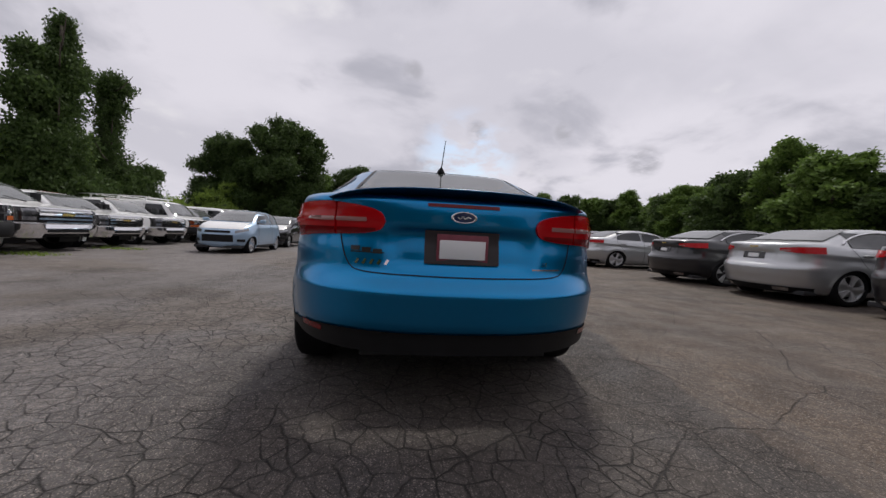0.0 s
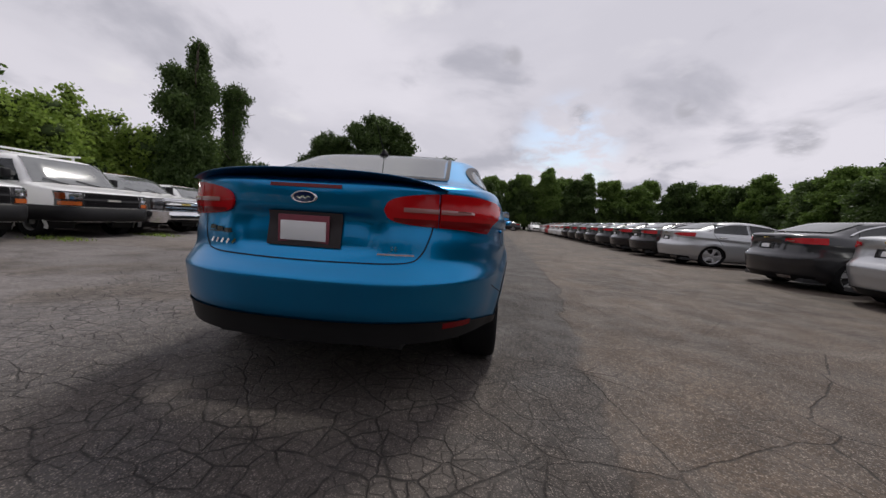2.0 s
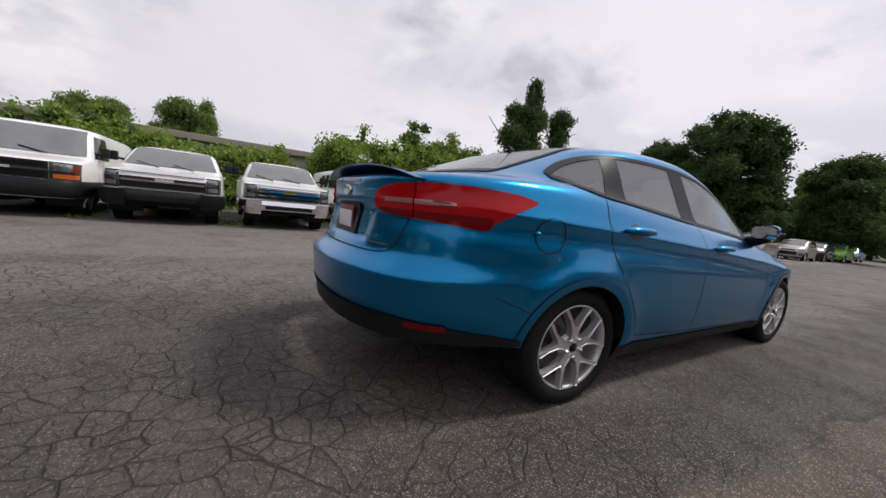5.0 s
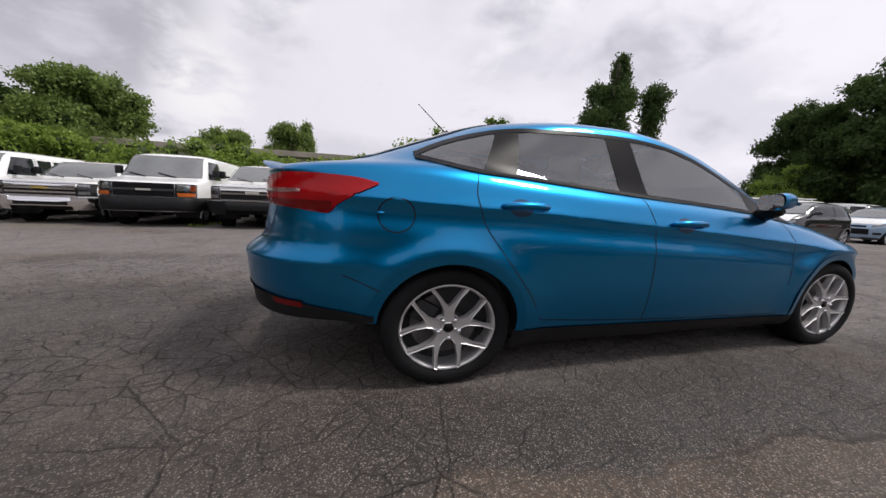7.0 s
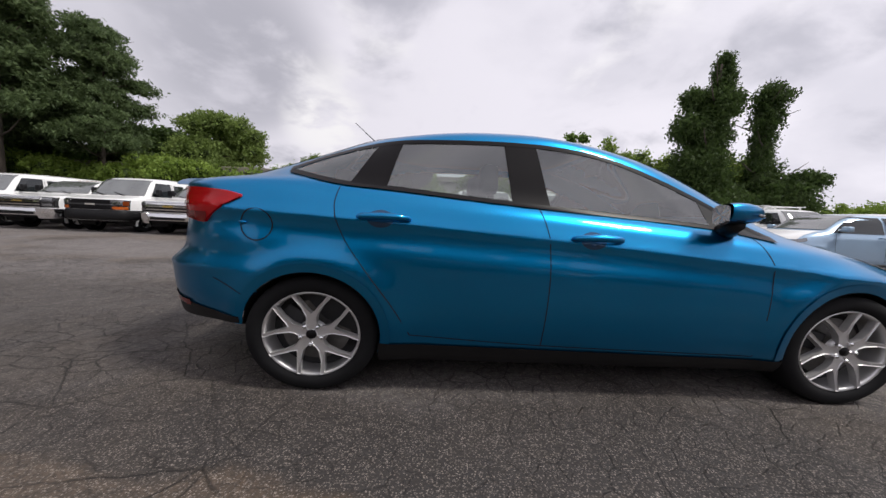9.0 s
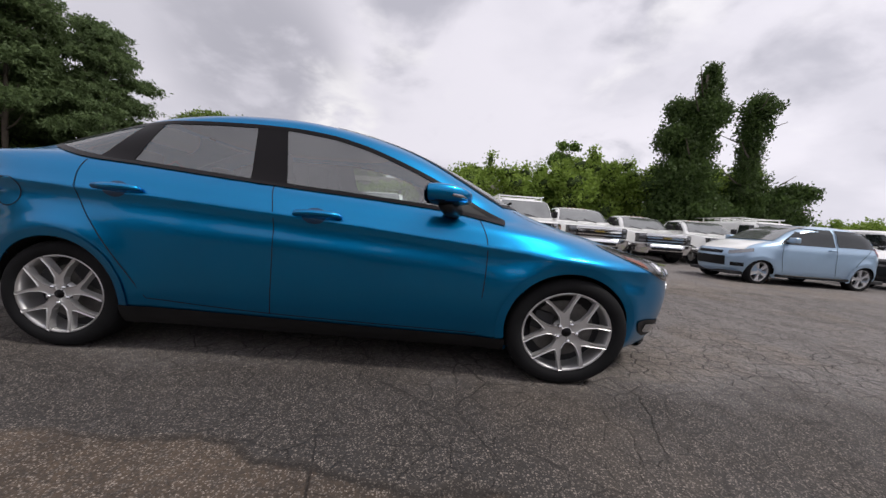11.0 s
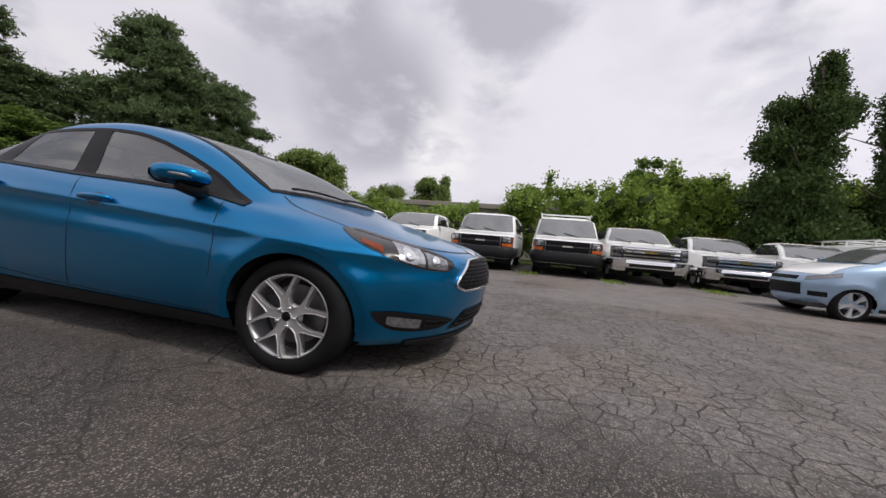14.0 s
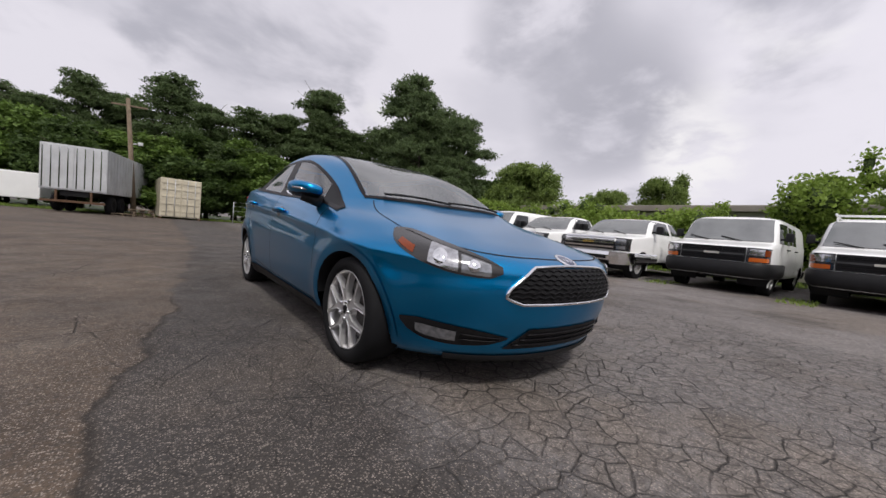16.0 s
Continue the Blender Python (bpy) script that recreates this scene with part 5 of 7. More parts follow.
def parked_sedan(paint, label):
    k = sedan_skin()
    k.belt = lambda y: 0.95 + 0.06 * (2.3 - max(min(y, 2.9), -0.5))
    k.crease = lambda y: 0.80 + 0.05 * (2.4 - y)
    lv = list(np.linspace(0.18, 0.70, 12)) + [0.73, 0.76, 0.8] + list(np.linspace(0.83, 1.08, 10)) + [1.1, 1.12, 1.14, 1.16] + list(np.linspace(1.19, 1.44, 10)) + [1.455, 1.468, 1.478, 1.486, 1.49]
    wins = [((0.0, 0.12), (0.92, 0.90), 1.085, 1.37), ((1.0, 0.98), (1.98, 1.50), 1.05, 1.36)]
    car = vehicle("saloon_car", label, "car", "saloon cars parked tail to the lane", k, lv, paint, 2.648, 1.74, "sedan", 0.385, 0.34, wins, (1.05, 1.43, 0.66, 0.54), (1.19, 1.42, 0.62, 0.52))
    for s in (1, -1):
        bm = bmesh.new()
        pts = [k.side(y, 1.395 - 0.16 * ((y - 0.75) / 1.15) ** 2 if y > 0.75 else 1.395 - 0.25 * ((0.75 - y) / 0.85) ** 2, s, 0.012) for y in np.linspace(-0.1, 1.95, 24)]
        add_tube(bm, pts, 0.018, 6)
        part("window_chrome", bm, CHROME, car, "chrome strip over the side windows")
        bm = bmesh.new()
        add_grid(bm, [[Vector((s, 1, 1)) * k.polar(0.35, -0.25, a, z, 0.012) for a in np.linspace(-84, -24, 18)] for z in (0.94, 0.985, 1.03, 1.062)])
        for v in bm.verts:
            q = min(max((abs(v.co.x) - 0.42) / 0.42, 0), 1)
            v.co.z = 1.01 + (v.co.z - 1.01) * (0.45 + 0.55 * math.sin(math.pi * min(q * 1.25, 1.0) * 0.5)) + 0.03 * max(0, v.co.y + 0.75)
        lamp = part("rear_lamp", bm, RED_LENS, car, "red rear lamp")
        bm = bmesh.new()
        add_grid(bm, [[Vector((s, 1, 1)) * k.polar(0.35, -0.25, a, z, 0.015) for a in np.linspace(-82, -70, 6)] for z in (0.975, 1.0)])
        part("reversing_lamp", bm, CLEAR_BAR, lamp)
        bm = bmesh.new()
        add_grid(bm, [[Vector((s, 1, 1)) * k.polar(0.2, 2.6, a, z + 0.0016 * (50 - a), 0.006) for a in np.linspace(28, 72, 10)] for z in (0.70, 0.77)])
        part("headlamp", bm, LAMP_CLEAR, car, "clear headlamp")
        bm = bmesh.new()
        add_grid(bm, [[Vector((s, 1, 1)) * k.polar(0.3, -0.4, a, z, 0.010) for a in np.linspace(-82, -56, 6)] for z in (0.22, 0.285)])
        part("exhaust_tip", bm, CHROME, car, "bright exhaust tip")
    bm = bmesh.new()
    add_grid(bm, [[k.polar(0, -0.1, a, z, 0.008) for a in np.linspace(-150, -30, 36)] for z in (0.19, 0.23, 0.27, 0.30)])
    part("rear_valance", bm, TRIM, car, "black lower rear bumper")
    face_patch(car, k, "plate", -0.19, 0.19, 0.80, 0.94, LAMP_BLACK, 0.006, -1, "dark plate with a pale centre")
    face_patch(car, k, "plate_centre", -0.095, 0.095, 0.825, 0.905, PLATE_WHITE, 0.014, -1)
    face_patch(car, k, "cross_badge", -0.07, 0.07, 1.03, 1.06, GOLD, 0.012, -1, "small gold cross badge")
    face_patch(car, k, "grille", -0.5, 0.5, 0.45, 0.66, TRIM, 0.008, 1, "black grille")
    door_lines(car, k, ([(0.95, 1.36), (0.98, 1.0), (1.0, 0.6), (0.98, 0.28)], [(2.08, 0.98), (2.12, 0.7), (2.06, 0.28)], [(-0.02, 1.06), (0.12, 0.85), (0.40, 0.5)]), ((0.22, 0.94), (1.20, 0.90)), paint)
    wing_mirrors(car, 0.90, 1.95, 0.99, 0.16, 0.13, paint)
    return car


def hatchback(paint, label, hood=None):
    k = Skin([(0.20, -0.50), (0.30, -0.56), (0.75, -0.58), (0.95, -0.52), (1.2, -0.40), (1.38, -0.24), (1.45, 0.0), (1.475, 0.35), (1.483, 0.6)],
             [(0.20, 2.98), (0.30, 3.04), (0.55, 3.05), (0.70, 3.01), (0.78, 2.95), (0.84, 2.85), (0.92, 2.64), (0.99, 2.40), (1.03, 2.24), (1.10, 2.08), (1.28, 1.74), (1.38, 1.48), (1.44, 1.22), (1.47, 1.0), (1.483, 0.8)],
             [(0.20, 0.74), (0.35, 0.785), (0.6, 0.80), (0.85, 0.79), (0.95, 0.765), (1.03, 0.735), (1.3, 0.66), (1.39, 0.59), (1.44, 0.51), (1.47, 0.36), (1.483, 0.2)],
             flat_belt, 0.75, 1.03, [(0.2, 7), (1.2, 6), (1.48, 2.5)], [(0.2, 3), (1.2, 4), (1.48, 2.5)], [(0.2, 6), (0.8, 7), (0.95, 7), (1.1, 6), (1.35, 5), (1.48, 2.2)], [(0.2, 2.2), (0.8, 2.6), (1.0, 4.5), (1.35, 4.5), (1.48, 2.2)],
             arches=((0, 0.3, 0.33), (2.385, 0.3, 0.33)))
    lv = list(np.linspace(0.20, 0.75, 11)) + list(np.linspace(0.79, 1.02, 9)) + list(np.linspace(1.07, 1.38, 8)) + [1.41, 1.44, 1.46, 1.473, 1.483]
    wins = [((-0.26, -0.10), (0.64, 0.66), 1.0, 1.385), ((0.72, 0.74), (1.98, 1.42), 0.985, 1.385)]
    car = vehicle("hatchback_car", label, "car", "small cars parked nose to tail", k, lv, paint, 2.385, 1.48, "small", 0.335, 0.288, wins, (1.045, 1.42, 0.62, 0.50), (1.08, 1.36, 0.56, 0.50))
    face_patch(car, k, "grille", -0.42, 0.42, 0.38, 0.60, TRIM, 0.008, label="black lower grille")
    face_patch(car, k, "upper_grille", -0.34, 0.34, 0.66, 0.73, GLOSS, 0.010, label="slim bright upper grille")
    for s in (1, -1):
        bm = bmesh.new()
        add_grid(bm, [[Vector((s, 1, 1)) * k.polar(0.1, 2.2, a, z + 0.0030 * (60 - a), 0.008) for a in np.linspace(30, 64, 10)] for z in (0.67, 0.75)])
        part("headlamp", bm, LAMP_CLEAR, car, "long clear headlamp")
        bm = bmesh.new()
        add_grid(bm, [[Vector((s, 1, 1)) * k.polar(0.1, 2.2, a, z, 0.008) for a in np.linspace(42, 60, 6)] for z in (0.38, 0.47)])
        part("fog_lamp", bm, TRIM, car, "black fog lamp pod")
        bm = bmesh.new()
        add_grid(bm, [[Vector((s, 1, 1)) * k.polar(0.3, 0.0, a, z, 0.010) for a in np.linspace(-72, -35, 6)] for z in (0.86, 1.02)])
        part("rear_lamp", bm, RED_LENS, car, "red rear lamp")
    if hood:
        bm = bmesh.new()
        add_grid(bm, [[k.nose(u * 0.62, z, 1, 0.006) for u in np.linspace(-1, 1, 15)] for z in np.linspace(0.79, 1.015, 12)])
        part("hood_film", bm, hood, car, "white protective film on the hood")
    door_lines(car, k, ([(0.68, 1.38), (0.68, 1.0), (0.70, 0.6), (0.66, 0.32)], [(1.92, 0.98), (1.96, 0.7), (1.90, 0.32)], [(-0.16, 1.0), (0.10, 0.75), (0.34, 0.45)]), ((0.80, 0.90),), paint)
    wing_mirrors(car, 0.78, 1.78, 1.03, 0.16, 0.12, paint)
    for s in (1, -1):
        bm = bmesh.new()
        add_tube(bm, [k.side(y, 0.24, s, 0.01) for y in np.linspace(0.35, 2.05, 8)], 0.03, 6)
        part("sill_trim", bm, TRIM, car)
    return car


def stand(ob, x, y, turn, size=(1, 1, 1)):
    ob.matrix_world = pose(x, y, 0, 0, 0, turn) @ Matrix.Diagonal((*size, 1))
    return ob


def copy_at(ob, x, y, turn, label=""):
    c = copy_thing(ob, pose(x, y, 0, 0, 0, turn) @ Matrix.Diagonal((*ob.matrix_world.to_scale(), 1)))
    if label:
        tagged(c, label)
    return c


# front row, noses towards the lane: rear axles stand a nose length behind the line; line and size are fitted to the
# camera's view
ROW_SIZE = 0.92
NOSE_V, NOSE_P = 4.40 * ROW_SIZE, 4.64 * ROW_SIZE
SIZES = (ROW_SIZE,) * 3
van_plain = stand(cargo_van(PAINT["white"], "white van with black grille and dark door windows", glazed=True), -7.4 - NOSE_V, 2.15, -90, SIZES)
van_rack = stand(cargo_van(PAINT["white"], "white cargo van with a ladder rack on its roof", rack=True), -7.5 - NOSE_V, 4.45, -90, SIZES)
van_blind = stand(cargo_van(PAINT["white"], "plain white cargo van without side windows"), -6.7 - NOSE_V, -4.5, -90, SIZES)
truck_hd = stand(pickup(PAINT["white"], "white pickup truck with chrome grille and bumper"), -7.65 - NOSE_P, 6.45, -90, SIZES)
truck_crew = stand(pickup(PAINT["white"], "white crew-cab pickup truck with chrome bumper", crew=True), -6.7 - NOSE_P, -0.2, -90, SIZES)
truck_work = stand(pickup(PAINT["white"], "white work pickup truck with black bumper", chrome=False, gold=False), -6.6 - NOSE_P, -2.4, -90, SIZES)
copy_at(truck_hd, -7.6 - NOSE_P, 8.6, -90)
copy_at(truck_hd, -7.6 - NOSE_P, 10.75, -90)
copy_at(truck_crew, -6.8 - NOSE_P, -6.5, -90)
copy_at(van_plain, -6.8 - NOSE_V, -8.5, -90)
copy_at(truck_hd, -6.9 - NOSE_P, -10.5, -90)
copy_at(van_plain, -7.0 - NOSE_V, -12.6, -90)
copy_at(truck_crew, -7.0 - NOSE_P, -14.8, -90)
copy_at(van_plain, -7.0 - NOSE_V, -17.0, -90)
for i, y in enumerate((13.0, 15.2, 17.4, 19.6, 21.8, 24.0, 26.2)):
    copy_at((van_rack, truck_hd, van_plain, truck_crew)[i % 4], -7.7 - (NOSE_P if i % 2 else NOSE_V), y, -90)

# small cars nose to tail, noses towards the blue car
pale_hatch = stand(hatchback(PAINT["pale_blue"], "pale blue small hatchback car with white hood film", hood=PAINT["white"]), -5.2, 10.45, 180, (0.94, 0.86, 0.97))
dark_hatch = stand(hatchback(PAINT["black"], "black small hatchback car with white hood film", hood=PAINT["white"]), -5.3, 14.3, 180, (0.94, 0.86, 0.97))
grey_hatch = stand(hatchback(PAINT["beige"], "champagne small hatchback car"), -5.2, 22.6, 180, (0.94, 0.86, 0.97))
green_hatch = stand(hatchback(PAINT["green"], "lime green small hatchback car"), -4.7, 35.5, 180, (0.94, 0.86, 0.97))
copy_at(pale_hatch, -5.3, 18.4, 180)
copy_at(grey_hatch, -4.9, 28.0, 180)
copy_at(dark_hatch, -4.9, 31.8, 180)
copy_at(grey_hatch, -5.4, 39.5, 180)
copy_at(pale_hatch, -5.4, 44.0, 180)

# saloons tail to the lane
SALOON_X = 7.0
saloon_silver = stand(parked_sedan(PAINT["silver"], "silver saloon car parked tail to the lane"), SALOON_X, 3.25, -90)
saloon_graphite = stand(parked_sedan(PAINT["graphite"], "graphite grey saloon car parked tail to the lane"), SALOON_X, 5.45, -90)
saloon_black = stand(parked_sedan(PAINT["black"], "black saloon car parked tail to the lane"), SALOON_X, 11.9, -90)
copy_at(saloon_silver, SALOON_X, 9.5, -90)
copy_at(saloon_graphite, SALOON_X, 1.0, -90)
saloon_white = stand(parked_sedan(PAINT["white"], "white saloon car parked tail to the lane"), SALOON_X, 28.0, -90)
saloon_red = stand(parked_sedan(PAINT["red"], "dark red saloon car parked tail to the lane"), SALOON_X, 34.8, -90)
for y, src in ((14.2, saloon_black), (16.5, saloon_graphite), (18.8, saloon_black), (21.1, saloon_black), (23.4, saloon_graphite), (25.7, saloon_black), (30.3, saloon_white), (32.5, saloon_white), (37.2, saloon_white), (39.6, saloon_silver)):
    copy_at(src, SALOON_X, y, -90)
for i in range(14):
    copy_at((truck_crew, van_plain, saloon_white, truck_crew)[i % 4], 17.5 + (i % 3) * 0.3, 3.5 + 2.7 * i, -90)
copy_at(saloon_black, 3.6, 46.0, 78, "black saloon car standing across the far end of the lane")
for x, src in ((-1.6, truck_crew), (0.8, van_plain), (6.8, saloon_white)):
    copy_at(src, x, 51.0, 180)

# ---- plants ----
def leaf_material(name, dark, light, rough=0.55):
    m = bpy.data.materials.new(name)
    m.use_nodes = True
    nt = m.node_tree
    N, L = nt.nodes.new, nt.links.new
    b = nt.nodes["Principled BSDF"]
    b.inputs["Roughness"].default_value = rough
    b.inputs["Specular IOR Level"].default_value = 0.25
    geo, tc = N("ShaderNodeNewGeometry"), N("ShaderNodeTexCoord")
    n = N("ShaderNodeTexNoise"); n.inputs["Scale"].default_value = 0.9
    L(tc.outputs["Object"], n.inputs["Vector"])
    mx = N("ShaderNodeMath"); mx.operation = "MULTIPLY_ADD"; mx.inputs[1].default_value = 0.55; 
    L(geo.outputs["Random Per Island"], mx.inputs[0])
    sc = N("ShaderNodeMath"); sc.operation = "MULTIPLY"; sc.inputs[1].default_value = 0.6
    L(n.outputs["Fac"], sc.inputs[0]); L(sc.outputs[0], mx.inputs[2])
    mix = N("ShaderNodeMix"); mix.data_type = "RGBA"
    mix.inputs[6].default_value, mix.inputs[7].default_value = (*dark, 1), (*light, 1)
    L(mx.outputs[0], mix.inputs[0]); L(mix.outputs[2], b.inputs["Base Color"])
    # light passing through the blades
    tr, ad = N("ShaderNodeBsdfTranslucent"), N("ShaderNodeMixShader")
    L(mix.outputs[2], tr.inputs["Color"])
    ad.inputs[0].default_value = 0.40
    out = nt.nodes["Material Output"]
    L(b.outputs[0], ad.inputs[1]); L(tr.outputs[0], ad.inputs[2]); L(ad.outputs[0], out.inputs["Surface"])
    return m


LEAF_MID = leaf_material("leaves_green", (0.062, 0.112, 0.026), (0.185, 0.280, 0.062))
LEAF_OLIVE = leaf_material("leaves_olive", (0.085, 0.130, 0.034), (0.240, 0.320, 0.085))
LEAF_BRIGHT = leaf_material("leaves_bright", (0.100, 0.165, 0.028), (0.300, 0.410, 0.078))
LEAF_DARK = leaf_material("leaves_dark", (0.030, 0.056, 0.018), (0.095, 0.148, 0.040))
LEAF_PINE = leaf_material("needles_pine", (0.052, 0.084, 0.036), (0.145, 0.200, 0.080))
BARK = material("bark", (0.075, 0.060, 0.048), 0.95, vary=0.3, scale=3, grain=0.25, bump=0.6, bump_scale=18)
# for the blobs added inside crowns: shade put into a dark green
CORE = material("crown_shade_filler", (0.045, 0.068, 0.022), 1.0, vary=0.3, scale=3, grain=0.3)


def leaves(name, blobs, count, size, mat, parent, seed, long=1.7, droop=0.2):
    """Leaf sprays in the outer shell of ellipsoid clumps (x, y, z, rx, ry, rz): each a folded blade of two quads."""
    rng = np.random.default_rng(seed)
    vol = np.array([max(b[3] * b[4], b[3] * b[5], b[4] * b[5]) for b in blobs])
    # twigs run out of the clumps; the blades sit along their outer lengths
    nt = max(count // 13, 1)
    owner = rng.choice(len(blobs), nt, p=vol / vol.sum())
    td = rng.normal(size=(nt, 3)) + np.array([0, 0, 0.25])
    td /= np.linalg.norm(td, axis=1)[:, None]
    reach = np.clip(rng.normal(0.97, 0.13, nt), 0.6, 1.3)
    twig = rng.integers(0, nt, count)
    pick = owner[twig]
    B = np.array(blobs)[pick]
    d = td[twig]
    r = reach[twig] * (1 - 0.55 * rng.random(count) ** 1.4)
    p = B[:, :3] + d * r[:, None] * B[:, 3:6] + rng.normal(size=(count, 3)) * size * 1.05
    p[:, 2] -= droop * 0.5 * (r**2) * B[:, 5] * 0.5
    a = rng.normal(size=(count, 3)) + d * 0.8 - np.array([0, 0, droop])
    a /= np.linalg.norm(a, axis=1)[:, None]
    b = np.cross(a, rng.normal(size=(count, 3)))
    b /= np.linalg.norm(b, axis=1)[:, None]
    c = np.cross(a, b)
    s = (size * rng.uniform(0.6, 1.3, count))[:, None]
    tip, base = p + a * s * long / 2, p - a * s * long / 2
    left, right = p + b * s * 0.5 + c * s * 0.18, p - b * s * 0.5 + c * s * 0.18
    V = np.stack([base, left, tip, right], 1).reshape(-1, 3)
    V[:, 2] = np.maximum(V[:, 2], 0.02)
    F = np.arange(count * 4).reshape(-1, 4)
    F = np.stack([F[:, [0, 1, 2]], F[:, [0, 2, 3]]], 1).reshape(-1, 3)
    me = bpy.data.meshes.new(name)
    me.vertices.add(len(V)); me.vertices.foreach_set("co", V.astype(np.float32).ravel())
    me.loops.add(F.size); me.loops.foreach_set("vertex_index", F.astype(np.int32).ravel())
    me.polygons.add(len(F)); me.polygons.foreach_set("loop_start", np.arange(0, F.size, 3, dtype=np.int32))
    me.update(calc_edges=True)
    me.materials.append(mat)
    ob = new(name, me)
    ob.parent = parent
    return ob


# dark blobs added inside leaf clumps to block light, no real twigs
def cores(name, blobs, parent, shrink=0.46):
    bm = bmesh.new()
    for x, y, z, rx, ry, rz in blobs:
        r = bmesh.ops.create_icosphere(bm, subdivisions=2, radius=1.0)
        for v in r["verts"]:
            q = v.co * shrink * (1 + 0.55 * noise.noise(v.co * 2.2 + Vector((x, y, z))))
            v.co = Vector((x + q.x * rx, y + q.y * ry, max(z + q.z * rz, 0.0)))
    return part(name, bm, CORE, parent, "dark blobs added inside the foliage to block light", flat=1.0)


def trunk(parent, height, r, seed, limbs=7, lean=0.03, first=0.4, spread=0.35):
    rng = random.Random(seed)
    bm = bmesh.new()
    pts = [(lean * height * t + 0.05 * rng.uniform(-1, 1), 0.05 * rng.uniform(-1, 1), height * t) for t in np.linspace(0, 1, 7)]
    add_tube(bm, pts, [r * (1.25 if i == 0 else 1) * (1 - 0.75 * i / 6) for i in range(7)], 8)
    for i in range(limbs):
        t = first + (0.95 - first) * i / max(limbs - 1, 1)
        a = rng.uniform(0, math.tau)
        o = Vector((lean * height * t, 0, height * t))
        ln = height * spread * rng.uniform(0.6, 1.1) * (1.1 - 0.5 * t)
        q = o + Vector((math.cos(a) * ln, math.sin(a) * ln, ln * rng.uniform(0.2, 0.6)))
        mid = (o + q) / 2 + Vector((0, 0, -0.06 * ln))
        add_tube(bm, [o, mid, q], [r * 0.38 * (1 - t * 0.5), r * 0.25 * (1 - t * 0.5), r * 0.06], 6)
    return part("trunk", bm, BARK, parent, "rough grey-brown trunk with limbs", flat=1.0)


def blob_crown(seed, height, width, base, n, top_round=1.0):
    """Clumps of a broad uneven crown."""
    rng = random.Random(seed)
    out = []
    for i in range(n):
        t = rng.uniform(0, 1)
        z = base + (height - base) * (0.12 + 0.80 * t)
        w = width * 0.5 * math.sqrt(max(0.06, 1 - (2 * t - 0.75) ** 2 * 0.55)) * rng.uniform(0.75, 1.15) * top_round
        a = rng.uniform(0, math.tau)
        d = w * 0.86 * math.sqrt(rng.uniform(0, 1))
        s = rng.uniform(0.09, 0.19) * width * (1.05 - 0.35 * t)
        out.append((d * math.cos(a), d * math.sin(a), z, s * rng.uniform(0.8, 1.2), s * rng.uniform(0.8, 1.2), s * rng.uniform(0.55, 0.85)))
    return out


def tree(label, seed, height, width, base, n, count, size, mat, r=0.16, group="", category="tree", name="tree"):
    t = thing(name, label, category, group)
    bl = blob_crown(seed, height, width, base, n)
    trunk(t, height * 0.86, r, seed)
    leaves("crown", bl, count, size, mat, t, seed)
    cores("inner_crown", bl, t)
    return t


def pine(label, seed, height, width, group=""):
    t = thing("pine_tree", label, "tree", group)
    rng = random.Random(seed)
    bl = []
    for i in range(34):
        f = 0.36 + 0.64 * (i + rng.random()) / 34
        w = width * 0.5 * (1.1 - 0.85 * (f - 0.36) / 0.64)
        a = i * 2.4 + rng.uniform(-0.5, 0.5)
        d = w * rng.uniform(0.35, 1.05)
        s = width * rng.uniform(0.09, 0.17)
        bl.append((d * math.cos(a), d * math.sin(a), height * f + rng.uniform(-0.2, 0.2), s * 1.5, s * 1.5, s * 0.50))
    trunk(t, height * 0.97, 0.17, seed, limbs=22, first=0.34, spread=0.24)
    leaves("crown", bl, 26000, 0.095, LEAF_PINE, t, seed, long=2.8)
    cores("inner_crown", bl, t, 0.38)
    return t


def place(ob, x, y, turn=0.0, s=1.0, sz=None, z=0.0):
    ob.matrix_world = Matrix.Translation((x, y, z)) @ Matrix.Rotation(radians(turn), 4, "Z") @ Matrix.Diagonal((s, s, sz or s, 1))
    return ob


def again(ob, x, y, turn, s=1.0, sz=None, z=0.0):
    c = copy_thing(ob, Matrix())
    return place(c, x, y, turn, s, sz, z)


rnd = random.Random(5)
# climber-grown tall trees behind the front row
t = thing("climber_tree", "tall dead trees smothered in dark green climbers", "tree")
bl = [(0, 0, 1.4, 2.0, 2.2, 1.5), (0.2, -0.6, 3.0, 1.35, 1.5, 1.4), (0, -0.2, 4.6, 1.05, 1.15, 1.2), (0.1, 0.1, 5.8, 0.95, 0.85, 0.9), (0.0, 0.35, 6.8, 0.62, 0.55, 0.75), (0.0, 0.4, 7.55, 0.42, 0.42, 0.42),
      (0.1, -1.3, 4.8, 0.8, 0.8, 0.6), (0, 1.1, 6.0, 0.5, 0.55, 0.5), (-0.1, -0.9, 6.0, 0.6, 0.7, 0.5)]
trunk(t, 7.4, 0.2, 3)
leaves("climber_foliage", bl, 60000, 0.080, LEAF_DARK, t, 3)
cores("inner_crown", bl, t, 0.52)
place(t, -13.2, 12.6, 0, 0.86, 1.05)
t = thing("climber_tree", "slim tree trunk wrapped in dark green climbers", "tree")
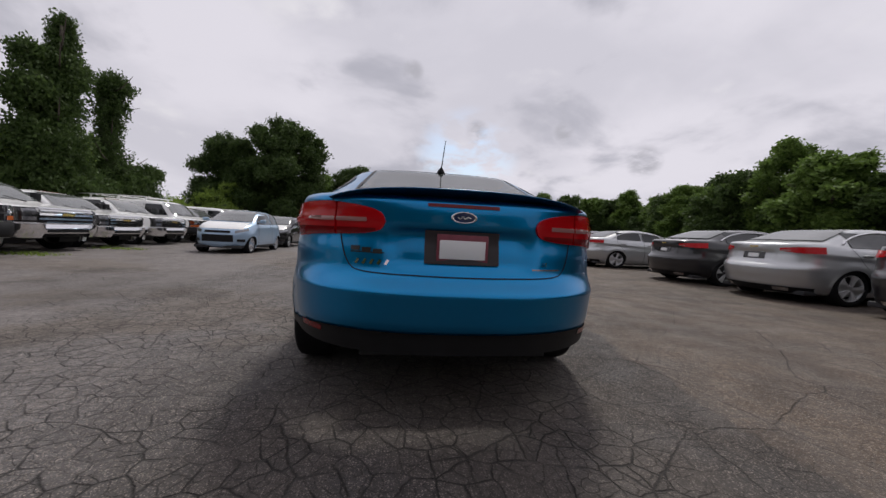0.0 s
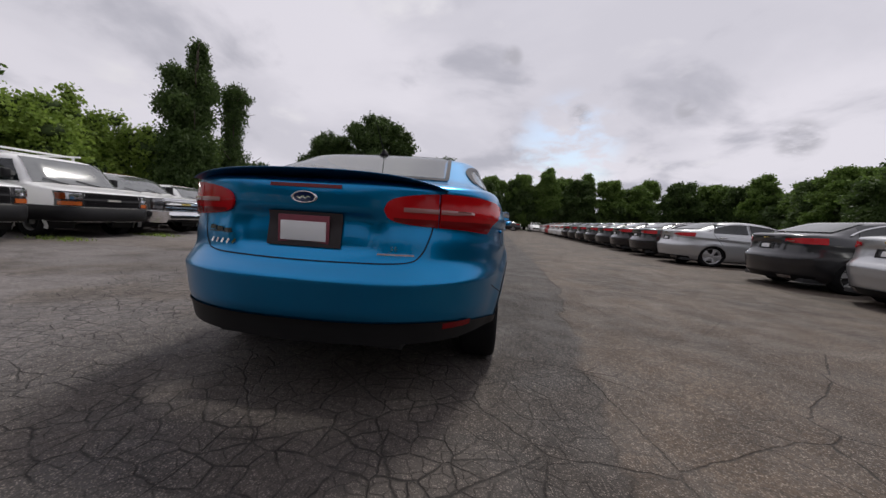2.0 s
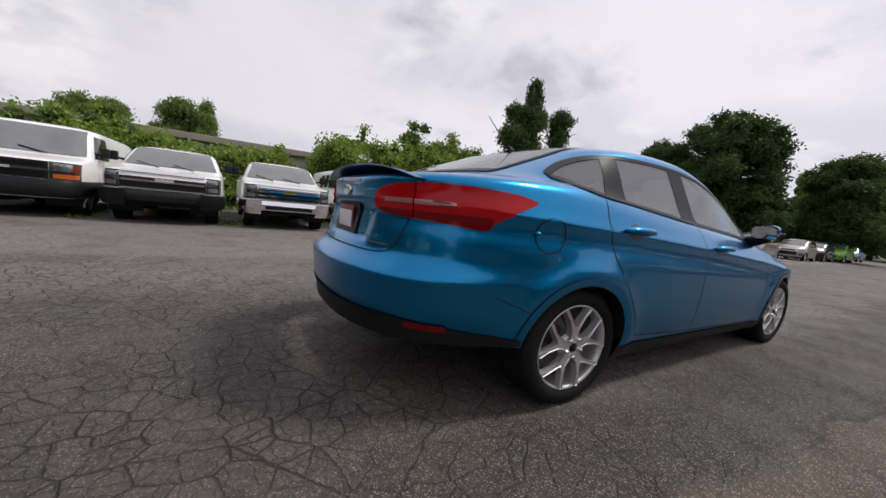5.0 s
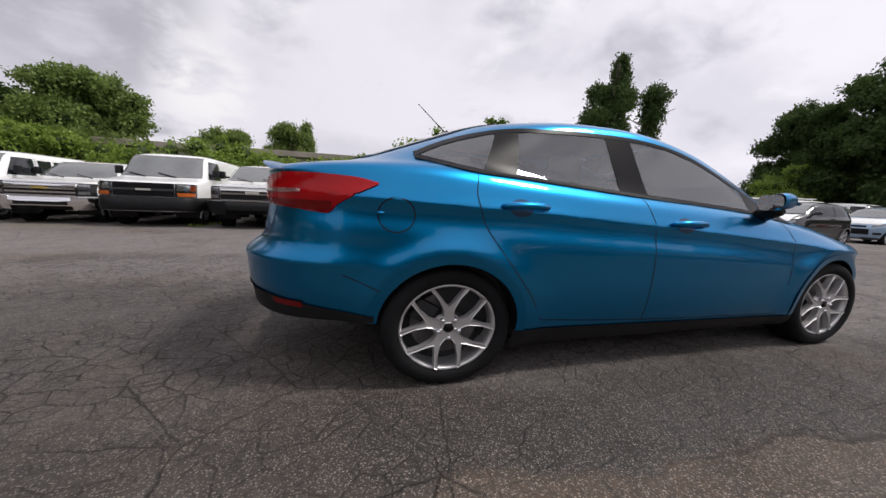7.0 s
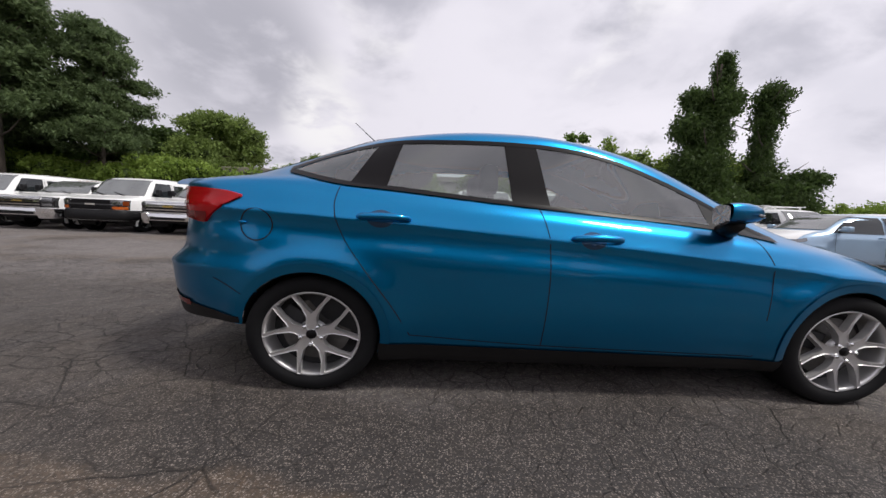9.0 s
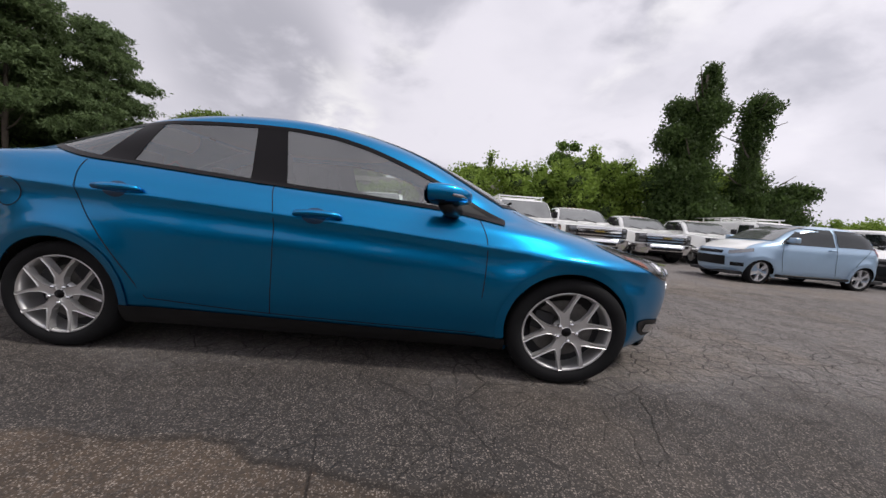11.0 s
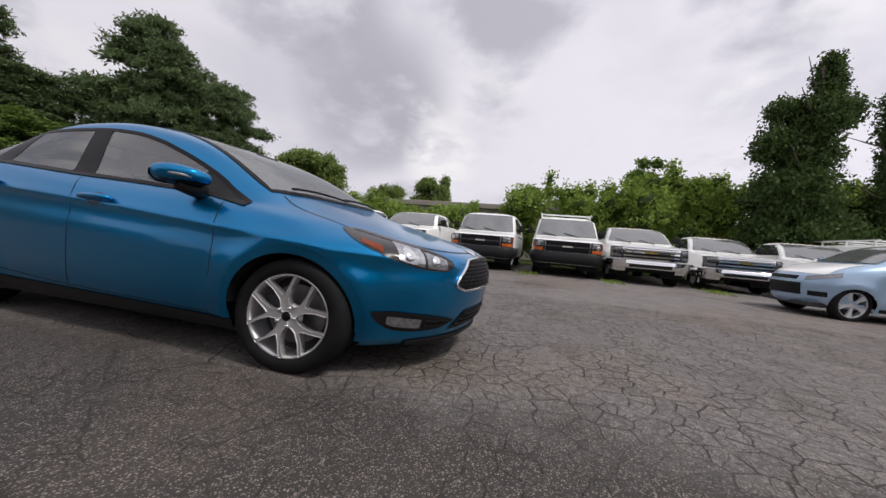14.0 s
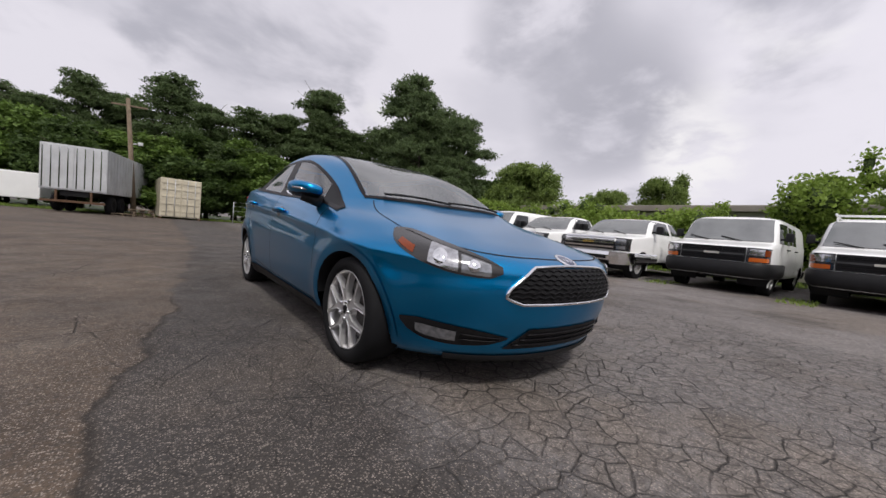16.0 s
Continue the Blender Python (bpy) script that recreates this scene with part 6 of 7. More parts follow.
bl = [(0, 0, 1.2, 1.5, 1.7, 1.3), (0, 0.1, 2.8, 0.9, 1.0, 1.1), (0, 0.0, 4.2, 0.55, 0.6, 0.9), (0, 0.1, 5.3, 0.75, 0.7, 0.75), (0, 0.25, 6.15, 0.85, 0.85, 0.6), (0.2, 1.6, 2.2, 1.0, 1.3, 0.8), (0.2, 2.5, 2.9, 0.6, 1.1, 0.35), (0.1, 2.2, 1.3, 1.0, 1.3, 1.0)]
trunk(t, 6.2, 0.16, 4)
leaves("climber_foliage", bl, 36000, 0.080, LEAF_DARK, t, 4)
cores("inner_crown", bl, t, 0.62)
place(t, -13.0, 14.8, 0, 0.86, 1.05)

# hedge of brambles and saplings behind the vehicles, taller towards the tall trees
hedge = thing("hedge", "overgrown bright green hedge of brambles and saplings", "hedge", kind="stuff")
bl = []
for y in np.arange(-30, 34, 0.85):
    tall = 2.75 + 1.25 * step(0.5, 5.0, y) + 0.3 * math.sin(y * 0.9) - 0.35 * math.exp(-(((y + 2.5) / 2.2) ** 2)) - 1.55 * math.exp(-(((y - 1.4) / 0.95) ** 2)) - 2.3 * step(16.8, 18.2, y) * (1 - step(26.0, 29.0, y))
    for _ in range(5):
        bl.append((rnd.uniform(-1.3, 0.5), y + rnd.uniform(-0.5, 0.5), rnd.uniform(0.2, 0.86) * tall, rnd.uniform(0.7, 1.1), rnd.uniform(0.6, 1.0), rnd.uniform(0.45, 0.8)))
    bl.append((rnd.uniform(-0.9, 0.1), y, tall - 0.35, rnd.uniform(0.45, 0.75), rnd.uniform(0.4, 0.7), rnd.uniform(0.3, 0.55)))
    if rnd.random() < 0.3:
        bl.append((rnd.uniform(-0.9, 0.1), y + rnd.uniform(-0.3, 0.3), tall + rnd.uniform(0.0, 0.35), rnd.uniform(0.2, 0.4), rnd.uniform(0.2, 0.45), rnd.uniform(0.3, 0.5)))
leaves("foliage", bl, 360000, 0.090, LEAF_BRIGHT, hedge, 8)
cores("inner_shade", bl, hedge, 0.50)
place(hedge, -14.6, 0)

mid = tree("rounded green broadleaf tree beyond the hedge", 21, 6.4, 6.4, 1.2, 60, 60000, 0.10, LEAF_OLIVE, group="trees behind the hedge")
place(mid, -18.6, -11.8, 0, 0.92, 0.97)
for x, y, s, sz in ((-19.2, -6.3, 0.56, 0.66), (-18.8, -2.9, 0.50, 0.74), (-24.5, 5.0, 0.6, 0.72), (-20.5, 8.6, 0.62, 0.70), (-19, 11.0, 0.75, 0.80), (-24, -19, 0.9, 0.95)):
    again(mid, x, y, rnd.uniform(0, 360), s, sz)
thin = tree("thin airy tree above the hedge", 33, 6.6, 3.0, 3.4, 9, 3600, 0.14, LEAF_MID, r=0.09, group="trees behind the hedge")
place(thin, -19.5, 9.0, 0, 0.95)

# dark group at the head of the lane
big = tree("large dark broadleaf tree with a dense crown", 41, 9.6, 8.0, 0.6, 60, 70000, 0.125, LEAF_DARK, r=0.3, group="dark trees at the head of the lane")
place(big, -11.0, 32.0, 0, 1.12)
again(big, -15.6, 32.0, 130, 0.80, 0.95)
again(big, -5.0, 37.0, 220, 0.85, 0.82)
again(big, -16.0, 37.0, 70, 0.85, 0.75)
again(big, -20.5, 22.5, 310, 0.38, 0.36)

# wood round the far end and the far side
wood_a = tree("tall green broadleaf tree at the wood's edge", 51, 9.0, 5.6, 0.2, 70, 34000, 0.17, LEAF_MID, r=0.22, group="wood beyond the lot")
place(wood_a, 0, 60)
wood_b = tree("dark green broadleaf tree at the wood's edge", 52, 8.4, 6.2, 0.1, 74, 34000, 0.17, LEAF_DARK, r=0.22, group="wood beyond the lot")
place(wood_b, 5, 58)
wood_c = tree("leafy slim tree at the wood's edge", 53, 9.6, 4.2, 0.2, 64, 28000, 0.16, LEAF_MID, r=0.2, group="wood beyond the lot")
place(wood_c, 9, 57)
WOOD = (wood_a, wood_b, wood_c)
for i in range(26):
    again(WOOD[i % 3], -26 + 2.5 * i + rnd.uniform(-1, 1), 57.5 + (i % 2) * 3.5 + rnd.uniform(-1, 1), rnd.uniform(0, 360), rnd.uniform(0.9, 1.15), rnd.uniform(0.86, 1.12))
for i in range(38):
    y = 57 - 2.2 * i
    x = 28 + 8 * step(10, 50, y) + (i % 2) * 2.5 + rnd.uniform(-1.2, 1.2)
    again(WOOD[(i * 2) % 3], x, y + rnd.uniform(-1, 1), rnd.uniform(0, 360), rnd.uniform(0.95, 1.25), rnd.uniform(0.80, 1.05))
# undergrowth that closes the wood's edge
def thicket(label, line, tall, seed, count):
    t = thing("thicket", label, "undergrowth", kind="stuff")
    r = random.Random(seed)
    (x0, y0), (x1, y1) = line
    n = int(math.hypot(x1 - x0, y1 - y0) / 0.9)
    bl = []
    for i in range(n):
        f = i / n
        for _ in range(3):
            bl.append((x0 + (x1 - x0) * f + r.uniform(-0.9, 0.9), y0 + (y1 - y0) * f + r.uniform(-0.9, 0.9), r.uniform(0.2, 0.95) * tall * (0.8 + 0.4 * r.random()), r.uniform(0.7, 1.3), r.uniform(0.7, 1.3), r.uniform(0.5, 1.0)))
    leaves("foliage", bl, count, 0.17, LEAF_DARK, t, seed)
    cores("inner_shade", bl, t, 0.6)


thicket("dark green undergrowth along the wood's edge", ((-28, 57), (36, 56.5)), 4.2, 91, 60000)
thicket("dark green undergrowth beside the parked saloons", ((35.5, 56), (27.5, -24)), 4.4, 92, 70000)
# pines and oaks behind the tail of the car
pine_a = pine("tall pine tree with tiered dark needles", 61, 12.6, 6.4, group="pines at the back of the lot")
place(pine_a, -14.0, -20.2, 0, 1.0, 1.0)
for x, y, sx, sz in ((-14.6, -14.9, 0.62, 0.66), (-13.0, -17.6, 0.80, 0.80), (-16.8, -17.0, 0.8, 0.76)):
    again(pine_a, x, y, 40 * x, sx, sz)
pine_b = pine("tall slender pine tree with bare lower trunk", 62, 12.2, 5.4, group="pines at the back of the lot")
place(pine_b, -9.5, -28)
for i in range(17):
    x = -19.5 + 2.6 * i
    y = -21 - 0.85 * i if i < 9 else -31.0 - 0.9 * (i - 8)
    again((pine_a, pine_b)[i % 2], x, y - 3.5 + rnd.uniform(-1, 1), rnd.uniform(0, 360), rnd.uniform(0.85, 1.05), rnd.uniform(0.85, 1.05) * (1.0 if i < 2 else 0.80))
for i in range(24):
    x = -26 + 2.3 * i
    y = -14 - 1.05 * i if i < 16 else -30.8 - 0.5 * (i - 16)
    again(WOOD[(i * 2) % 3], x, min(y, -15) - 3 + rnd.uniform(-1, 1), rnd.uniform(0, 360), rnd.uniform(0.95, 1.15), rnd.uniform(0.58, 0.78))

# ---- ground ----
def asphalt():
    m = bpy.data.materials.new("asphalt_worn")
    m.use_nodes = True
    nt = m.node_tree
    N, L = nt.nodes.new, nt.links.new
    b = nt.nodes["Principled BSDF"]
    tc = N("ShaderNodeTexCoord")
    P = tc.outputs["Object"]

    def noise_tex(scale, detail=4, rough=0.55, src=P):
        n = N("ShaderNodeTexNoise"); n.inputs["Scale"].default_value, n.inputs["Detail"].default_value, n.inputs["Roughness"].default_value = scale, detail, rough
        L(src, n.inputs["Vector"])
        return n.outputs["Fac"]

    def math_node(op, a, bb=None, c=None):
        n = N("ShaderNodeMath"); n.operation = op
        for sock, v in zip(n.inputs, (a, bb, c)):
            if v is None:
                continue
            if isinstance(v, (int, float)):
                sock.default_value = v
            else:
                L(v, sock)
        return n.outputs[0]

    def span(v, lo, hi, a=0.0, z=1.0, smooth=True):
        n = N("ShaderNodeMapRange")
        n.interpolation_type = "SMOOTHSTEP" if smooth else "LINEAR"
        n.inputs["From Min"].default_value, n.inputs["From Max"].default_value, n.inputs["To Min"].default_value, n.inputs["To Max"].default_value = lo, hi, a, z
        L(v, n.inputs["Value"])
        return n.outputs["Result"]

    def mix(f, a, c):
        n = N("ShaderNodeMix"); n.data_type = "RGBA"
        L(f, n.inputs[0])
        for sock, v in ((n.inputs[6], a), (n.inputs[7], c)):
            if isinstance(v, tuple):
                sock.default_value = (*v, 1)
            else:
                L(v, sock)
        return n.outputs[2]

    sep = N("ShaderNodeSeparateXYZ"); L(P, sep.inputs[0])
    X, Y = sep.outputs["X"], sep.outputs["Y"]
    # wandering coordinates, so that seams and cracks are never straight
    wob = N("ShaderNodeTexNoise"); wob.inputs["Scale"].default_value, wob.inputs["Detail"].default_value = 9.0, 5
    L(P, wob.inputs["Vector"])
    off = N("ShaderNodeVectorMath"); off.operation = "MULTIPLY_ADD"
    off.inputs[1].default_value = (0.055, 0.055, 0.0)
    L(wob.outputs["Color"], off.inputs[0]); L(P, off.inputs[2])
    W = off.outputs[0]

    def cracks(scale, wide, jitter=1.0):
        v = N("ShaderNodeTexVoronoi"); v.feature = "DISTANCE_TO_EDGE"; v.voronoi_dimensions = "2D"
        v.inputs["Scale"].default_value, v.inputs["Randomness"].default_value = scale, jitter
        L(W, v.inputs["Vector"])
        return span(v.outputs["Distance"], 0.0, wide, 1.0, 0.0)

    xw = math_node("ADD", X, math_node("MULTIPLY", math_node("SUBTRACT", noise_tex(1.3, 5), 0.5), 0.5))
    xo = math_node("SUBTRACT", xw, span(Y, -4.0, 4.0, -0.36, 0.36, False))
    old = math_node("MULTIPLY", span(xo, 1.42, 1.50), span(X, 7.0, 9.0, 1.0, 0.0))      # older, browner strip on the lane
    lane = span(xw, -3.3, -2.9, 1.0, 0.0)                                               # smoother lane before the trucks
    strip = span(math_node("ADD", X, math_node("MULTIPLY", math_node("SUBTRACT", noise_tex(0.7, 5), 0.5), 1.6)), 0.55, 1.0)   # darker strip beside the seam
    smooth_strip = strip
    yw = math_node("ADD", Y, math_node("MULTIPLY", math_node("SUBTRACT", noise_tex(0.5, 5), 0.5), 2.4))
    strip = math_node("MAXIMUM", strip, math_node("MULTIPLY", span(yw, -0.6, 0.6, 0.76, 0.0), span(xw, -2.0, -0.9)))
    # colours
    base = mix(noise_tex(1.1, 6, 0.6), (0.124, 0.126, 0.130), (0.238, 0.241, 0.247))
    base = mix(math_node("MULTIPLY", strip, 0.92), base, mix(noise_tex(1.6, 6, 0.6), (0.018, 0.017, 0.0165), (0.046, 0.043, 0.041)))
    base = mix(math_node("MULTIPLY", old, 0.85), base, mix(span(noise_tex(0.7, 7, 0.6), 0.40, 0.60), (0.036, 0.030, 0.024), (0.135, 0.108, 0.080)))
    base = mix(math_node("MULTIPLY", math_node("MULTIPLY", old, span(yw, -1.2, 1.2, 1.0, 0.8)), 0.72), base, mix(span(noise_tex(0.9, 6), 0.35, 0.65), (0.050, 0.038, 0.028), (0.172, 0.132, 0.094)))
    base = mix(math_node("MULTIPLY", lane, 0.75), base, mix(noise_tex(0.6, 6), (0.185, 0.186, 0.190), (0.300, 0.302, 0.308)))
    tan = math_node("MULTIPLY", span(noise_tex(0.42, 7, 0.62), 0.50, 0.60), span(strip, 0.0, 1.0, 0.55, 0.25))
    base = mix(tan, base, (0.205, 0.178, 0.142))
    wornd = math_node("MULTIPLY", span(noise_tex(0.9, 7, 0.65, W), 0.52, 0.64), 0.5)
    base = mix(wornd, base, (0.062, 0.057, 0.051))
    stone = N("ShaderNodeTexVoronoi"); stone.voronoi_dimensions = "2D"; stone.inputs["Scale"].default_value = 165.0
    L(P, stone.inputs["Vector"])
    sepc = N("ShaderNodeSeparateXYZ"); L(stone.outputs["Color"], sepc.inputs[0])
    speck = math_node("MULTIPLY", span(sepc.outputs["X"], 0.62, 0.95), span(stone.outputs["Distance"], 0.25, 0.55, 1.0, 0.0))
    dull = math_node("MULTIPLY", strip, span(old, 0.0, 1.0, 1.0, 0.0))
    base = mix(math_node("MULTIPLY", speck, span(dull, 0.0, 1.0, 0.85, 0.75)), base, (0.40, 0.375, 0.34))
    grit = N("ShaderNodeTexVoronoi"); grit.voronoi_dimensions = "2D"; grit.inputs["Scale"].default_value = 92.0
    L(P, grit.inputs["Vector"])
    sepg = N("ShaderNodeSeparateXYZ"); L(grit.outputs["Color"], sepg.inputs[0])
    chip = math_node("MULTIPLY", span(sepg.outputs["X"], 0.68, 0.92), span(grit.outputs["Distance"], 0.15, 0.42, 1.0, 0.0))
    base = mix(math_node("MULTIPLY", chip, span(dull, 0.0, 1.0, 0.75, 0.62)), base, (0.46, 0.43, 0.385))
    blot = span(noise_tex(26.0, 5, 0.7), 0.40, 0.62)
    base = mix(math_node("MULTIPLY", blot, 0.50), base, (0.045, 0.042, 0.038))
    pit = span(sepc.outputs["Y"], 0.70, 0.92)
    base = mix(math_node("MULTIPLY", pit, 0.45), base, (0.028, 0.027, 0.026))
    stain = math_node("MULTIPLY", span(noise_tex(0.22, 5, 0.6), 0.52, 0.66), 0.45)
    base = mix(stain, base, (0.045, 0.043, 0.041))
    # alligator cracks, dense where the surface has failed
    fine = math_node("MAXIMUM", cracks(8.0, 0.062), math_node("MULTIPLY", cracks(17.0, 0.075), 0.5))
    fine = math_node("MULTIPLY", fine, span(noise_tex(5.0, 4), 0.36, 0.56, 0.35, 1.0))
    fail = span(noise_tex(0.55, 5), 0.32, 0.50, 0.22, 1.0)
    fail = math_node("MULTIPLY", math_node("MULTIPLY", fail, span(lane, 0.0, 1.0, 1.0, 0.30)), math_node("MULTIPLY", span(old, 0.0, 1.0, 1.0, 0.55), span(smooth_strip, 0.0, 1.0, 1.0, 0.55)))
    fine = math_node("MULTIPLY", fine, fail)
    long_ = math_node("MULTIPLY", math_node("MULTIPLY", cracks(0.55, 0.006), span(noise_tex(1.2, 3), 0.45, 0.55)), 0.6)
    mid_ = math_node("MULTIPLY", math_node("MULTIPLY", cracks(1.7, 0.016), span(noise_tex(0.5, 3), 0.45, 0.6)), 0.85)
    seam = math_node("MULTIPLY", span(math_node("ABSOLUTE", math_node("SUBTRACT", xo, 1.46)), 0.0, 0.03, 1.0, 0.0), span(Y, 0.2, 1.4, 0.1, 0.75))
    crack = math_node("MAXIMUM", math_node("MAXIMUM", fine, long_), math_node("MAXIMUM", mid_, seam))
    block = N("ShaderNodeTexVoronoi"); block.voronoi_dimensions = "2D"; block.inputs["Scale"].default_value = 8.0
    L(W, block.inputs["Vector"])
    sepb = N("ShaderNodeSeparateXYZ"); L(block.outputs["Color"], sepb.inputs[0])
    base = mix(math_node("MULTIPLY", math_node("MULTIPLY", span(sepb.outputs["X"], 0.5, 1.0), fail), span(strip, 0.0, 1.0, 0.14, 0.03)), base, (0.26, 0.245, 0.225))   # blocks between the cracks wear unevenly
    base = mix(math_node("MULTIPLY", math_node("MULTIPLY", span(sepb.outputs["X"], 0.0, 0.5, 1.0, 0.0), fail), 0.16), base, (0.035, 0.033, 0.031))
    base = mix(math_node("MULTIPLY", crack, 0.90), base, (0.013, 0.012, 0.011))
    warm = N("ShaderNodeVectorMath"); warm.operation = "MULTIPLY"; warm.inputs[1].default_value = (0.90, 0.818, 0.785)
    L(base, warm.inputs[0])
    L(warm.outputs[0], b.inputs["Base Color"])
    L(span(noise_tex(3.0, 4), 0.3, 0.7, 0.62, 0.85), b.inputs["Roughness"])
    b.inputs["Specular IOR Level"].default_value = 0.35
    # relief: stones proud, cracks deep
    h = math_node("MULTIPLY_ADD", speck, 0.25, math_node("MULTIPLY", noise_tex(140, 3), 0.5))
    h = math_node("SUBTRACT", h, math_node("MULTIPLY", crack, 1.6))
    h = math_node("ADD", h, math_node("MULTIPLY", noise_tex(9, 4), 0.5))
    bp = N("ShaderNodeBump"); bp.inputs["Strength"].default_value, bp.inputs["Distance"].default_value = 0.7, 0.008
    L(h, bp.inputs["Height"]); L(bp.outputs[0], b.inputs["Normal"])
    return m


ASPHALT = asphalt()
bm = bmesh.new()
rows = []
xs = sorted({round(v, 2) for v in (*np.linspace(-60, 60, 61), -2500, -900, -300, -120, 120, 300, 900, 2500)})
for y in xs:
    rows.append([(x, y, 0.0) for x in xs])
add_grid(bm, rows)
me = mesh_of(bm, "ground", False)
me.materials.append(ASPHALT)
tagged(new("ground", me), "worn cracked grey asphalt of a car lot", "asphalt ground", kind="structure")

# strips of grass below the hedge and at the lot's edges
GRASS_SOIL = material("grass_soil", (0.035, 0.050, 0.018), 0.95, vary=0.35, scale=1.5, grain=0.3, bump=0.5, bump_scale=30)
bm = bmesh.new()
for x0, y0, x1, y1 in ((-40, -60, -12.9, 46), (-40, -60, 40, -25.5), (26, -25.5, 60, 70), (-40, 55.5, 26, 90)):
    add_grid(bm, [[(x0 + (x1 - x0) * i / 10 + (0.25 * noise.noise(Vector((i, j, 3))) if 0 < i < 10 else 0), y0 + (y1 - y0) * j / 24, 0.03 + 0.02 * noise.noise(Vector((i * 0.7, j * 0.7, 1)))) for i in range(11)] for j in range(25)])
me = mesh_of(bm, "verge", True)
me.materials.append(GRASS_SOIL)
tagged(new("verge", me), "rough green grass verge round the asphalt", "grass verge", kind="structure")


def tufts(name, label, areas, count, size, mat, seed):
    rng = np.random.default_rng(seed)
    a = np.array(areas)
    pick = rng.integers(0, len(a), count)
    x = a[pick, 0] + (a[pick, 2] - a[pick, 0]) * rng.random(count)
    y = a[pick, 1] + (a[pick, 3] - a[pick, 1]) * rng.random(count)
    ang, ln = rng.uniform(0, 6.28, count), size * rng.uniform(0.5, 1.4, count)
    dx, dy = np.cos(ang), np.sin(ang)
    V = np.stack([np.stack([x - dy * 0.012, y + dx * 0.012, 0 * x], 1), np.stack([x + dy * 0.012, y - dx * 0.012, 0 * x], 1), np.stack([x + dx * ln * 0.5, y + dy * ln * 0.5, ln], 1)], 1).reshape(-1, 3)
    me = bpy.data.meshes.new(name)
    F = np.arange(count * 3)
    me.vertices.add(len(V)); me.vertices.foreach_set("co", V.astype(np.float32).ravel())
    me.loops.add(len(F)); me.loops.foreach_set("vertex_index", F.astype(np.int32))
    me.polygons.add(count); me.polygons.foreach_set("loop_start", np.arange(0, count * 3, 3, dtype=np.int32))
    me.update(calc_edges=True)
    me.materials.append(mat)
    tagged(new(name, me), label, "grass", kind="stuff")


tufts("grass", "rough grass blades along the lot's edges", [(-13.6, -26, -12.8, 30), (-8, -28, 12, -25.4), (25.8, -20, 27, 50)], 26000, 0.16, LEAF_BRIGHT, 2)
tufts("weeds", "small weeds growing from cracks below the trucks", [(-8.2, y - 0.25, -7.0, y + 0.25) for y in (-3.7, -1.3, 1.2, 3.5, 5.6, 7.9)], 900, 0.06, LEAF_BRIGHT, 4)

# ---- the back of the lot ----
WALLING = material("trailer_panels", (0.50, 0.51, 0.52), 0.5, 0.1, vary=0.12, scale=1.5, grain=0.06)
CREAM = material("container_cream", (0.52, 0.47, 0.36), 0.6, vary=0.15, scale=2.0, grain=0.08)
RUST = material("rust_brown", (0.10, 0.055, 0.03), 0.8, vary=0.3, scale=6)
TIMBER = material("weathered_timber", (0.17, 0.13, 0.09), 0.9, vary=0.25, scale=5, grain=0.2)
ROOFING = material("roof_sheet_tan", (0.30, 0.27, 0.23), 0.6, vary=0.12, scale=1.0)
STUCCO = material("wall_render_pale", (0.48, 0.46, 0.42), 0.8, vary=0.12, scale=1.2)


def box_part(name, lo, hi, mat, parent, label="", bevel=0.01):
    bm = bmesh.new()
    add_box(bm, lo, hi, bevel)
    return part(name, bm, mat, parent, label, smooth=False, flat=1.0)


# semi-trailer with ribbed sides
t = thing("semi_trailer", "weathered silver box semi-trailer parked on the grass", "trailer")
box_part("box_body", (-1.15, 0, 1.0), (1.15, 9.5, 3.05), WALLING, t, "dull silver box body")
for i in range(24):
    for s in (1, -1):
        box_part("side_rib", (s * 1.15 - 0.02, 0.2 + 0.4 * i, 1.05), (s * 1.15 + 0.02, 0.25 + 0.4 * i, 3.0), WALLING, t)
for x in (-0.57, 0.57):
    d = box_part("rear_door", (x - 0.55, -0.03, 1.05), (x + 0.55, 0.0, 2.98), WALLING, t, "ribbed rear door leaf")
    for j in range(4):
        box_part("door_rib", (x - 0.5 + 0.28 * j, -0.05, 1.1), (x - 0.45 + 0.28 * j, -0.03, 2.95), CHROME, d)
box_part("chassis", (-0.5, 0.1, 0.75), (0.5, 9.0, 1.0), TRIM, t, "dark steel chassis")
box_part("underrun_bar", (-1.1, -0.02, 0.45), (1.1, 0.06, 0.55), RUST, t)
for x in (-0.6, 0.6):
    box_part("underrun_post", (x - 0.04, 0, 0.5), (x + 0.04, 0.08, 1.0), RUST, t)
for y in (1.2, 2.4):
    for x in (-0.95, 0.95):
        bm = bmesh.new()
        add_lathe(bm, [(0.2, -0.12), (0.42, -0.12), (0.45, 0), (0.42, 0.12), (0.2, 0.12), (0.1, 0.05), (0.0, 0.05)], 20, "x", (x, y, 0.45))
        part("trailer_wheel", bm, RUBBER, t, "black trailer wheel", flat=1.0)
t.matrix_world = pose(5.1, -21.8, 0, 0, 0, 168) @ Matrix.Diagonal((1.12, 1.12, 1.12, 1))
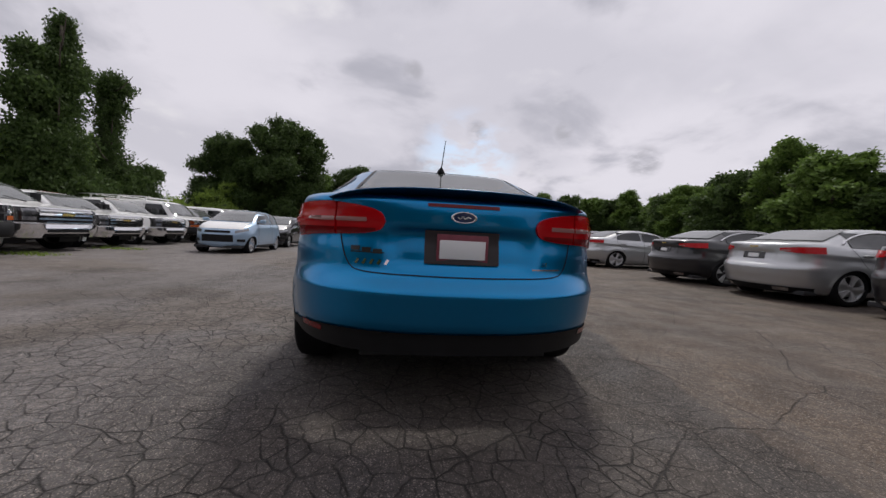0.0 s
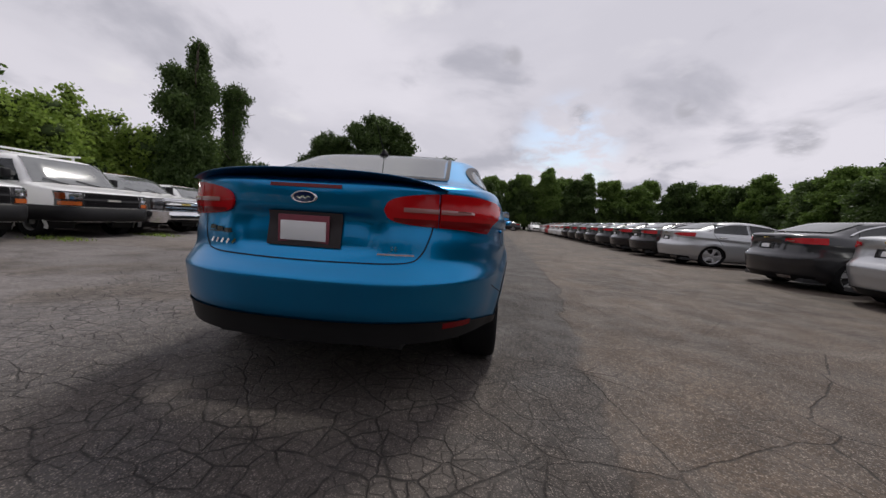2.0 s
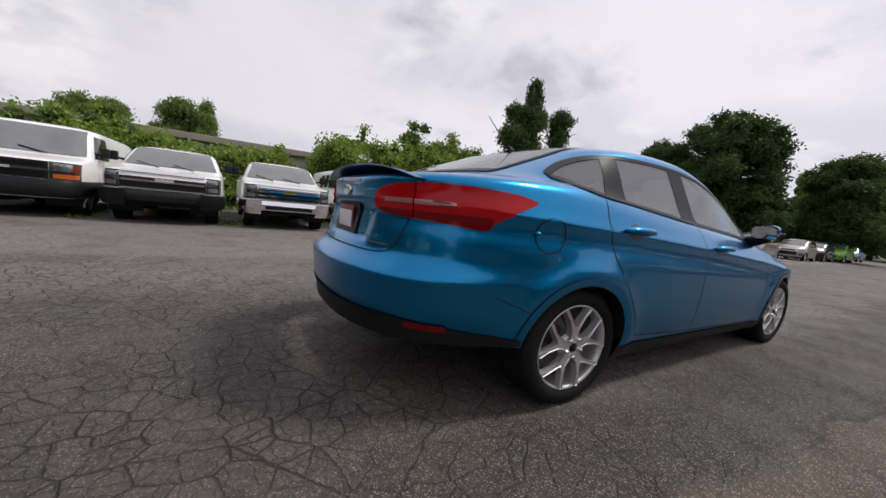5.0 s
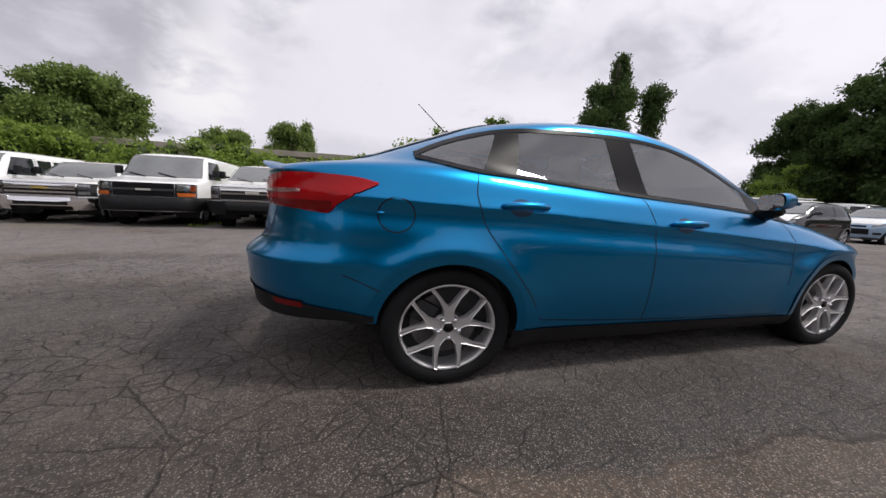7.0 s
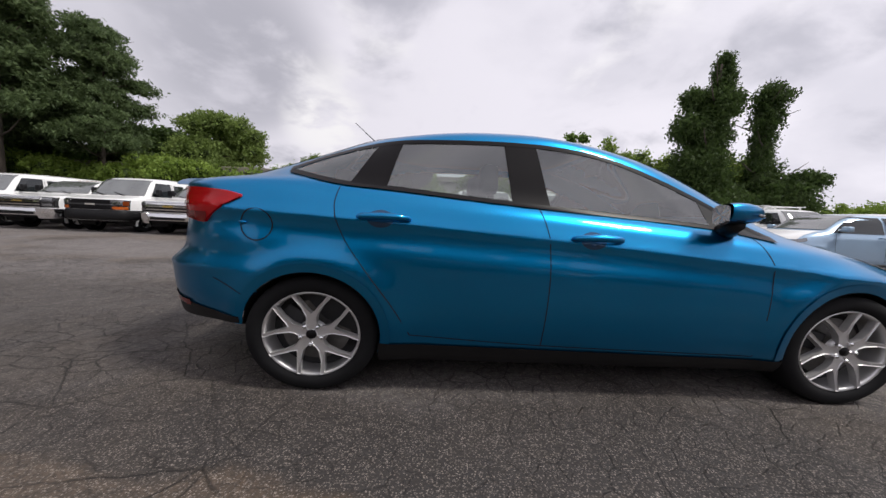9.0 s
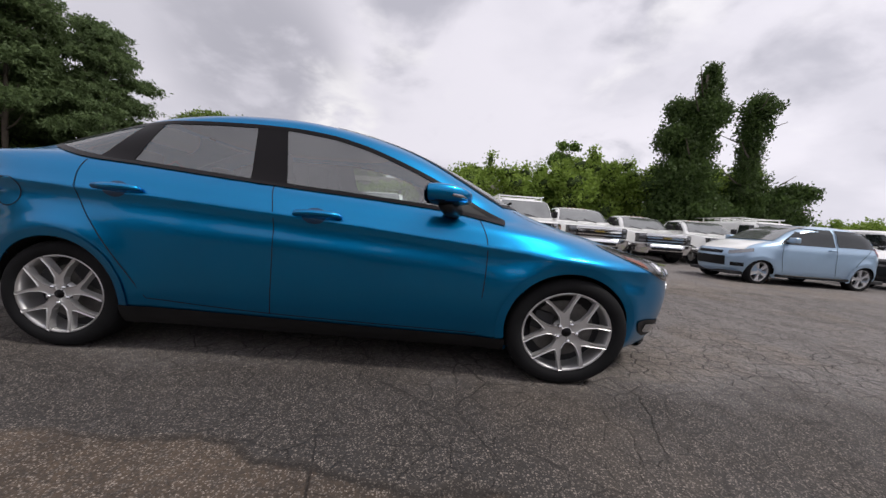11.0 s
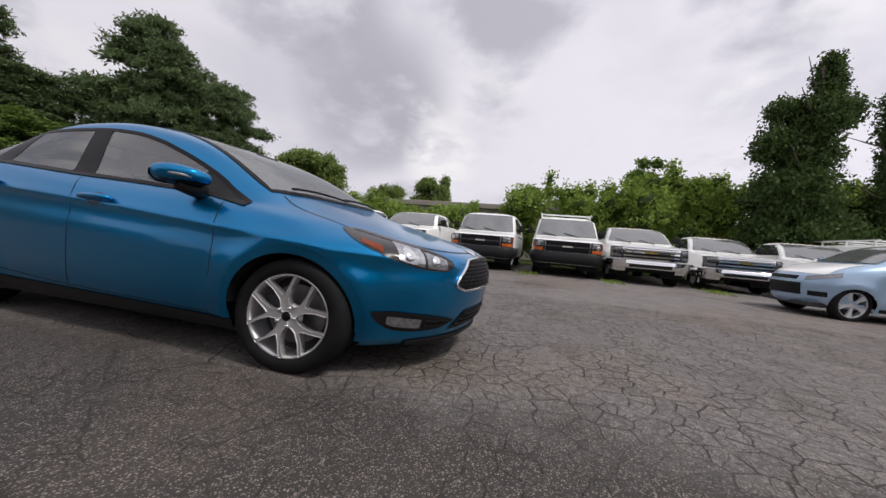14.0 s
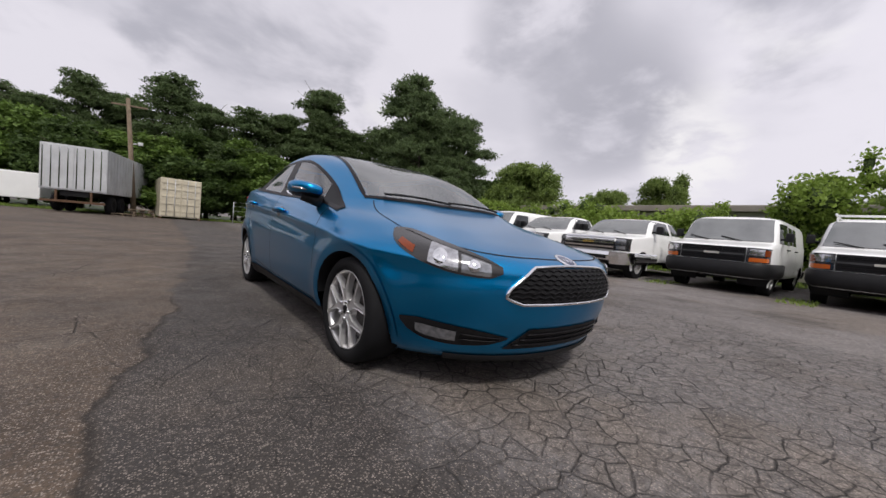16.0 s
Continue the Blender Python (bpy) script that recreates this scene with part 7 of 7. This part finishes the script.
# low white trailer beside it
t = thing("cargo_trailer", "low white enclosed cargo trailer", "trailer")
box_part("box_body", (-1.0, 0, 0.5), (1.0, 4.2, 2.0), PAINT["white"], t, "white box body", 0.06)
box_part("drawbar", (-0.06, 4.2, 0.5), (0.06, 5.4, 0.58), TRIM, t)
for x in (-1.0, 1.0):
    bm = bmesh.new()
    add_lathe(bm, [(0.1, -0.1), (0.3, -0.1), (0.33, 0), (0.3, 0.1), (0.1, 0.1)], 18, "x", (x, 1.9, 0.33))
    part("trailer_wheel", bm, RUBBER, t, flat=1.0)
    box_part("mudguard", (x - 0.12, 1.45, 0.66), (x + 0.12, 2.35, 0.70), TRIM, t)
t.matrix_world = pose(11.0, -28.0, 0, 0, 0, 80)
# shipping container, its doors to the lot
t = thing("shipping_container", "cream shipping container with ribbed doors", "container")
box_part("box_body", (-1.05, -6, 0.1), (1.05, 0, 2.25), CREAM, t, "cream steel box", 0.02)
for x in (-0.52, 0.52):
    d = box_part("container_door", (x - 0.50, 0.0, 0.16), (x + 0.50, 0.04, 2.2), CREAM, t, "cream door leaf")
    for z in (0.45, 0.85, 1.25, 1.65, 2.0):
        box_part("door_ridge", (x - 0.44, 0.04, z - 0.05), (x + 0.44, 0.07, z + 0.05), CREAM, d)
    for dx in (-0.2, 0.2):
        bm = bmesh.new()
        add_tube(bm, [(x + dx, 0.09, 0.15), (x + dx, 0.09, 2.2)], 0.018, 6)
        part("lock_rod", bm, WALLING, d, flat=1.0)
for x in (-1.0, 1.0):
    for y in (-5.9, -0.1):
        box_part("foot", (x - 0.08, y - 0.08, 0.0), (x + 0.08, y + 0.08, 0.14), RUST, t)
t.matrix_world = pose(0.6, -23.6, 0, 0, 0, 4) @ Matrix.Diagonal((1, 1, 1.12, 1))
# pallets heaped beside the container
for i, (x, y, z, tilt) in enumerate(((2.3, -23.2, 0.0, 0), (2.4, -23.3, 0.14, 8), (3.2, -23.0, 0.0, -5), (2.45, -23.15, 0.30, -12))):
    pal = thing("pallet", "weathered timber pallet heaped beside the container", "pallet", "pallet heap")
    for j in range(5):
        box_part("board", (-0.5, -0.5 + 0.22 * j, 0.10), (0.5, -0.38 + 0.22 * j, 0.125), TIMBER, pal)
    for xx in (-0.45, 0.0, 0.45):
        box_part("bearer", (xx - 0.04, -0.5, 0.0), (xx + 0.04, 0.5, 0.10), TIMBER, pal)
    pal.matrix_world = pose(x, y, z, 0, 0, tilt)
# utility pole
t = thing("utility_pole", "leaning weathered timber utility pole", "pole")
bm = bmesh.new()
add_tube(bm, [(0, 0, 0), (0.05, 0, 3.5), (0.12, 0, 7.2)], [0.15, 0.13, 0.10], 10)
part("post", bm, TIMBER, t, flat=1.0)
box_part("crossarm", (-0.8, -0.05, 6.7), (0.9, 0.05, 6.8), TIMBER, t)
bm = bmesh.new()
add_tube(bm, [(0.1, 0, 4.4), (-0.35, 0.1, 4.5)], 0.03, 6)
add_box(bm, (-0.55, 0.0, 4.38), (-0.3, 0.2, 4.58), 0.03)
part("lamp_head", bm, WALLING, t, "small grey lamp head", flat=1.0)
t.matrix_world = pose(2.9, -25.5, 0, 0, 3, 0)
# wire fence towards the pines
fence = thing("wire_fence", "grey chain-link fence at the edge of the lot", "fence")
for i in range(12):
    bm = bmesh.new()
    add_tube(bm, [(0, 0, 0), (0, 0, 1.5)], 0.03, 6)
    o = part("post", bm, WALLING, fence, flat=1.0)
    o.location = (-2.5 - 1.15 * i, -25.0 + 0.55 * i, 0)
bm = bmesh.new()
for z in (0.15, 0.5, 0.85, 1.2, 1.48):
    add_tube(bm, [(-2.5, -25.0, z), (-2.5 - 1.15 * 11, -25.0 + 0.55 * 11, z)], 0.008, 4)
part("wires", bm, WALLING, fence, flat=1.0)
# long low building behind the hedge
t = thing("warehouse", "long low tan building behind the hedge", "building")
box_part("wall", (-21.0, -40, 0), (-17.2, 6.0, 2.62), STUCCO, t, "pale rendered wall", 0.02)
box_part("roof", (-21.3, -40.3, 2.62), (-16.9, 6.3, 2.90), ROOFING, t, "flat tan roof edge", 0.03)
for i in range(10):
    w = box_part("window", (-17.2, -36 + 4.2 * i, 0.9), (-17.16, -34.4 + 4.2 * i, 1.8), PANE, t)
    box_part("window_frame", (-17.18, -36.06 + 4.2 * i, 0.84), (-17.14, -34.34 + 4.2 * i, 0.9), WALLING, w)
